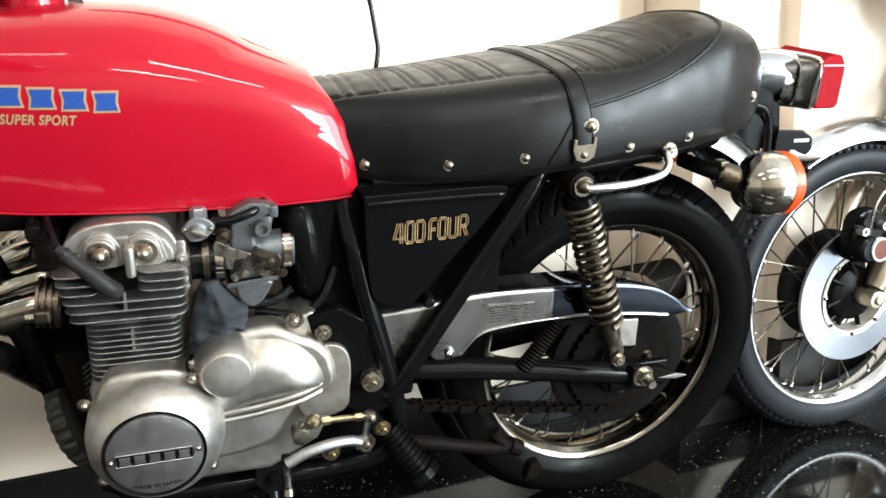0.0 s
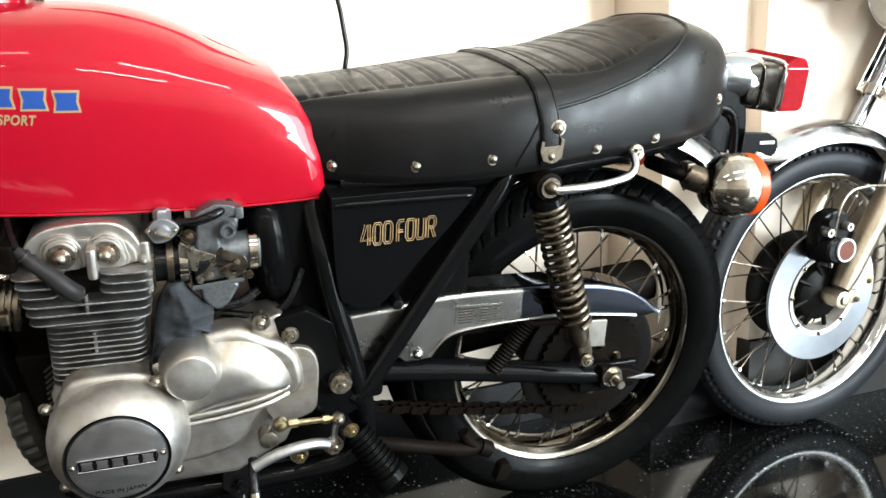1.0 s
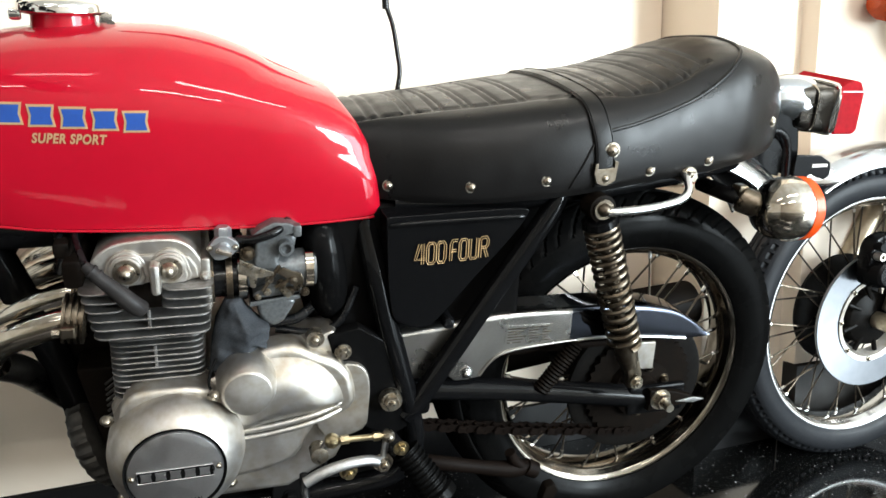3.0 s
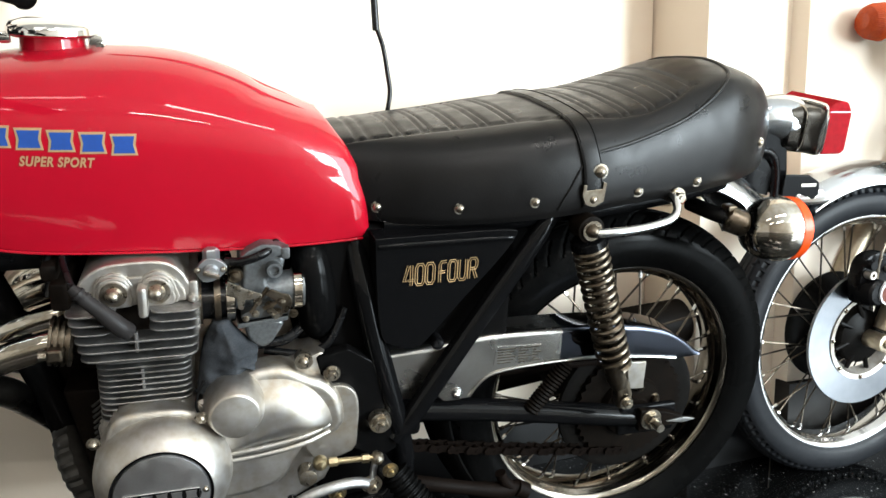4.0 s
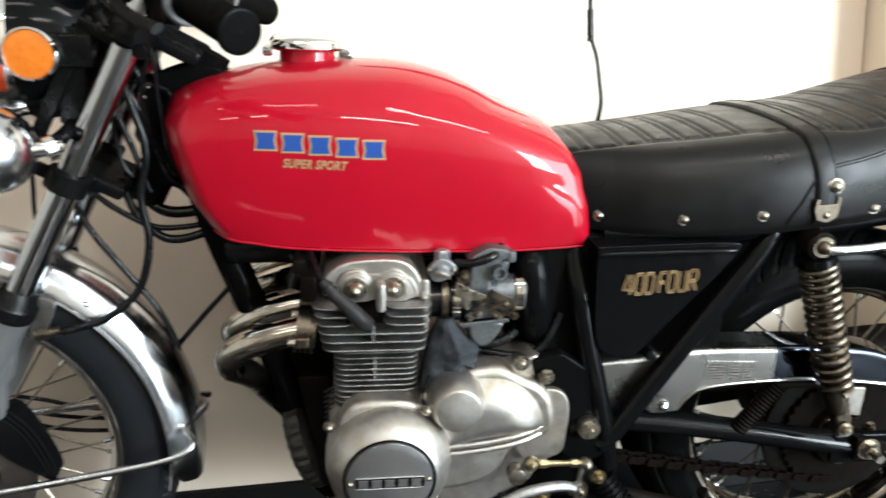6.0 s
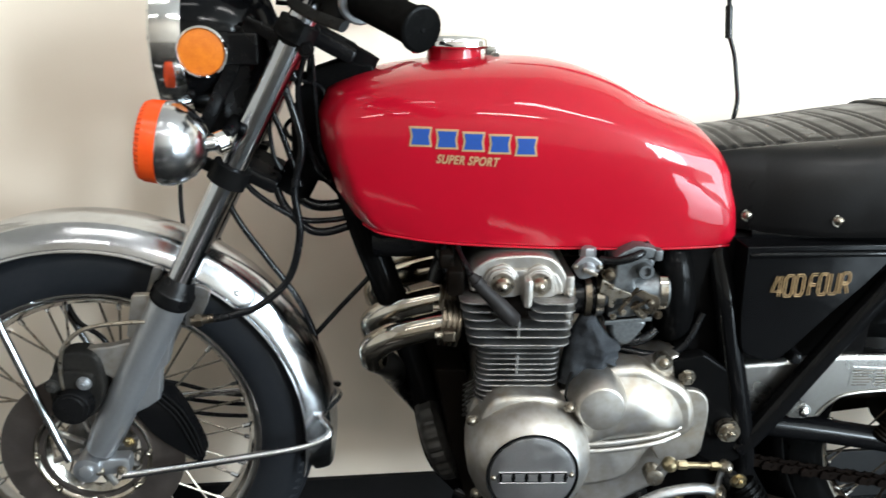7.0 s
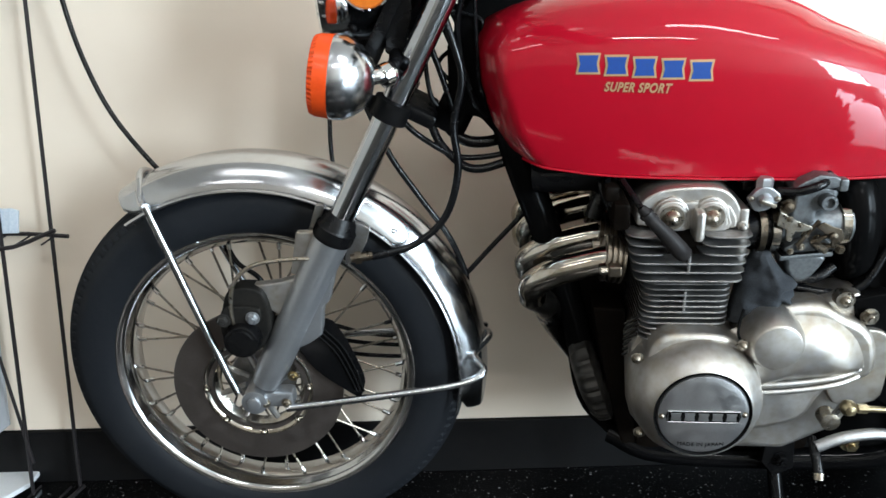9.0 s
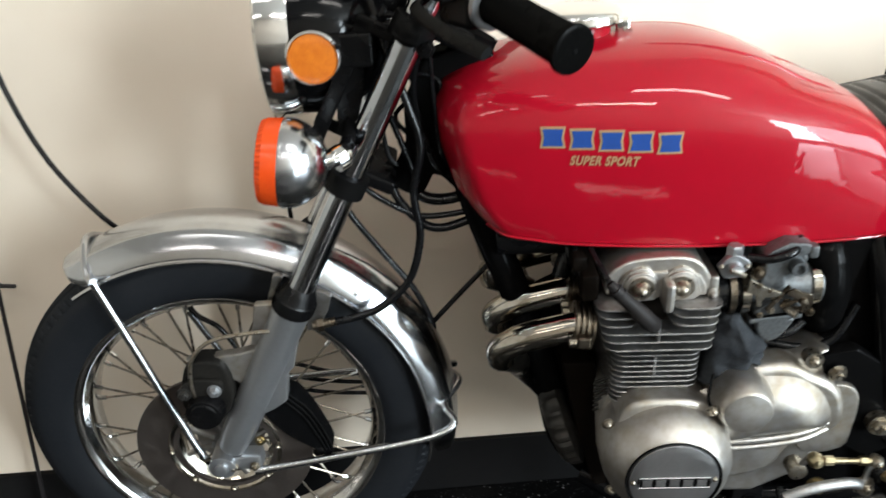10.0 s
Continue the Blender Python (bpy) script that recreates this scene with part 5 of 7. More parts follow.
for i in range(6):
    for x0, x1 in ((-0.270, -0.240), (-0.236, -0.216), (-0.213, -0.199)):
        z = 0.4635 - i * 0.0046
        part("print_bar", box(x0, x1 - 0.004 * ((i * 7 + int(x1 * -1000)) % 3), -0.1356, -0.1352, z - 0.0007, z + 0.0007, 0), SPRING, plate)

# frame tubes
def pair(pts, r, s=1):
    return tube([(x, s * y, z) for x, y, z in pts], r, 14, 5)


for s in (1, -1):
    fr = part("frame_tube", pair([(-0.492, -0.080, 0.690), (-0.488, -0.104, 0.650), (-0.477, -0.136, 0.58), (-0.46, -0.146, 0.50), (-0.430, -0.148, 0.385), (-0.412, -0.140, 0.30), (-0.42, -0.12, 0.235), (-0.50, -0.11, 0.205), (-0.75, -0.10, 0.20), (-0.83, -0.07, 0.215)], 0.0165, s), BLACK, bike, "black painted frame tube")
    part("frame_tube", pair([(-0.215, -0.135, 0.680), (-0.225, -0.148, 0.655), (-0.32, -0.150, 0.510), (-0.404, -0.150, 0.378), (-0.43, -0.148, 0.345)], 0.0155, s), BLACK, bike, "black painted frame tube")
    part("seat_rail", pair([(-0.445, -0.112, 0.662), (-0.35, -0.125, 0.662), (-0.18, -0.14, 0.676), (0.0, -0.125, 0.695), (0.10, -0.10, 0.705)], 0.0145, s), BLACK, bike, "black painted seat rail")
part("down_tube", tube([(-1.010, -0.02, 0.76), (-0.971, -0.045, 0.64), (-0.930, -0.05, 0.53), (-0.888, -0.05, 0.40), (-0.862, -0.045, 0.27), (-0.82, -0.05, 0.215)], 0.0205, 16, 5, radii=(0.023, 0.022, 0.020, 0.018)), MATTE, bike, "black painted frame down tube")
part("backbone", tube([(-1.02, 0, 0.80), (-0.85, 0, 0.75), (-0.6, 0, 0.70), (-0.45, 0, 0.672)], 0.03, 14, 5), BLACK, bike)
# black box added with the coil to fill the dark under the tank
part("ignition_coil", join(bar((-0.955, -0.07, 0.632), (-0.845, -0.085, 0.640), 0.024, 18), box(-0.93, -0.80, -0.085, 0.085, 0.634, 0.662, 0.006)), SATIN, bike, "black ignition coil and filler box under the tank")
part("head_gusset", prism([(-1.072, 0.80), (-1.045, 0.858), (-1.0, 0.874), (-0.96, 0.868), (-0.93, 0.80), (-0.93, 0.68), (-0.995, 0.666), (-1.028, 0.704), (-1.060, 0.708), (-1.072, 0.75)], -0.032, 0.032, 0.006), MATTE, bike, "black head stock gusset")
part("pivot_plate", prism([(-0.545, 0.49), (-0.50, 0.50), (-0.455, 0.47), (-0.425, 0.40), (-0.418, 0.335), (-0.455, 0.315), (-0.495, 0.34), (-0.50, 0.41), (-0.535, 0.45)], -0.158, -0.135, 0.005), MATTE, bike, "black frame plate at the swinging arm pivot")
part("bolt", at(join(hexbolt(0.0112, 0.011, 1.4), lathe([(0.016, 0.004), (0.016, 0.012)], 20)), -0.456, -0.172, 0.386), BOLT, bike)
part("bolt", at(hexbolt(0.0088, 0.009), -0.524, -0.164, 0.468), BOLT, bike)
# black boxes fill the space under the seat with shade
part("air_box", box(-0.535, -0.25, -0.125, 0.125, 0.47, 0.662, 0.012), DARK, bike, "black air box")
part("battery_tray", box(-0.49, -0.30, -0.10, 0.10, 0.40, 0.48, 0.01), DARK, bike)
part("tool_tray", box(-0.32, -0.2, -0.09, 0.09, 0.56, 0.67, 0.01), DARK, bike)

# boxes added to keep the space between engine and rear wheel dark
part("pivot_fill", box(-0.535, -0.40, -0.115, 0.115, 0.225, 0.43, 0.012), DARK, bike, "dark filler block at the pivot")
part("mudguard_gap_fill", box(-0.405, -0.365, -0.075, 0.075, 0.29, 0.50, 0.010), DARK, bike)

# side cover with its badge
for s in (-1, 1):
    o = soft_outline([(-0.468, 0.658), (-0.38, 0.661), (-0.285, 0.663), (-0.268, 0.654), (-0.300, 0.610), (-0.345, 0.560), (-0.392, 0.505), (-0.412, 0.494), (-0.440, 0.502), (-0.456, 0.518), (-0.464, 0.58)], 4)
    cover = part("side_cover", join(prism(o, -0.165 * -s - 0.0 if s > 0 else -0.165, -0.12 if s < 0 else 0.12, 0.010, 3)), BLACK, bike, "glossy black side cover")
    if s < 0:
        part("cover_ledge", tube([(-0.462, -0.163, 0.646), (-0.44, -0.1665, 0.6485), (-0.36, -0.167, 0.6505), (-0.285, -0.1665, 0.652), (-0.274, -0.163, 0.6505)], 0.0042, 10, 5), BLACK, cover)
        o0 = [(0.22, 0), (0.78, 0), (1, 0.16), (1, 0.84), (0.78, 1), (0.22, 1), (0, 0.84), (0, 0.16), (0.22, 0)]
        GLYPHS = {"4": [[(0.42, 1), (0.0, 0.26), (1.0, 0.26)], [(0.74, 1.0), (0.74, 0.0)]], "0": [o0], "O": [o0], "F": [[(0, 0), (0, 0.84), (0.22, 1), (1, 1)], [(0.0, 0.5), (0.85, 0.5)]],
                  "U": [[(0, 1), (0, 0.16), (0.22, 0), (0.78, 0), (1, 0.16), (1, 1)]], "R": [[(0, 0), (0, 0.84), (0.22, 1), (0.78, 1), (1, 0.86), (1, 0.62), (0.8, 0.5), (0.2, 0.5)], [(0.55, 0.5), (1, 0)]]}
        for ch, x0, x1 in (("4", 0.0, 0.130), ("0", 0.160, 0.262), ("0", 0.296, 0.398), ("F", 0.478, 0.566), ("O", 0.600, 0.702), ("U", 0.738, 0.840), ("R", 0.880, 0.985)):
            g = []
            for path in GLYPHS[ch]:
                P = [Vector((-0.4275 + 0.104 * (x0 + (x1 - x0) * u), 0, 0.5895 + 0.029 * v + 0.0062 * (x0 + (x1 - x0) * u))) for u, v in path]
                for d in (-0.0016, 0.0016):
                    L = []
                    for i, p in enumerate(P):
                        a, b = P[max(i - 1, 0)], P[min(i + 1, len(P) - 1)]
                        if path[0] == path[-1] and i in (0, len(P) - 1):
                            a, b = P[-2], P[1]
                        t = (b - a).normalized()
                        L.append((p.x - t.z * d, -0.1664, p.z + t.x * d))
                    g.append(tube(L, 0.00062, 6, 0))
            part("badge_letter", join(*g), GOLD, cover, "gold double-line badge letter")

part("cover_grommet", at(lathe([(0.003, -0.012), (0.007, -0.011), (0.0095, -0.006), (0.0095, 0.02)], 20), -0.372, -0.150, 0.494), CABLE, bike, "rubber grommet under the side cover")

# engine
engine = part("engine", join(prism([(-0.815, 0.300), (-0.824, 0.41), (-0.815, 0.436), (-0.70, 0.438), (-0.66, 0.470), (-0.60, 0.475), (-0.535, 0.50), (-0.50, 0.46), (-0.497, 0.36), (-0.53, 0.29), (-0.60, 0.25), (-0.78, 0.25)], -0.155, 0.155, 0.012, 2)), ALLOY, bike, "cast aluminium four-cylinder engine")
# core and sump near-black: shade of the fin gaps and underside in the colour
part("cylinder_block", box(-0.806, -0.712, -0.150, 0.150, 0.43, 0.532, 0.008), SHADEGRIME, engine)
part("cylinder_head", join(box(-0.828, -0.706, -0.158, 0.158, 0.53, 0.596, 0.01)), SHADEGRIME, engine)
part("sump", box(-0.80, -0.54, -0.11, 0.11, 0.205, 0.26, 0.02), SHADEGRIME, engine)


def bulge(outline, y0, depth, rings=14):
    """A smooth cast swelling over an outline of (x, z) points, steep at the rim and nearly flat on top."""
    cx, cz = sum(p[0] for p in outline) / len(outline), sum(p[1] for p in outline) / len(outline)
    rows = []
    for i in range(rings):
        q = i / (rings - 1)
        k = 1 - 0.97 * q
        rows.append([(cx + (x - cx) * k, y0 - depth * (1 - (1 - q) ** 2.6), cz + (z - cz) * k) for x, z in outline])
    return grid(rows, close_v=True, cap=True)


def fin(x0, x1, h, z, t=0.0024):
    """One thin cooling fin with rounded corners."""
    r = 0.016
    o = []
    for cx, cy, a0 in ((x1 - r, h - r, 0), (x0 + r, h - r, 90), (x0 + r, -h + r, 180), (x1 - r, -h + r, 270)):
        o += [(cx + r * math.cos(radians(a0 + q)), cy + r * math.sin(radians(a0 + q))) for q in (0, 30, 60, 90)]
    return prism(o, z - t / 2, z + t / 2, 0.0007, 1, axis="z")


for i in range(6):
    z = 0.5275 + i * 0.0118
    x0, x1 = -0.830 - 0.012 * i / 5, -0.694 + 0.006 * i / 5
    if i < 3:
        part("fin", fin(x0, x1, 0.190, z), FIN, engine)
    else:
        part("fin", fin(x0, -0.796 + 0.002 * i, 0.190, z), FIN, engine)
        part("fin", fin(-0.753 + 0.001 * i, x1, 0.190, z), FIN, engine)
        part("fin", fin(-0.80, -0.75, 0.150, z), FIN, engine)
for i in range(11):
    z = 0.4365 + i * 0.0081
    part("fin", fin(-0.816, -0.703, 0.176, z, 0.0024), FIN, engine)
part("fin_post", box(-0.7665, -0.7625, -0.188, -0.180, 0.536, 0.562, 0.001), FIN, engine)
part("fin_post", box(-0.764, -0.760, -0.174, -0.168, 0.478, 0.506, 0.001), FIN, engine)
# cam cover with its end bosses and domed bolts
part("cam_cover", join(prism(soft_outline([(-0.828, 0.592), (-0.827, 0.616), (-0.808, 0.634), (-0.782, 0.641), (-0.735, 0.642), (-0.713, 0.632), (-0.700, 0.612), (-0.695, 0.590), (-0.76, 0.586)], 3), -0.160, 0.160, 0.012, 4),
                       at(lathe([(0.0165, -0.171), (0.019, -0.168), (0.0225, -0.160), (0.026, -0.15)], 32), -0.787, 0, 0.606),
                       at(lathe([(0.0165, -0.171), (0.019, -0.168), (0.0225, -0.160), (0.026, -0.15)], 32), -0.7385, 0, 0.6065),
                       *[prism(soft_outline([(x - w, 0.588), (x - w, 0.607), (x - w * 0.75, 0.622), (x, 0.628 + (w - 0.02)), (x + w * 0.75, 0.622), (x + w, 0.607), (x + w, 0.588)], 2), y, -0.15, 0.0025, 2) for x in (-0.787, -0.7385) for w, y in ((0.0235, -0.1655), (0.019, -0.1695))],
                       prism([(-0.814, 0.590), (-0.812, 0.606), (-0.80, 0.618), (-0.775, 0.624), (-0.735, 0.625), (-0.714, 0.618), (-0.706, 0.604), (-0.704, 0.590)], -0.164, -0.15, 0.003, 2),
                       box(-0.760, -0.748, -0.186, -0.15, 0.578, 0.618, 0.005)), ALLOY, engine, "bright cast cam cover")
for x, z in ((-0.787, 0.606), (-0.7385, 0.6065)):
    part("dome_nut", at(join(domebolt(0.0105, 0.014), lathe([(0.0155, -0.002), (0.0165, 0.004)], 24)), x, -0.170, z), BOLT, engine)
# generator cover, cap and its screws
part("generator_cover", join(at(lathe([(0.058, -0.246), (0.060, -0.249), (0.064, -0.247), (0.072, -0.238), (0.080, -0.224), (0.084, -0.205), (0.0845, -0.175), (0.082, -0.14)], 64), -0.744, 0, 0.371),
                             prism(soft_outline([(-0.812, 0.36), (-0.812, 0.40), (-0.806, 0.436), (-0.79, 0.457), (-0.755, 0.461), (-0.715, 0.458), (-0.688, 0.440), (-0.674, 0.40), (-0.70, 0.36), (-0.80, 0.34)], 3), -0.206, -0.14, 0.018, 4)), ALLOY, engine, "rounded cast generator cover")
part("cover_groove", at(lathe([(0.0572, -0.2475), (0.0606, -0.2505), (0.0606, -0.244), (0.0572, -0.244)], 64, closed=True), -0.745, 0, 0.371), DARK, engine)
gcap = part("generator_cap", at(lathe([(0.0005, -0.2535), (0.045, -0.2530), (0.0555, -0.2505), (0.057, -0.248), (0.057, -0.243)], 64), -0.745, 0, 0.371), BRUSHED, engine, "brushed round generator cap")
part("cap_plate", prism([(-0.789, 0.3628), (-0.701, 0.3628), (-0.699, 0.371), (-0.701, 0.3792), (-0.789, 0.3792), (-0.791, 0.371)], -0.2545, -0.2525, 0.0005), DARK, gcap)
for i in range(5):
    x = -0.779 + i * 0.017
    part("mark_block", prism([(x - 0.0065, 0.3655), (x + 0.0065, 0.3655), (x + 0.0055, 0.371), (x + 0.0065, 0.3765), (x - 0.0065, 0.3765), (x - 0.0055, 0.371)], -0.2556, -0.2540, 0.0003), BRUSHED, gcap)
part("plate_border", tube([(-0.789, -0.2545, 0.3630), (-0.701, -0.2545, 0.3630), (-0.701, -0.2545, 0.3790), (-0.789, -0.2545, 0.3790), (-0.789, -0.2545, 0.3630)], 0.0008, 6, 0), BRUSHED, gcap)
w = letters("MADE IN JAPAN", 0.0075, 0.0002, 0, 1.1)
part("made_in_lettering", ([(-0.745 + p[0], -0.2537 - p[2], 0.3285 + p[1] + 2.5 * p[0] ** 2) for p in w[0]], w[1]), DARK, gcap)
for x, z in ((-0.7955, 0.369), (-0.6945, 0.373)):
    part("screw", at(domebolt(0.0035, 0.003), x, -0.2515, z), BOLT, gcap)
for x, z, y in ((-0.812, 0.312, -0.205), (-0.680, 0.312, -0.205), (-0.822, 0.425, -0.203), (-0.695, 0.452, -0.214)):
    part("screw", at(domebolt(0.0062, 0.008), x, y, z), BOLT, engine)
# starter cap and gearbox cover
part("starter_cap", join(at(lathe([(0.0005, -0.2235), (0.028, -0.2230), (0.0315, -0.2205), (0.0365, -0.208), (0.0385, -0.19), (0.039, -0.14)], 48), -0.654, 0, 0.452)), ALLOY, engine, "round starter motor cover")
part("gearbox_cover", join(prism(soft_outline([(-0.690, 0.470), (-0.64, 0.486), (-0.590, 0.490), (-0.560, 0.474), (-0.530, 0.458), (-0.512, 0.43), (-0.512, 0.385), (-0.565, 0.362), (-0.592, 0.315), (-0.66, 0.296), (-0.70, 0.315)], 3), -0.178, -0.13, 0.012, 4),
                           bulge(soft_outline([(-0.70, 0.452), (-0.64, 0.476), (-0.60, 0.478), (-0.574, 0.472), (-0.551, 0.457), (-0.533, 0.434), (-0.523, 0.408), (-0.528, 0.391), (-0.577, 0.382), (-0.64, 0.374), (-0.70, 0.368)], 4), -0.174, 0.030)), ALLOY, engine, "polished cast gearbox cover")
for k, zz in enumerate((0.0, -0.011)):
    part("cover_rib", tube([(-0.676, -0.188, 0.376 + zz), (-0.62, -0.191, 0.382 + zz), (-0.565, -0.189, 0.391 + zz), (-0.530, -0.178, 0.398 + zz)], 0.0042, 10, 5), ALLOY, engine)
part("sprocket_cover", prism(soft_outline([(-0.566, 0.455), (-0.54, 0.450), (-0.510, 0.449), (-0.493, 0.438), (-0.486, 0.416), (-0.487, 0.376), (-0.495, 0.341), (-0.55, 0.336), (-0.57, 0.40)], 3), -0.166, -0.13, 0.004), ALLOY, engine, "flat sprocket cover")
part("screw", at(join(domebolt(0.0065, 0.008), lathe([(0.012, -0.001), (0.012, 0.014)], 18)), -0.563, -0.176, 0.497), BOLT, engine)
part("casing_seam", tube([(-0.69, -0.185, 0.487), (-0.698, -0.2, 0.475), (-0.70, -0.208, 0.462), (-0.692, -0.212, 0.448)], 0.0018, 6, 4), DARK, engine)
# oil filter bowl at the front
part("oil_filter_bowl", moved(lathe([(0.0005, -0.020), (0.040, -0.019), (0.060, -0.014), (0.070, -0.006), (0.0725, 0.002), (0.0725, 0.012), (0.066, 0.018), (0.05, 0.024)], 96, "x", wob=lambda a, i: 0.0035 * (i in (2, 3, 4, 5)) * (math.cos(a * 24) > 0)), Matrix.Translation((-0.863, -0.045, 0.306)) @ Matrix.Rotation(radians(-20), 4, "Y")), SUMP, engine, "finned oil filter bowl")
# added block fills the dark gap between filter and crankcase
part("crankcase_front", prism([(-0.870, 0.445), (-0.822, 0.445), (-0.812, 0.30), (-0.785, 0.215), (-0.815, 0.212), (-0.845, 0.32)], -0.10, 0.10, 0.006), SHADEGRIME, engine, "black filler at the front of the crankcase")
for i in range(7):
    part("crankcase_rib", bar((-0.829, -0.134, 0.390 + 0.008 * i), (-0.814, -0.148, 0.408 + 0.008 * i), 0.0021, 8), SUMP, engine)

# exhaust headers
for y, dz, fx, ox in ((-0.148, 0.0, 0.0, 0.0), (-0.062, 0.002, 0.004, 0.030), (0.062, 0.004, 0.006, 0.052), (0.148, 0.004, 0.006, 0.02)):
    e = part("exhaust_header", tube([(-0.84, y, 0.542 + dz), (-0.875, y, 0.536 + dz), (-0.925, y + 0.004, 0.520 + dz), (-0.954 - fx, y + 0.014, 0.497 + dz), (-0.955 - fx, y + 0.030, 0.471 + dz)], 0.0195, 20, 6), OLDCHROME, bike, "chrome exhaust header with golden tarnish")
    # below the bend the pipe's dark reflections are in its colour
    part("exhaust_downpipe", tube([(-0.955 - fx, y + 0.030, 0.472 + dz), (-0.936 + ox * 0.7, y * 0.9 + 0.045, 0.446), (-0.923 + ox, y * 0.6 + 0.05, 0.40), (-0.896 + ox, y * 0.4 + 0.06, 0.345), (-0.842 + ox * 0.5, y * 0.4 + 0.08, 0.275), (-0.77, y * 0.3 + 0.13, 0.232), (-0.6, 0.16 + y * 0.15, 0.22)], 0.0193, 18, 6), DARKCHROME, e, "lower exhaust pipe coloured as chrome reflecting black")
    part("exhaust_clamp", join(moved(lathe([(0.021, -0.012)] + [(r, -0.012 + 0.0035 * k) for k in range(8) for r in ((0.031, 0.025) if k % 2 else (0.025, 0.031))] + [(0.022, 0.015)], 28, "x"), Matrix.Translation((-0.853, y, 0.541 + dz)) @ Matrix.Rotation(radians(8), 4, "Y")),
                               box(-0.864, -0.846, y - 0.042, y + 0.042, 0.532 + dz, 0.548 + dz, 0.003)), SPRING, e, "finned exhaust clamp", angle=20)
    for q in (-0.036, 0.036):
        part("nut", moved(lathe([(0.0055, -0.009), (0.0055, 0.0)], 6, "x"), Matrix.Translation((-0.864, y + q, 0.540 + dz))), BOLT, e)

# added silencer, coloured dark for its shade; hides the wall behind the wheel
part("silencer", tube([(-0.60, 0.175, 0.215), (-0.45, 0.18, 0.225), (-0.20, 0.19, 0.25), (0.10, 0.20, 0.285), (0.30, 0.205, 0.31)], 0.045, 24, 5, radii=(0.034, 0.048, 0.056, 0.056, 0.048)), SHADEGRIME, bike, "dark exhaust silencer on the far side")

part("front_gap_fill", prism([(-0.90, 0.50), (-0.83, 0.535), (-0.80, 0.50), (-0.80, 0.28), (-0.84, 0.27), (-0.872, 0.36)], -0.040, 0.040, 0.008), SHADEGRIME, bike, "dark filler plate between the pipes")
# plate added to keep the gap between the pipes dark

# ignition leads and plug cap
part("plug_cap", join(tube([(-0.829, -0.188, 0.625), (-0.822, -0.190, 0.618), (-0.812, -0.192, 0.607), (-0.796, -0.193, 0.591), (-0.780, -0.192, 0.573), (-0.772, -0.186, 0.564)], 0.0125, 16, 4, radii=(0.0055, 0.0075, 0.0082, 0.0088, 0.0108, 0.0112, 0.0105)), *[tube([(-0.823 + q, -0.1905, 0.6188 - q * 1.06), (-0.8205 + q, -0.1905, 0.6162 - q * 1.06)], 0.0092, 14, 0) for q in (0.0, 0.006)]), PLUG, bike, "black rubber plug cap")
part("plug_lead", tube([(-0.828, -0.187, 0.624), (-0.836, -0.165, 0.634), (-0.845, -0.13, 0.644), (-0.85, -0.08, 0.65)], 0.004, 10, 5), CABLE, bike)
for y, dx, r in ((-0.135, 0.0, 0.0045), (-0.105, -0.006, 0.0055), (-0.085, 0.006, 0.0045), (-0.05, -0.004, 0.005)):
    part("plug_lead", tube([(-0.858 + dx, y * 0.7, 0.655), (-0.862 + dx, y, 0.632), (-0.852 + dx, y - 0.01, 0.606), (-0.842 + dx, y - 0.012, 0.585), (-0.835, y, 0.568)], r, 8, 5), CABLE, bike)
# dark boxes added to fill the space behind the plug leads
part("head_front_fill", join(box(-0.858, -0.836, -0.165, 0.165, 0.585, 0.622, 0.006), box(-0.868, -0.848, -0.15, 0.15, 0.618, 0.640, 0.006)), SHADEGRIME, engine)
part("plug_cap", tube([(-0.845, -0.06, 0.628), (-0.862, -0.065, 0.60), (-0.872, -0.07, 0.57)], 0.012, 12, 4), CABLE, bike, "black rubber plug cap")

# carburettors
carb = part("carburettor", join(
    prism(soft_outline([(-0.634, 0.638), (-0.586, 0.638), (-0.589, 0.612), (-0.606, 0.606), (-0.606, 0.590), (-0.636, 0.588)], 3), -0.152, -0.104, 0.007, 3),
    moved(lathe([(0.021, -0.045), (0.023, -0.04), (0.023, 0.02), (0.025, 0.03), (0.025, 0.05)], 28, "x"), Matrix.Translation((-0.607, -0.128, 0.583))),
    prism([(-0.640, 0.552), (-0.640, 0.560), (-0.620, 0.572), (-0.592, 0.574), (-0.576, 0.562), (-0.578, 0.554)], -0.156, -0.10, 0.004)), CARB, bike, "bluish grey cast carburettor")
part("top_cap", join(prism([(-0.640, 0.634), (-0.578, 0.641), (-0.578, 0.647), (-0.592, 0.655), (-0.612, 0.657), (-0.630, 0.648), (-0.640, 0.640)], -0.160, -0.10, 0.003), box(-0.588, -0.577, -0.162, -0.146, 0.636, 0.652, 0.003)), CARB, carb, "cast top cap")
part("cap_screw", at(hexbolt(0.0045, 0.005), -0.5825, -0.150, 0.646), BOLT, carb)
part("body_lug", at(lathe([(0.0055, -0.158), (0.0062, -0.164), (0.0095, -0.164), (0.0105, -0.161), (0.0105, -0.140)], 24), -0.597, 0, 0.622), CARB, carb)
part("union_bolt", at(join(lathe([(0.0005, -0.166), (0.006, -0.165), (0.0065, -0.160), (0.0095, -0.160), (0.0095, -0.13)], 20)), -0.645, 0, 0.617), SPRING, carb, "brown tarnished union")
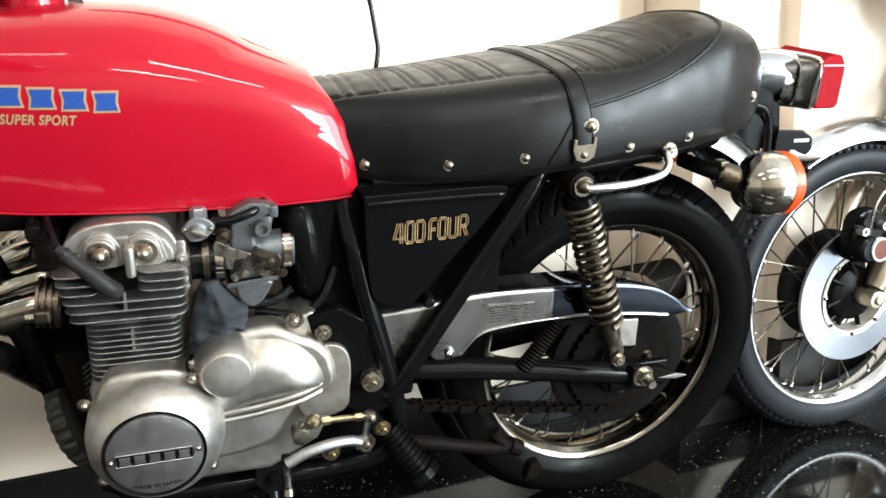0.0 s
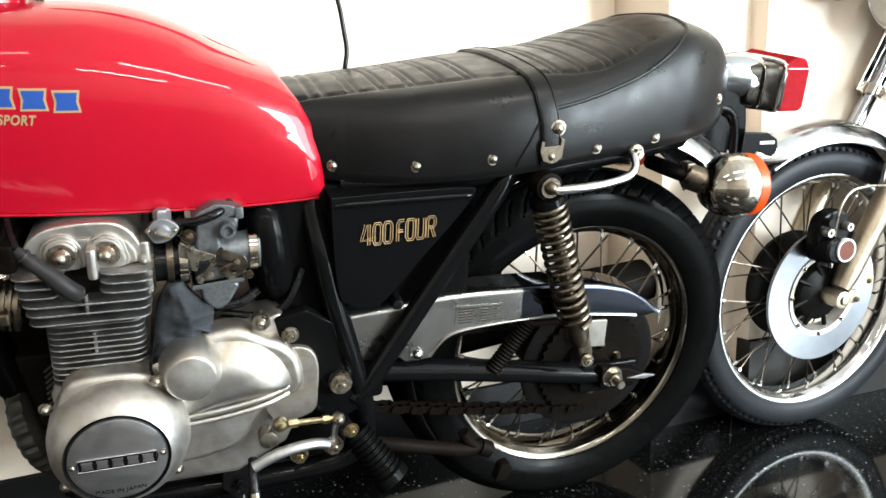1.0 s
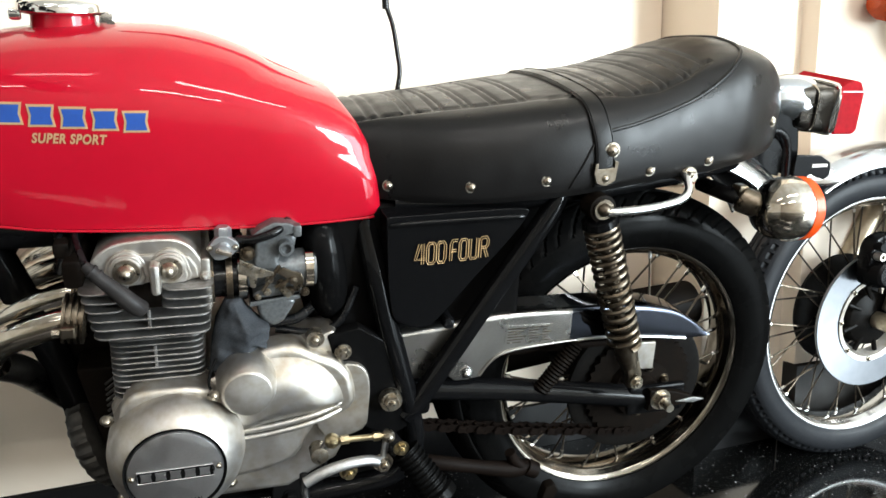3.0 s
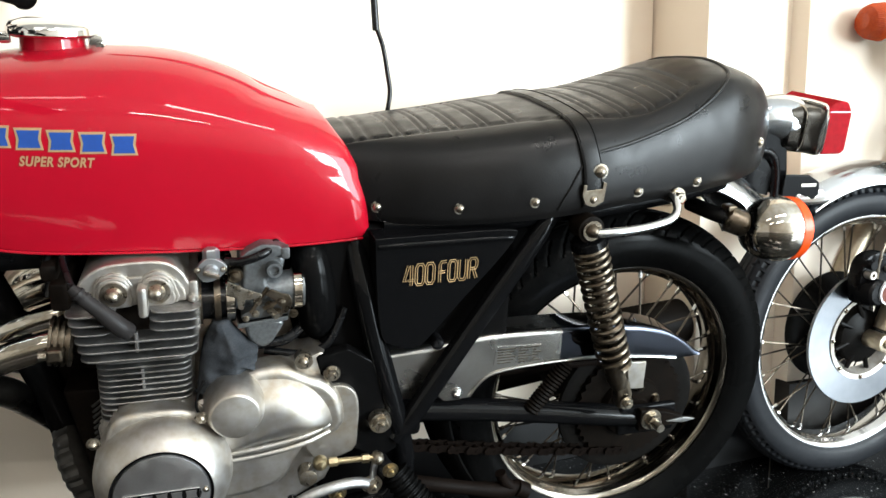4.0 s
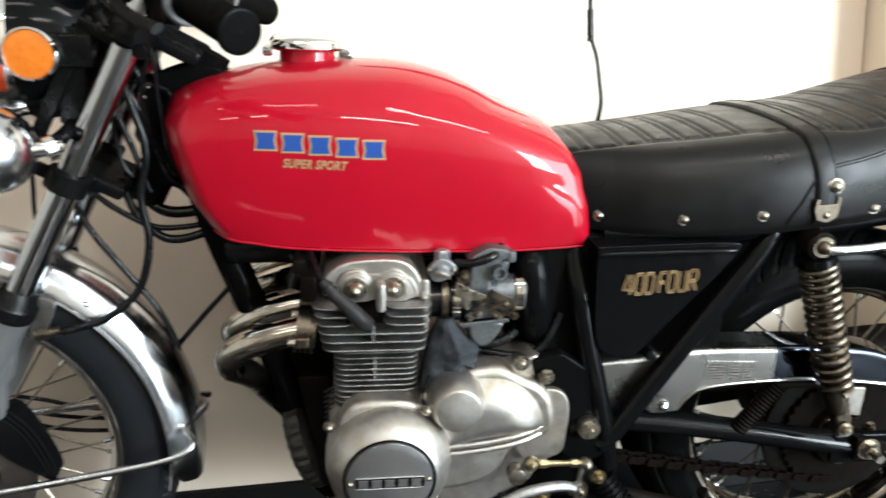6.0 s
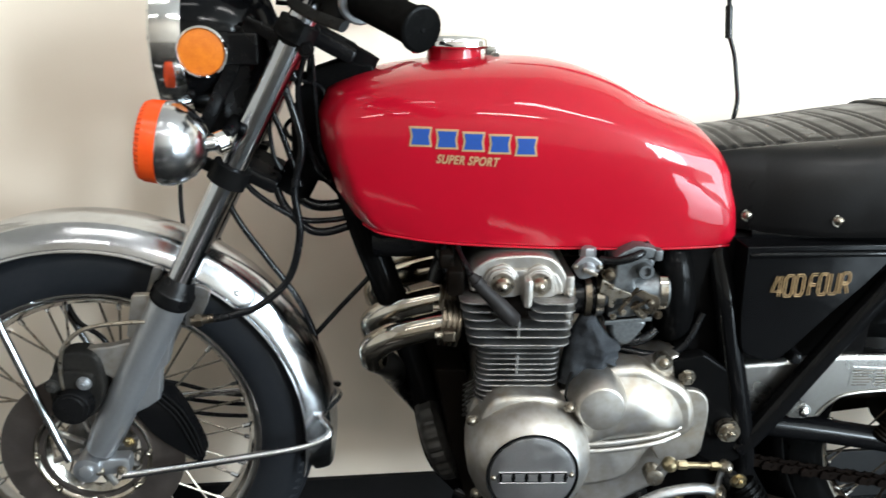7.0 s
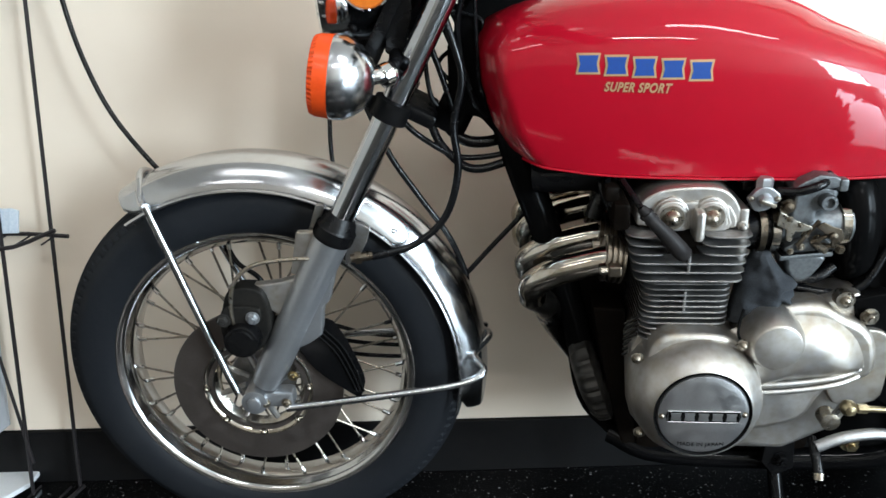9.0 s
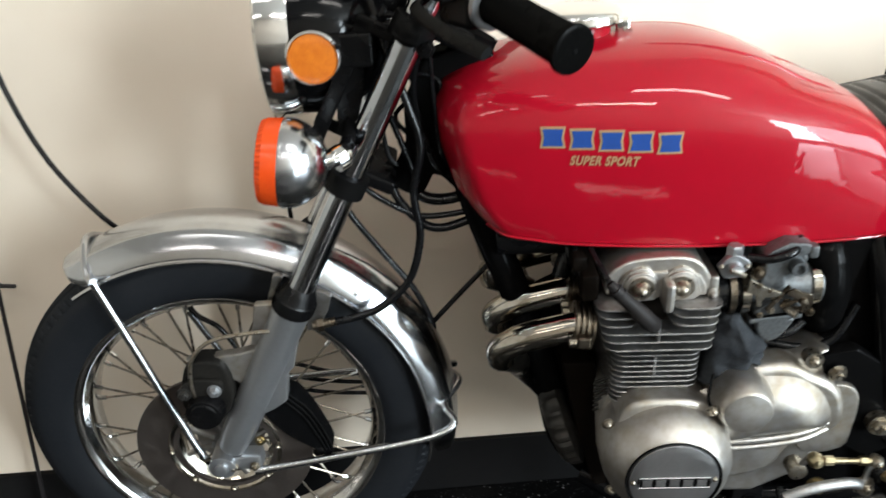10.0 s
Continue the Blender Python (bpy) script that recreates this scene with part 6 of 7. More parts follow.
part("float_bowl", join(prism(soft_outline([(-0.636, 0.547), (-0.634, 0.530), (-0.627, 0.517), (-0.617, 0.511), (-0.606, 0.513), (-0.596, 0.524), (-0.587, 0.549)], 3), -0.154, -0.104, 0.008, 3),
                        prism([(-0.645, 0.542), (-0.645, 0.549), (-0.580, 0.556), (-0.580, 0.549)], -0.158, -0.10, 0.002)), CARB, carb, "rounded float bowl")
part("bowl_gasket", prism([(-0.643, 0.5495), (-0.643, 0.5515), (-0.581, 0.5585), (-0.581, 0.5565)], -0.1575, -0.10, 0), DARK, carb)
part("choke_plate", prism([(-0.655, 0.612), (-0.634, 0.600), (-0.614, 0.592), (-0.613, 0.588), (-0.630, 0.585), (-0.634, 0.586), (-0.637, 0.572), (-0.643, 0.573), (-0.645, 0.588), (-0.657, 0.594)], -0.166, -0.162, 0.001), BOLT, carb, "pale pressed choke plate")
part("throttle_lever", join(prism(soft_outline([(-0.611, 0.593), (-0.602, 0.599), (-0.590, 0.593), (-0.580, 0.590), (-0.576, 0.578), (-0.583, 0.566), (-0.590, 0.566), (-0.590, 0.578), (-0.600, 0.585)], 2), -0.170, -0.166, 0.001), at(lathe([(0.0005, -0.176), (0.005, -0.175), (0.0055, -0.155)], 16), -0.590, 0, 0.582)), SPRING, carb, "dull steel throttle lever")
for x, z, r in ((-0.619, 0.580, 0.0045), (-0.604, 0.574, 0.005), (-0.622, 0.563, 0.0042), (-0.594, 0.562, 0.0055), (-0.574, 0.560, 0.005), (-0.634, 0.557, 0.0035), (-0.628, 0.594, 0.003), (-0.642, 0.602, 0.0035)):
    part("carb_screw", at(hexbolt(r, r * 0.9, 1.25), x, -0.160 if z < 0.59 else -0.166, z), BOLT if r < 0.0046 else SPRING, carb)
part("bell_ring", moved(lathe([(0.027, -0.006), (0.0285, -0.005), (0.0285, 0.005), (0.027, 0.006), (0.024, 0.006), (0.024, -0.006)], 28, "x", closed=True), Matrix.Translation((-0.566, -0.128, 0.583))), OLDCHROME, carb)
for pa, pb, r in (((-0.628, 0.566), (-0.606, 0.600), 0.0028), ((-0.612, 0.570), (-0.590, 0.582), 0.003), ((-0.600, 0.560), (-0.578, 0.572), 0.003)):
    part("carb_link", bar((pa[0], -0.162, pa[1]), (pb[0], -0.164, pb[1]), r, 8), SPRING, carb)
part("idle_screw", bar((-0.604, -0.158, 0.566), (-0.596, -0.172, 0.562), 0.0045, 12), BOLT, carb)
for y in (-0.045, 0.045, 0.128):
    part("carburettor", join(box(-0.632, -0.577, y - 0.026, y + 0.026, 0.515, 0.655, 0.012)), CARB, bike, "cast alloy carburettor")
part("inlet_rubber", join(*[moved(lathe([(0.026, -0.03), (0.030, -0.026), (0.030, -0.018), (0.026, -0.014), (0.026, 0.014), (0.030, 0.018), (0.030, 0.026)], 24, "x"), Matrix.Translation((-0.672, y, 0.575))) for y in (-0.128, -0.045, 0.045, 0.128)]), CABLE, bike, "black inlet rubbers")
part("inlet_clip", moved(lathe([(0.0315, -0.005), (0.0315, 0.005), (0.029, 0.005), (0.029, -0.005)], 28, "x", closed=True), Matrix.Translation((-0.652, -0.128, 0.575))), OLDCHROME, bike)
for x in (-0.691, -0.668):
    part("inlet_clip", moved(lathe([(0.0318, -0.004), (0.0318, 0.004), (0.029, 0.004), (0.029, -0.004)], 28, "x", closed=True), Matrix.Translation((x, -0.128, 0.575))), SPRING, bike)
part("inlet_flange", join(box(-0.702, -0.690, -0.162, 0.162, 0.545, 0.615, 0.004), at(domebolt(0.005, 0.008), -0.697, -0.162, 0.592)), ALLOY, engine)
part("plenum", join(tube([(-0.548, -0.100, 0.640), (-0.545, -0.118, 0.615), (-0.54, -0.124, 0.575), (-0.535, -0.114, 0.53), (-0.53, -0.09, 0.50)], 0.026, 18, 5, radii=(0.022, 0.026, 0.027, 0.026, 0.018)), box(-0.565, -0.50, -0.1, 0.13, 0.48, 0.655, 0.015)), MATTE, bike, "black air plenum")

# petcock under the tank
pet = part("fuel_tap", join(prism(soft_outline([(-0.694, 0.626), (-0.682, 0.640), (-0.668, 0.641), (-0.654, 0.628), (-0.668, 0.613), (-0.684, 0.611)], 3), -0.160, -0.150, 0.002), at(lathe([(0.0005, -0.170), (0.008, -0.169), (0.0095, -0.160), (0.0095, -0.14)], 20), -0.674, 0, 0.625),
                            at(lathe([(0.0085, 0.636), (0.0105, 0.638), (0.0105, 0.649), (0.008, 0.652)], 6, "z"), -0.673, -0.150, 0)), SATINALLOY, bike, "small cast fuel tap")
part("tap_handle", moved(box(-0.010, 0.010, -0.004, 0.004, -0.0025, 0.0025, 0.001), Matrix.Translation((-0.674, -0.172, 0.625)) @ Matrix.Rotation(radians(20), 4, "Y")), BOLT, pet)
for x, z in ((-0.690, 0.627), (-0.659, 0.627)):
    part("screw", at(domebolt(0.003, 0.003), x, -0.160, z), BOLT, pet)
part("fuel_hose", tube([(-0.656, -0.150, 0.634), (-0.640, -0.158, 0.635), (-0.625, -0.164, 0.640), (-0.606, -0.160, 0.647), (-0.590, -0.13, 0.652)], 0.0055, 10, 5), CABLE, bike)

# gear change linkage and footrest
lk = part("gear_linkage", tube([(-0.546, -0.200, 0.352), (-0.51, -0.200, 0.351), (-0.468, -0.200, 0.350)], 0.0042, 10, 3), BRASS, bike, "gear change rod and lever")
part("ball_joint", at(lathe([(0.0005, -0.010), (0.007, -0.008), (0.0105, -0.003), (0.0105, 0.004), (0.007, 0.010)], 18), -0.545, -0.200, 0.352), BRASS, lk)
part("ball_joint", at(lathe([(0.0005, -0.010), (0.006, -0.008), (0.009, -0.003), (0.009, 0.004), (0.006, 0.010)], 18), -0.466, -0.200, 0.348), BOLT, lk)
part("lock_nut", bar((-0.534, -0.2, 0.3518), (-0.522, -0.2, 0.3516), 0.0065, 6), BRASS, lk)
part("lock_nut", bar((-0.488, -0.2, 0.3504), (-0.478, -0.2, 0.3502), 0.0065, 6), BRASS, lk)
part("shaft_arm", tube([(-0.546, -0.188, 0.352), (-0.552, -0.188, 0.340), (-0.560, -0.186, 0.326)], 0.0075, 12, 3, flat=0.55), DULL, lk)
part("clamp", join(at(lathe([(0.006, -0.012), (0.0125, -0.010), (0.0125, 0.012)], 18), -0.561, -0.184, 0.325)), BOLT, lk)
part("lever_arm", tube([(-0.466, -0.194, 0.348), (-0.469, -0.194, 0.330), (-0.471, -0.194, 0.306)], 0.007, 12, 3, flat=0.6), DULL, lk)
part("gear_lever", tube([(-0.471, -0.198, 0.304), (-0.495, -0.205, 0.316), (-0.525, -0.212, 0.320), (-0.558, -0.216, 0.315), (-0.585, -0.218, 0.303)], 0.0075, 14, 5, flat=0.8), DULL, lk, "worn alloy gear lever")
part("gear_pedal", tube([(-0.584, -0.20, 0.304), (-0.586, -0.225, 0.292), (-0.586, -0.24, 0.276)], 0.0065, 12, 4), CABLE, lk)
part("pedal_tip", tube([(-0.586, -0.238, 0.278), (-0.586, -0.242, 0.270)], 0.0075, 12, 2), OLDCHROME, lk)
part("bolt", at(hexbolt(0.011, 0.012), -0.472, -0.195, 0.303), BOLT, lk)
peg = part("footrest", join(bar((-0.452, -0.15, 0.312), (-0.448, -0.20, 0.316), 0.012, 14), tube([(-0.455, -0.185, 0.322), (-0.446, -0.198, 0.316)], 0.014, 14, 2)), SATIN, bike, "footrest with ribbed black rubber")
p0, p1 = Vector((-0.440, -0.200, 0.320)), Vector((-0.392, -0.238, 0.256))
part("footrest_rubber", tube([p0 + (p1 - p0) * q for q in np.linspace(0, 1, 45)], 0.016, 18, 0, radii=[(0.0225 + 0.003 * k / 37 if (k % 4) < 2 else 0.0190 + 0.003 * k / 37) if k < 37 else (0.0275 if k < 44 else 0.0245) for k in range(45)], flat=0.85), RUBBER, peg, "ribbed rubber")
part("bolt", at(hexbolt(0.0085, 0.008), -0.449, -0.208, 0.331), BRASS, peg)
part("bolt", at(hexbolt(0.010, 0.012), -0.515, -0.16, 0.270), BRASS, bike)

# stands and underside
part("centre_stand", join(tube([(-0.41, -0.13, 0.250), (-0.36, -0.14, 0.243), (-0.30, -0.14, 0.226), (-0.25, -0.14, 0.214), (-0.215, -0.14, 0.214)], 0.0115, 12, 4, radii=(0.012, 0.0115, 0.011, 0.014, 0.012)), tube([(-0.252, -0.142, 0.248), (-0.244, -0.142, 0.232), (-0.226, -0.142, 0.214)], 0.009, 12, 4), tube([(-0.222, -0.142, 0.216), (-0.204, -0.142, 0.206)], 0.014, 14, 0),
                          tube([(-0.40, 0.13, 0.215), (-0.34, 0.13, 0.200), (-0.28, 0.13, 0.190)], 0.0115, 12, 4), bar((-0.41, -0.13, 0.250), (-0.40, 0.13, 0.215), 0.013, 12)), RUST, bike, "folded rusty brown centre stand")
part("stand_foot", prism([(-0.19, 0.140), (-0.182, 0.170), (-0.166, 0.174), (-0.158, 0.160), (-0.168, 0.138)], -0.146, -0.126, 0.004), SHADEGRIME, bike)
side = part("side_stand", tube([(-0.60, -0.12, 0.225), (-0.595, -0.16, 0.15), (-0.585, -0.218, 0.033), (-0.585, -0.228, 0.023)], 0.010, 14, 4), BLACK, bike, "black side stand holding the machine")
part("stand_pad", moved(box(-0.03, 0.03, -0.018, 0.018, -0.004, 0.004, 0.003), Matrix.Translation((-0.588, -0.228, 0.0255)) @ Matrix.Rotation(radians(-11), 4, "X")), BLACK, side)
part("stand_bracket", join(prism([(-0.62, 0.29), (-0.585, 0.29), (-0.578, 0.215), (-0.605, 0.20), (-0.625, 0.225)], -0.15, -0.135, 0.003), at(hexbolt(0.009, 0.009), -0.598, -0.15, 0.232)), SATIN, bike)

# grab rail, rear mudguards, tail lamp
part("side_grab_rail", tube([(-0.170, -0.200, 0.664), (-0.155, -0.204, 0.664), (-0.10, -0.204, 0.668), (-0.055, -0.20, 0.676), (-0.035, -0.19, 0.686), (-0.030, -0.175, 0.700), (-0.03, -0.155, 0.706)], 0.0062, 14, 6), CHROME, bike, "small chrome side rail")
part("bolt", at(join(hexbolt(0.009, 0.010), lathe([(0.013, 0.0), (0.013, 0.02)], 16)), -0.022, -0.168, 0.702), BOLT, bike)
part("inner_mudguard", join(fender_arc(0.36, 0.352, 0.068, 80, 224, 0.03, 40)), DARK, bike, "black inner rear mudguard")
part("rear_mudguard", join(fender_arc(0.388, 0.368, 0.082, 30, 92, 0.050, 30), edge_bead(0.388, 0.318, -0.082, 32, 90), edge_bead(0.388, 0.318, 0.082, 32, 90)), POLISHED, bike, "chrome rear mudguard")
part("tail_bracket", join(prism([(0.196, 0.777), (0.255, 0.80), (0.272, 0.78), (0.290, 0.70), (0.294, 0.656), (0.268, 0.658), (0.262, 0.71), (0.215, 0.735)], -0.032, 0.032, 0.006),
                          prism([(0.270, 0.698), (0.322, 0.696), (0.345, 0.684), (0.350, 0.664), (0.340, 0.652), (0.305, 0.664), (0.294, 0.645), (0.272, 0.645)], -0.05, -0.044, 0.002)), BLACK, bike, "black tail lamp bracket")
part("bracket_slot", box(0.306, 0.338, -0.0515, -0.050, 0.676, 0.682, 0.0005), ALLOY, bike)
part("tail_plate", prism([(0.165, 0.735), (0.235, 0.735), (0.262, 0.70), (0.262, 0.655), (0.205, 0.668), (0.165, 0.70)], -0.026, -0.020, 0.002), SATIN, bike, "black plate behind the tail loop")
part("tail_loop", tube([(0.150, -0.06, 0.735), (0.190, -0.062, 0.744), (0.220, -0.062, 0.738), (0.236, -0.062, 0.712), (0.244, -0.062, 0.660)], 0.007, 12, 5), SATIN, bike, "dark loop under the seat")
tail = part("tail_lamp", tube([(0.195, 0, 0.772), (0.235, 0, 0.786), (0.270, 0, 0.784), (0.292, 0, 0.778)], 0.05, 32, 5, radii=(0.030, 0.038, 0.044, 0.046)), FORKCHROME, bike, "red tail lamp in a chrome housing")
part("lamp_body", grid([[(x, w * math.copysign(abs(math.cos(t)) ** 0.35, math.cos(t)), zc + h * math.copysign(abs(math.sin(t)) ** 0.35, math.sin(t))) for t in np.linspace(0, 2 * math.pi, 49)[:-1]] for x, w, h, zc in
                        ((0.262, 0.030, 0.026, 0.778), (0.268, 0.042, 0.035, 0.776), (0.288, 0.046, 0.038, 0.775), (0.291, 0.052, 0.040, 0.774), (0.312, 0.056, 0.041, 0.773), (0.318, 0.060, 0.042, 0.773), (0.327, 0.060, 0.042, 0.773))], close_v=True, cap=True), DARKCHROME, tail, "dark stepped metal lamp base", angle=25)
part("lamp_trim", tube([(0.290, 0.050 * math.copysign(abs(math.cos(t)) ** 0.4, math.cos(t)), 0.7745 + 0.0395 * math.copysign(abs(math.sin(t)) ** 0.4, math.sin(t))) for t in np.linspace(0, 2 * math.pi, 40)], 0.0016, 8, 0), OLDCHROME, tail)
part("lamp_trim", tube([(0.325, 0.0605 * math.copysign(abs(math.cos(t)) ** 0.35, math.cos(t)), 0.773 + 0.0425 * math.copysign(abs(math.sin(t)) ** 0.35, math.sin(t))) for t in np.linspace(0, 2 * math.pi, 40)], 0.0018, 8, 0), CHROME, tail)
part("lens", prism([(0.320, 0.812), (0.345, 0.826), (0.362, 0.823), (0.373, 0.806), (0.374, 0.742), (0.367, 0.735), (0.324, 0.735)], -0.061, 0.061, 0.003, 1), REDLENS, tail, "red plastic lens", angle=20)
part("lamp_trim", tube([(0.316, -0.0575, 0.736), (0.3185, -0.0585, 0.770), (0.322, -0.0585, 0.808), (0.324, -0.04, 0.818), (0.324, 0.04, 0.818)], 0.0028, 8, 3), CHROME, tail)
part("lens_line", box(0.326, 0.370, -0.0622, -0.0610, 0.806, 0.808, 0), WHITE, tail)
for s in (-1, 1):
    ind = part("turn_signal", at(lathe([(0.0495, 0.030), (0.051, 0.026), (0.0505, 0.008), (0.046, -0.010), (0.036, -0.026), (0.020, -0.036), (0.0005, -0.039)], 40, "x"), 0.157, s * 0.155, 0.640), OLDCHROME, bike, "chrome bullet turn signal")
    part("lens", at(lathe([(0.0005, 0.056), (0.03, 0.055), (0.044, 0.052), (0.0495, 0.046), (0.0505, 0.030), (0.049, 0.028)], 48, "x"), 0.157, s * 0.155, 0.640), AMBER, ind, "amber plastic lens")
    part("stalk", tube([(0.130, s * 0.148, 0.643), (0.105, s * 0.130, 0.652), (0.088, s * 0.105, 0.656), (0.080, s * 0.06, 0.658)], 0.0125, 14, 5), SATIN, ind, "black stalk")
    part("stalk_clamp", join(tube([(0.126, s * 0.145, 0.645), (0.124, s * 0.144, 0.6455), (0.106, s * 0.130, 0.651), (0.104, s * 0.128, 0.652)], 0.02, 20, 0, radii=(0.018, 0.0205, 0.0205, 0.018)), box(0.095, 0.112, s * 0.128 - 0.010, s * 0.128 + 0.010, 0.655, 0.674, 0.003)), SPRING, ind, "brownish metal clamp")

# rag behind the cylinders
rag_rows = []
for i in range(57):
    u = i / 56
    left, right = lerp(u, (0, 0.3, 0.6, 1.0), (-0.674, -0.688, -0.694, -0.699)), lerp(u, (0, 0.18, 0.34, 0.42, 0.5, 0.58, 0.66, 0.8, 1.0), (-0.656, -0.646, -0.634, -0.622, -0.619, -0.622, -0.627, -0.622, -0.624))
    top = 0.553
    front, back = [], []
    for j in range(65):
        v = j / 64
        low = lerp(v, (0, 0.25, 0.5, 0.75, 1.0), (0.459, 0.470, 0.478, 0.473, 0.463))
        x, z = left + (right - left) * v, top + (low - top) * u
        y = -0.150 - 0.034 * math.sqrt(max(0.0, math.sin(math.pi * min(1, 0.06 + 0.88 * v)))) * min(1.0, 0.3 + 1.6 * u)
        d = z - 0.5 + 0.9 * (x + 0.66)                       # folds run down and outwards
        y += -0.0045 * math.sin(95 * (x + 0.25 * z) + 3 * noise.noise(Vector((30 * x, 0, 30 * z)))) * (1 - 0.5 * u) - 0.007 * noise.noise(Vector((45 * x, 3, 38 * z)))
        y -= 0.004 * max(0.0, math.sin(120 * d)) * max(0.0, v - 0.35)
        y += 0.014 * math.exp(-((z - 0.505 + 0.12 * (x + 0.63)) / 0.0045) ** 2) * min(1.0, max(0.0, (x + 0.650) / 0.012))     # the creases between the tucked ends
        y += 0.015 * math.exp(-((z - 0.483 + 0.9 * (x + 0.632)) / 0.0055) ** 2) * min(1.0, max(0.0, (x + 0.648) / 0.012))
        front.append((x + 0.0025 * noise.noise(Vector((9 * u, 5 * v, 7))), y, z))
        back.append((x, max(y + 0.006, -0.142), z + 0.002))
    rag_rows.append(front + back[::-1])
hem = tube([(-0.700, -0.158, 0.460), (-0.688, -0.176, 0.464), (-0.676, -0.184, 0.470), (-0.661, -0.186, 0.478), (-0.644, -0.184, 0.473), (-0.630, -0.174, 0.465), (-0.624, -0.156, 0.463)], 0.003, 8, 6)
rag = tagged(part("rag", join(grid(rag_rows, close_v=True, cap=True), hem), CLOTH, None, angle=150), "grey cloth rag stuffed behind the cylinders", "rag")
rag.matrix_basis = bike.matrix_basis.copy()

# hoses and cables of the red motorcycle
for name, r, pts in (
        ("brake_hose", 0.0052, [(-1.10, -0.06, 0.92), (-1.062, -0.08, 0.816), (-1.050, -0.085, 0.765), (-1.062, -0.085, 0.706), (-1.057, -0.085, 0.644), (-1.075, -0.085, 0.579), (-1.116, -0.09, 0.540), (-1.158, -0.095, 0.526), (-1.199, -0.095, 0.518)]),
        ("clutch_cable", 0.0042, [(-1.15, -0.05, 0.74), (-1.131, -0.045, 0.70), (-1.10, -0.04, 0.672), (-1.061, -0.035, 0.650), (-1.02, -0.03, 0.648), (-0.98, -0.03, 0.656)]),
        ("wiring_loom", 0.006, [(-1.10, -0.02, 0.70), (-1.085, -0.03, 0.668), (-1.055, -0.04, 0.640), (-1.03, -0.04, 0.633), (-0.997, -0.035, 0.640), (-0.96, -0.03, 0.655)]),
        ("wiring_loom", 0.008, [(-1.10, -0.005, 0.72), (-1.06, -0.02, 0.675), (-1.02, -0.02, 0.667), (-0.97, -0.01, 0.68)]),
        ("speedometer_cable", 0.0045, [(-1.20, 0.02, 0.72), (-1.162, 0.0, 0.643), (-1.123, 0.0, 0.582), (-1.080, 0.0, 0.518), (-1.056, 0.0, 0.462), (-1.052, 0.0, 0.44)]),
        ("throttle_cable", 0.004, [(-1.060, 0.01, 0.44), (-1.013, 0.01, 0.495), (-0.963, 0.01, 0.552), (-0.93, 0.01, 0.60)]),
        ("throttle_cable", 0.0042, [(-1.13, -0.02, 0.95), (-1.09, -0.03, 0.86), (-1.06, -0.03, 0.79), (-1.03, -0.03, 0.72)]),
        ("throttle_cable", 0.0042, [(-1.10, -0.01, 0.95), (-1.07, -0.02, 0.86), (-1.04, -0.02, 0.79), (-1.01, -0.02, 0.72)]),
        ("throttle_cable", 0.0042, [(-1.16, -0.03, 0.93), (-1.115, -0.04, 0.85), (-1.085, -0.04, 0.78), (-1.06, -0.04, 0.70)]),
        ("brake_cable", 0.0042, [(-1.46, 0.06, 0.50), (-1.435, 0.05, 0.45), (-1.40, 0.05, 0.42), (-1.37, 0.05, 0.36)]),
        ("breather_hose", 0.007, [(-0.56, -0.12, 0.52), (-0.585, -0.125, 0.505), (-0.63, -0.12, 0.50), (-0.66, -0.10, 0.49)]),
        ("breather_hose", 0.0055, [(-0.50, -0.13, 0.55), (-0.525, -0.135, 0.50), (-0.56, -0.13, 0.485), (-0.61, -0.12, 0.49)])):
    part(name, tube(pts, r, 10, 8), CABLE, bike, "black rubber covered cable")
part("hose_union", join(tube([(-1.210, -0.105, 0.522), (-1.180, -0.098, 0.524)], 0.0065, 14, 0), tube([(-1.204, -0.104, 0.5225), (-1.195, -0.102, 0.523)], 0.010, 6, 0)), SPRING, bike)

# ---------------------------------------------------------------- the second motorcycle, of which the front stands in view
bike2 = tagged(new("motorcycle"), "chrome front end of a second parked motorcycle", "motorcycle")
bike2.matrix_basis = pose(0.656, 0.068, GROUND, 3.1, 0, 1.8)
bike2.empty_display_size = 0.2
front_end(bike2, None, 0.3275, 0.266, 0.329, 0.046, DISC2, CAST2, second=True)


# rest of the second machine, unseen beyond the view's edge, added for its shade
rear = part("rear_wheel", at(rim(0.2545), 1.37, 0, 0.318), RIM, bike2, "chrome spoked rear wheel")
part("tyre", at(tyre(0.325, 0.05, 0.248, rear_tread), 1.37, 0, 0.318), TYREGREY, rear, "black rubber tyre", angle=28)
spokes(rear, 0.2545, 0.06, 0.04, (1.37, 0, 0.318))
part("fuel_tank", grid([[(0.44 + 0.50 * u, 0.135 * (1 - abs(2 * u - 1) ** 4 * 0.5) * math.cos(a), 0.72 + 0.14 * (1 - abs(2 * u - 0.9) ** 3 * 0.5) * math.sin(a) + 0.02) for a in np.linspace(-0.35, math.pi + 0.35, 25)] for u in np.linspace(0, 1, 25)], cap=True), BLACK, bike2, "black fuel tank", angle=60)
part("seat", tube([(0.90, 0, 0.76), (1.10, 0, 0.765), (1.40, 0, 0.79), (1.58, 0, 0.81)], 0.12, 24, 5, flat=0.55), VINYL, bike2, "black vinyl seat")
part("engine", join(box(0.50, 0.92, -0.17, 0.17, 0.24, 0.46, 0.04, 3), box(0.56, 0.72, -0.15, 0.15, 0.44, 0.66, 0.02, 3)), DULL, bike2, "cast alloy engine")
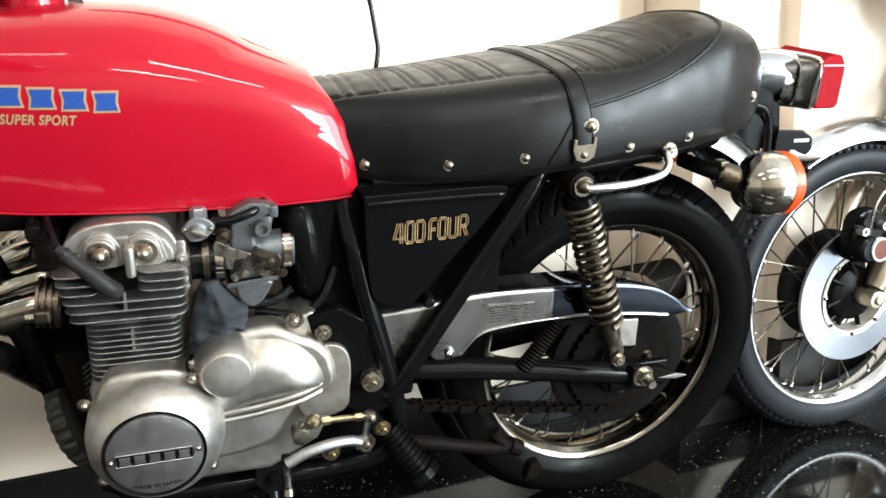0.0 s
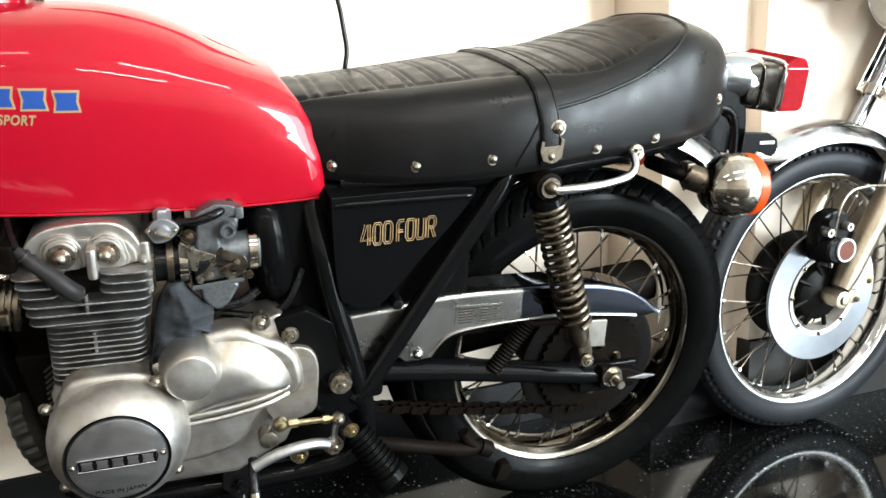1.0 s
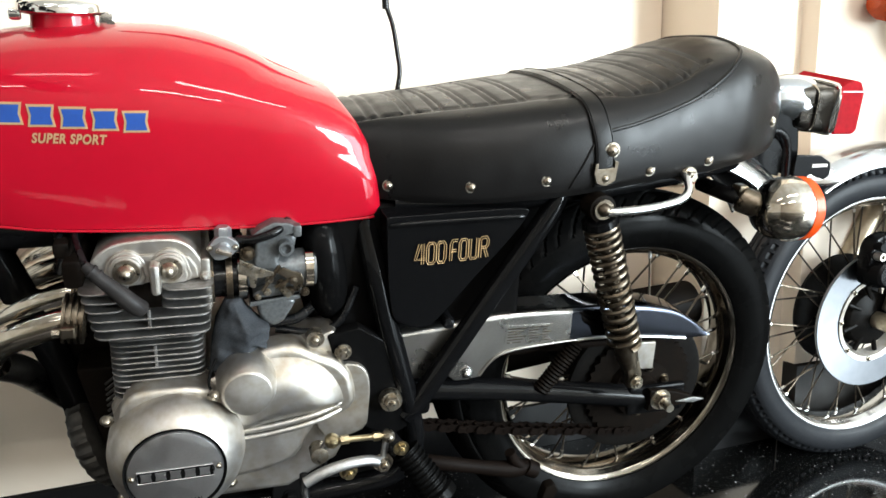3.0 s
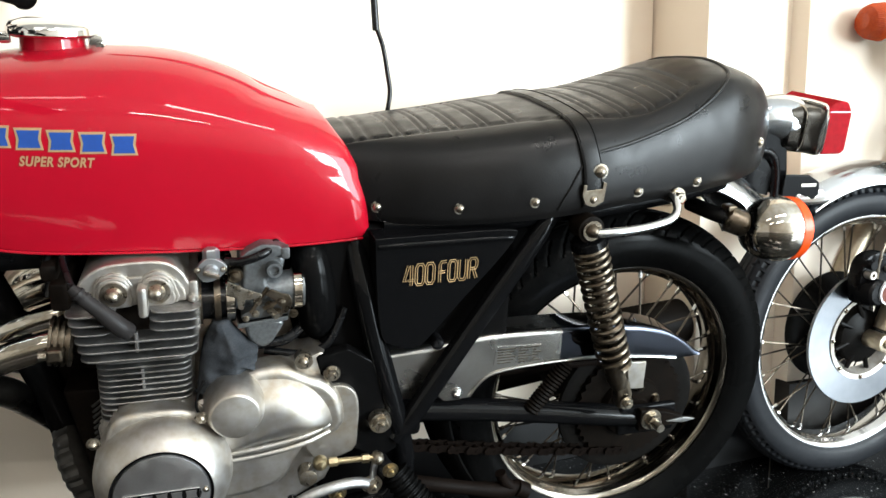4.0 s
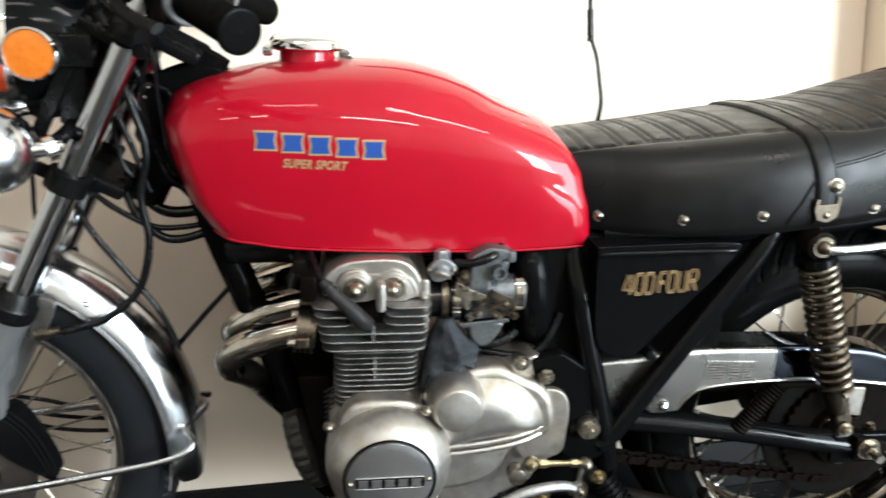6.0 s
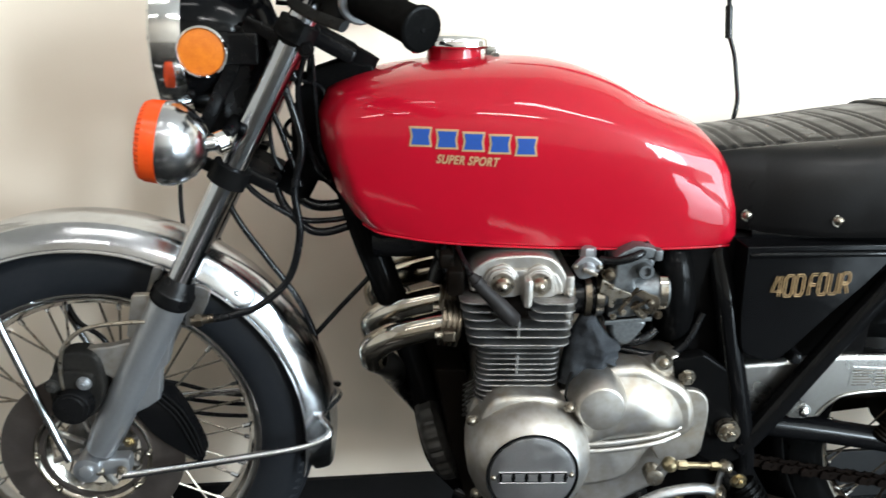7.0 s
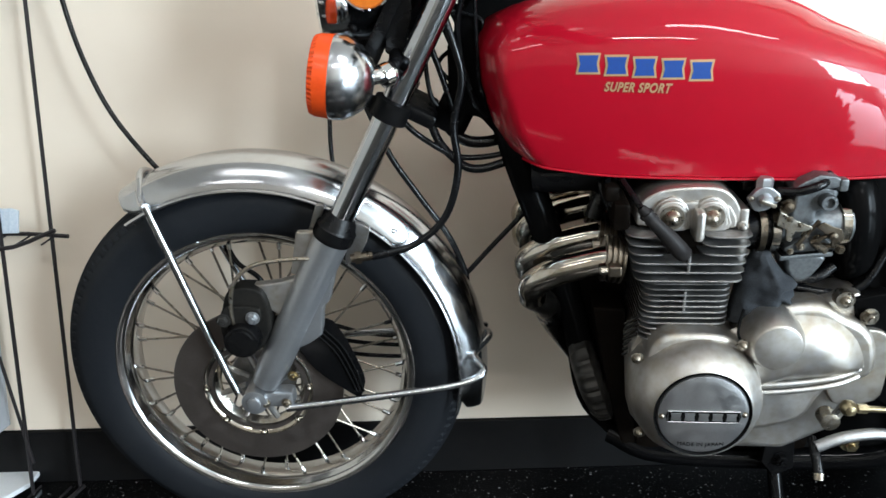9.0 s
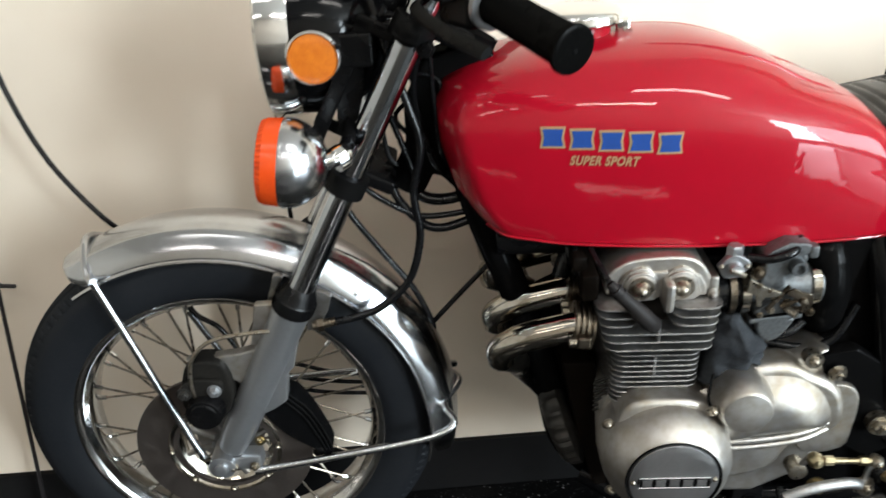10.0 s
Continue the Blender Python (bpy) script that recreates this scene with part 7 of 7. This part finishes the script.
part("frame_tube", tube([(0.40, 0, 0.80), (0.45, -0.05, 0.62), (0.50, -0.08, 0.30), (0.58, -0.1, 0.20), (0.90, -0.1, 0.21), (0.98, -0.1, 0.32), (1.37, -0.12, 0.318)], 0.018, 12, 5), MATTE, bike2, "black frame tube")
part("side_cover", box(0.90, 1.12, -0.14, 0.14, 0.46, 0.68, 0.03, 3), BLACK, bike2, "black side cover")
part("exhaust", tube([(0.56, -0.12, 0.52), (0.47, -0.14, 0.44), (0.47, -0.14, 0.28), (0.60, -0.15, 0.22), (1.0, -0.17, 0.25), (1.6, -0.19, 0.32)], 0.035, 18, 6), OLDCHROME, bike2, "chrome exhaust")

# ---------------------------------------------------------------- loose cables behind the machines
def cable(name, pts, r, label, mat=None):
    return tagged(part(name, tube(pts, r, 10, 8), mat or CABLE), label, "cable")


cable("hanging_cable", [(-0.415, 0.02, 1.6), (-0.408, 0.0, 1.2), (-0.404, -0.02, 0.96), (-0.402, -0.02, 0.924), (-0.391, -0.02, 0.889), (-0.384, -0.02, 0.845), (-0.381, -0.02, 0.818), (-0.386, -0.02, 0.786), (-0.40, -0.01, 0.70)], 0.0038, "thin black cable hanging in front of the wall")
tagged(part("cable_joint", tube([(-0.4045, -0.02, 0.965), (-0.402, -0.02, 0.915)], 0.006, 10, 0), CABLE, None), "black cable joint on the hanging cable", "connector")
cable("hanging_cable", [(-1.74, 0.0, 1.05), (-1.710, 0.0, 0.878), (-1.683, 0.0, 0.779), (-1.643, 0.0, 0.692), (-1.582, 0.0, 0.612), (-1.54, 0.02, 0.56)], 0.0042, "black cable slung behind the front mudguard")
cable("hanging_cable", [(-1.282, 0.0, 0.80), (-1.278, 0.0, 0.692), (-1.278, 0.0, 0.647), (-1.275, 0.0, 0.601), (-1.27, 0.0, 0.54)], 0.0036, "thin black cable hanging behind the fork")
for k, pts in enumerate(([(-1.34, 0.04, 0.33), (-1.295, 0.04, 0.322), (-1.235, 0.04, 0.307), (-1.150, 0.04, 0.301), (-1.10, 0.05, 0.30)],
                         [(-1.34, 0.04, 0.31), (-1.286, 0.04, 0.296), (-1.22, 0.04, 0.288), (-1.150, 0.04, 0.287), (-1.10, 0.05, 0.29)],
                         [(-1.34, 0.04, 0.29), (-1.277, 0.04, 0.272), (-1.21, 0.04, 0.266), (-1.145, 0.04, 0.268), (-1.09, 0.05, 0.28)])):
    cable("cable", pts, 0.0036, "black cable running behind the front wheel")

# ---------------------------------------------------------------- wire leaflet rack
rack = tagged(new("leaflet_rack"), "black wire leaflet rack with pale leaflets", "rack")
rack.matrix_basis = Matrix.Translation((-1.87, 0.0, GROUND))
up = [(0.078, 0.03), (0.004, 0.0), (-0.10, 0.0), (-0.16, 0.03)]
for x, y in up:
    part("upright", bar((x, y, 0.012), (x, y, 1.30), 0.0035, 8), WIRE, rack)
for z in (0.49, 0.92, 1.25):
    part("shelf_wire", tube([(-0.165, -0.005, z + 0.008), (0.0, -0.008, z - 0.012), (0.106, -0.004, z + 0.021)], 0.0038, 8, 4), WIRE, rack)
    part("shelf_wire", tube([(-0.165, 0.034, z), (0.0, 0.036, z + 0.008), (0.106, 0.034, z + 0.004)], 0.0038, 8, 4), WIRE, rack)
    for k in range(6):
        x = -0.15 + k * 0.046
        part("cross_wire", bar((x, -0.006, z - 0.004), (x, 0.035, z + 0.004), 0.0018, 6), WIRE, rack)
part("brace", bar((-0.028, 0.0, 0.28), (0.012, 0.0, 0.075), 0.003, 8), WIRE, rack)
part("foot_wire", tube([(0.082, 0.035, 0.012), (0.078, -0.02, 0.010), (0.06, -0.08, 0.006), (-0.14, -0.08, 0.006), (-0.16, 0.03, 0.012)], 0.004, 8, 4), WIRE, rack)
for k in range(4):
    part("foot_wire", bar((-0.12 + k * 0.06, -0.08, 0.008), (-0.12 + k * 0.06, 0.03, 0.012), 0.0025, 6), WIRE, rack)


def leaflet(x, y, z, w, h, lean, turn):
    o = prism([(-w / 2, 0), (w / 2, 0), (w / 2, h), (w / 2 - 0.012, h + 0.004), (-w / 2, h)], -0.0012, 0.0012, 0)
    ob = tagged(part("leaflet", o, PAPER), "pale blue printed leaflet standing in the rack", "leaflet", "leaflets in the rack")
    ob.matrix_basis = pose(x, y, z, lean, 0, turn)


for k in range(5):
    leaflet(-1.955 + 0.010 * k, 0.022 - 0.003 * k, 0.490, 0.10 + 0.01 * k, 0.036 + 0.004 * (k % 3), -6 - 2 * k, 4 * k - 8)
board = tagged(part("board", prism([(-2.12, 0.06), (-2.00, 0.072), (-1.895, 0.072), (-1.885, 0.02), (-1.90, -0.04), (-2.12, -0.06)], GROUND + 0.014, GROUND + 0.024, 0.002, axis="z"), WHITE), "white board lying at the foot of the rack", "board")
sheet = tagged(part("display_sheet", prism([(-2.25, 0.09), (-1.955, 0.095), (-1.93, 0.115), (-1.93, 0.40), (-2.25, 0.42)], 0.045, 0.052, 0.001), SHEET), "grey-white sheet leaning on the wall behind the rack", "sheet")
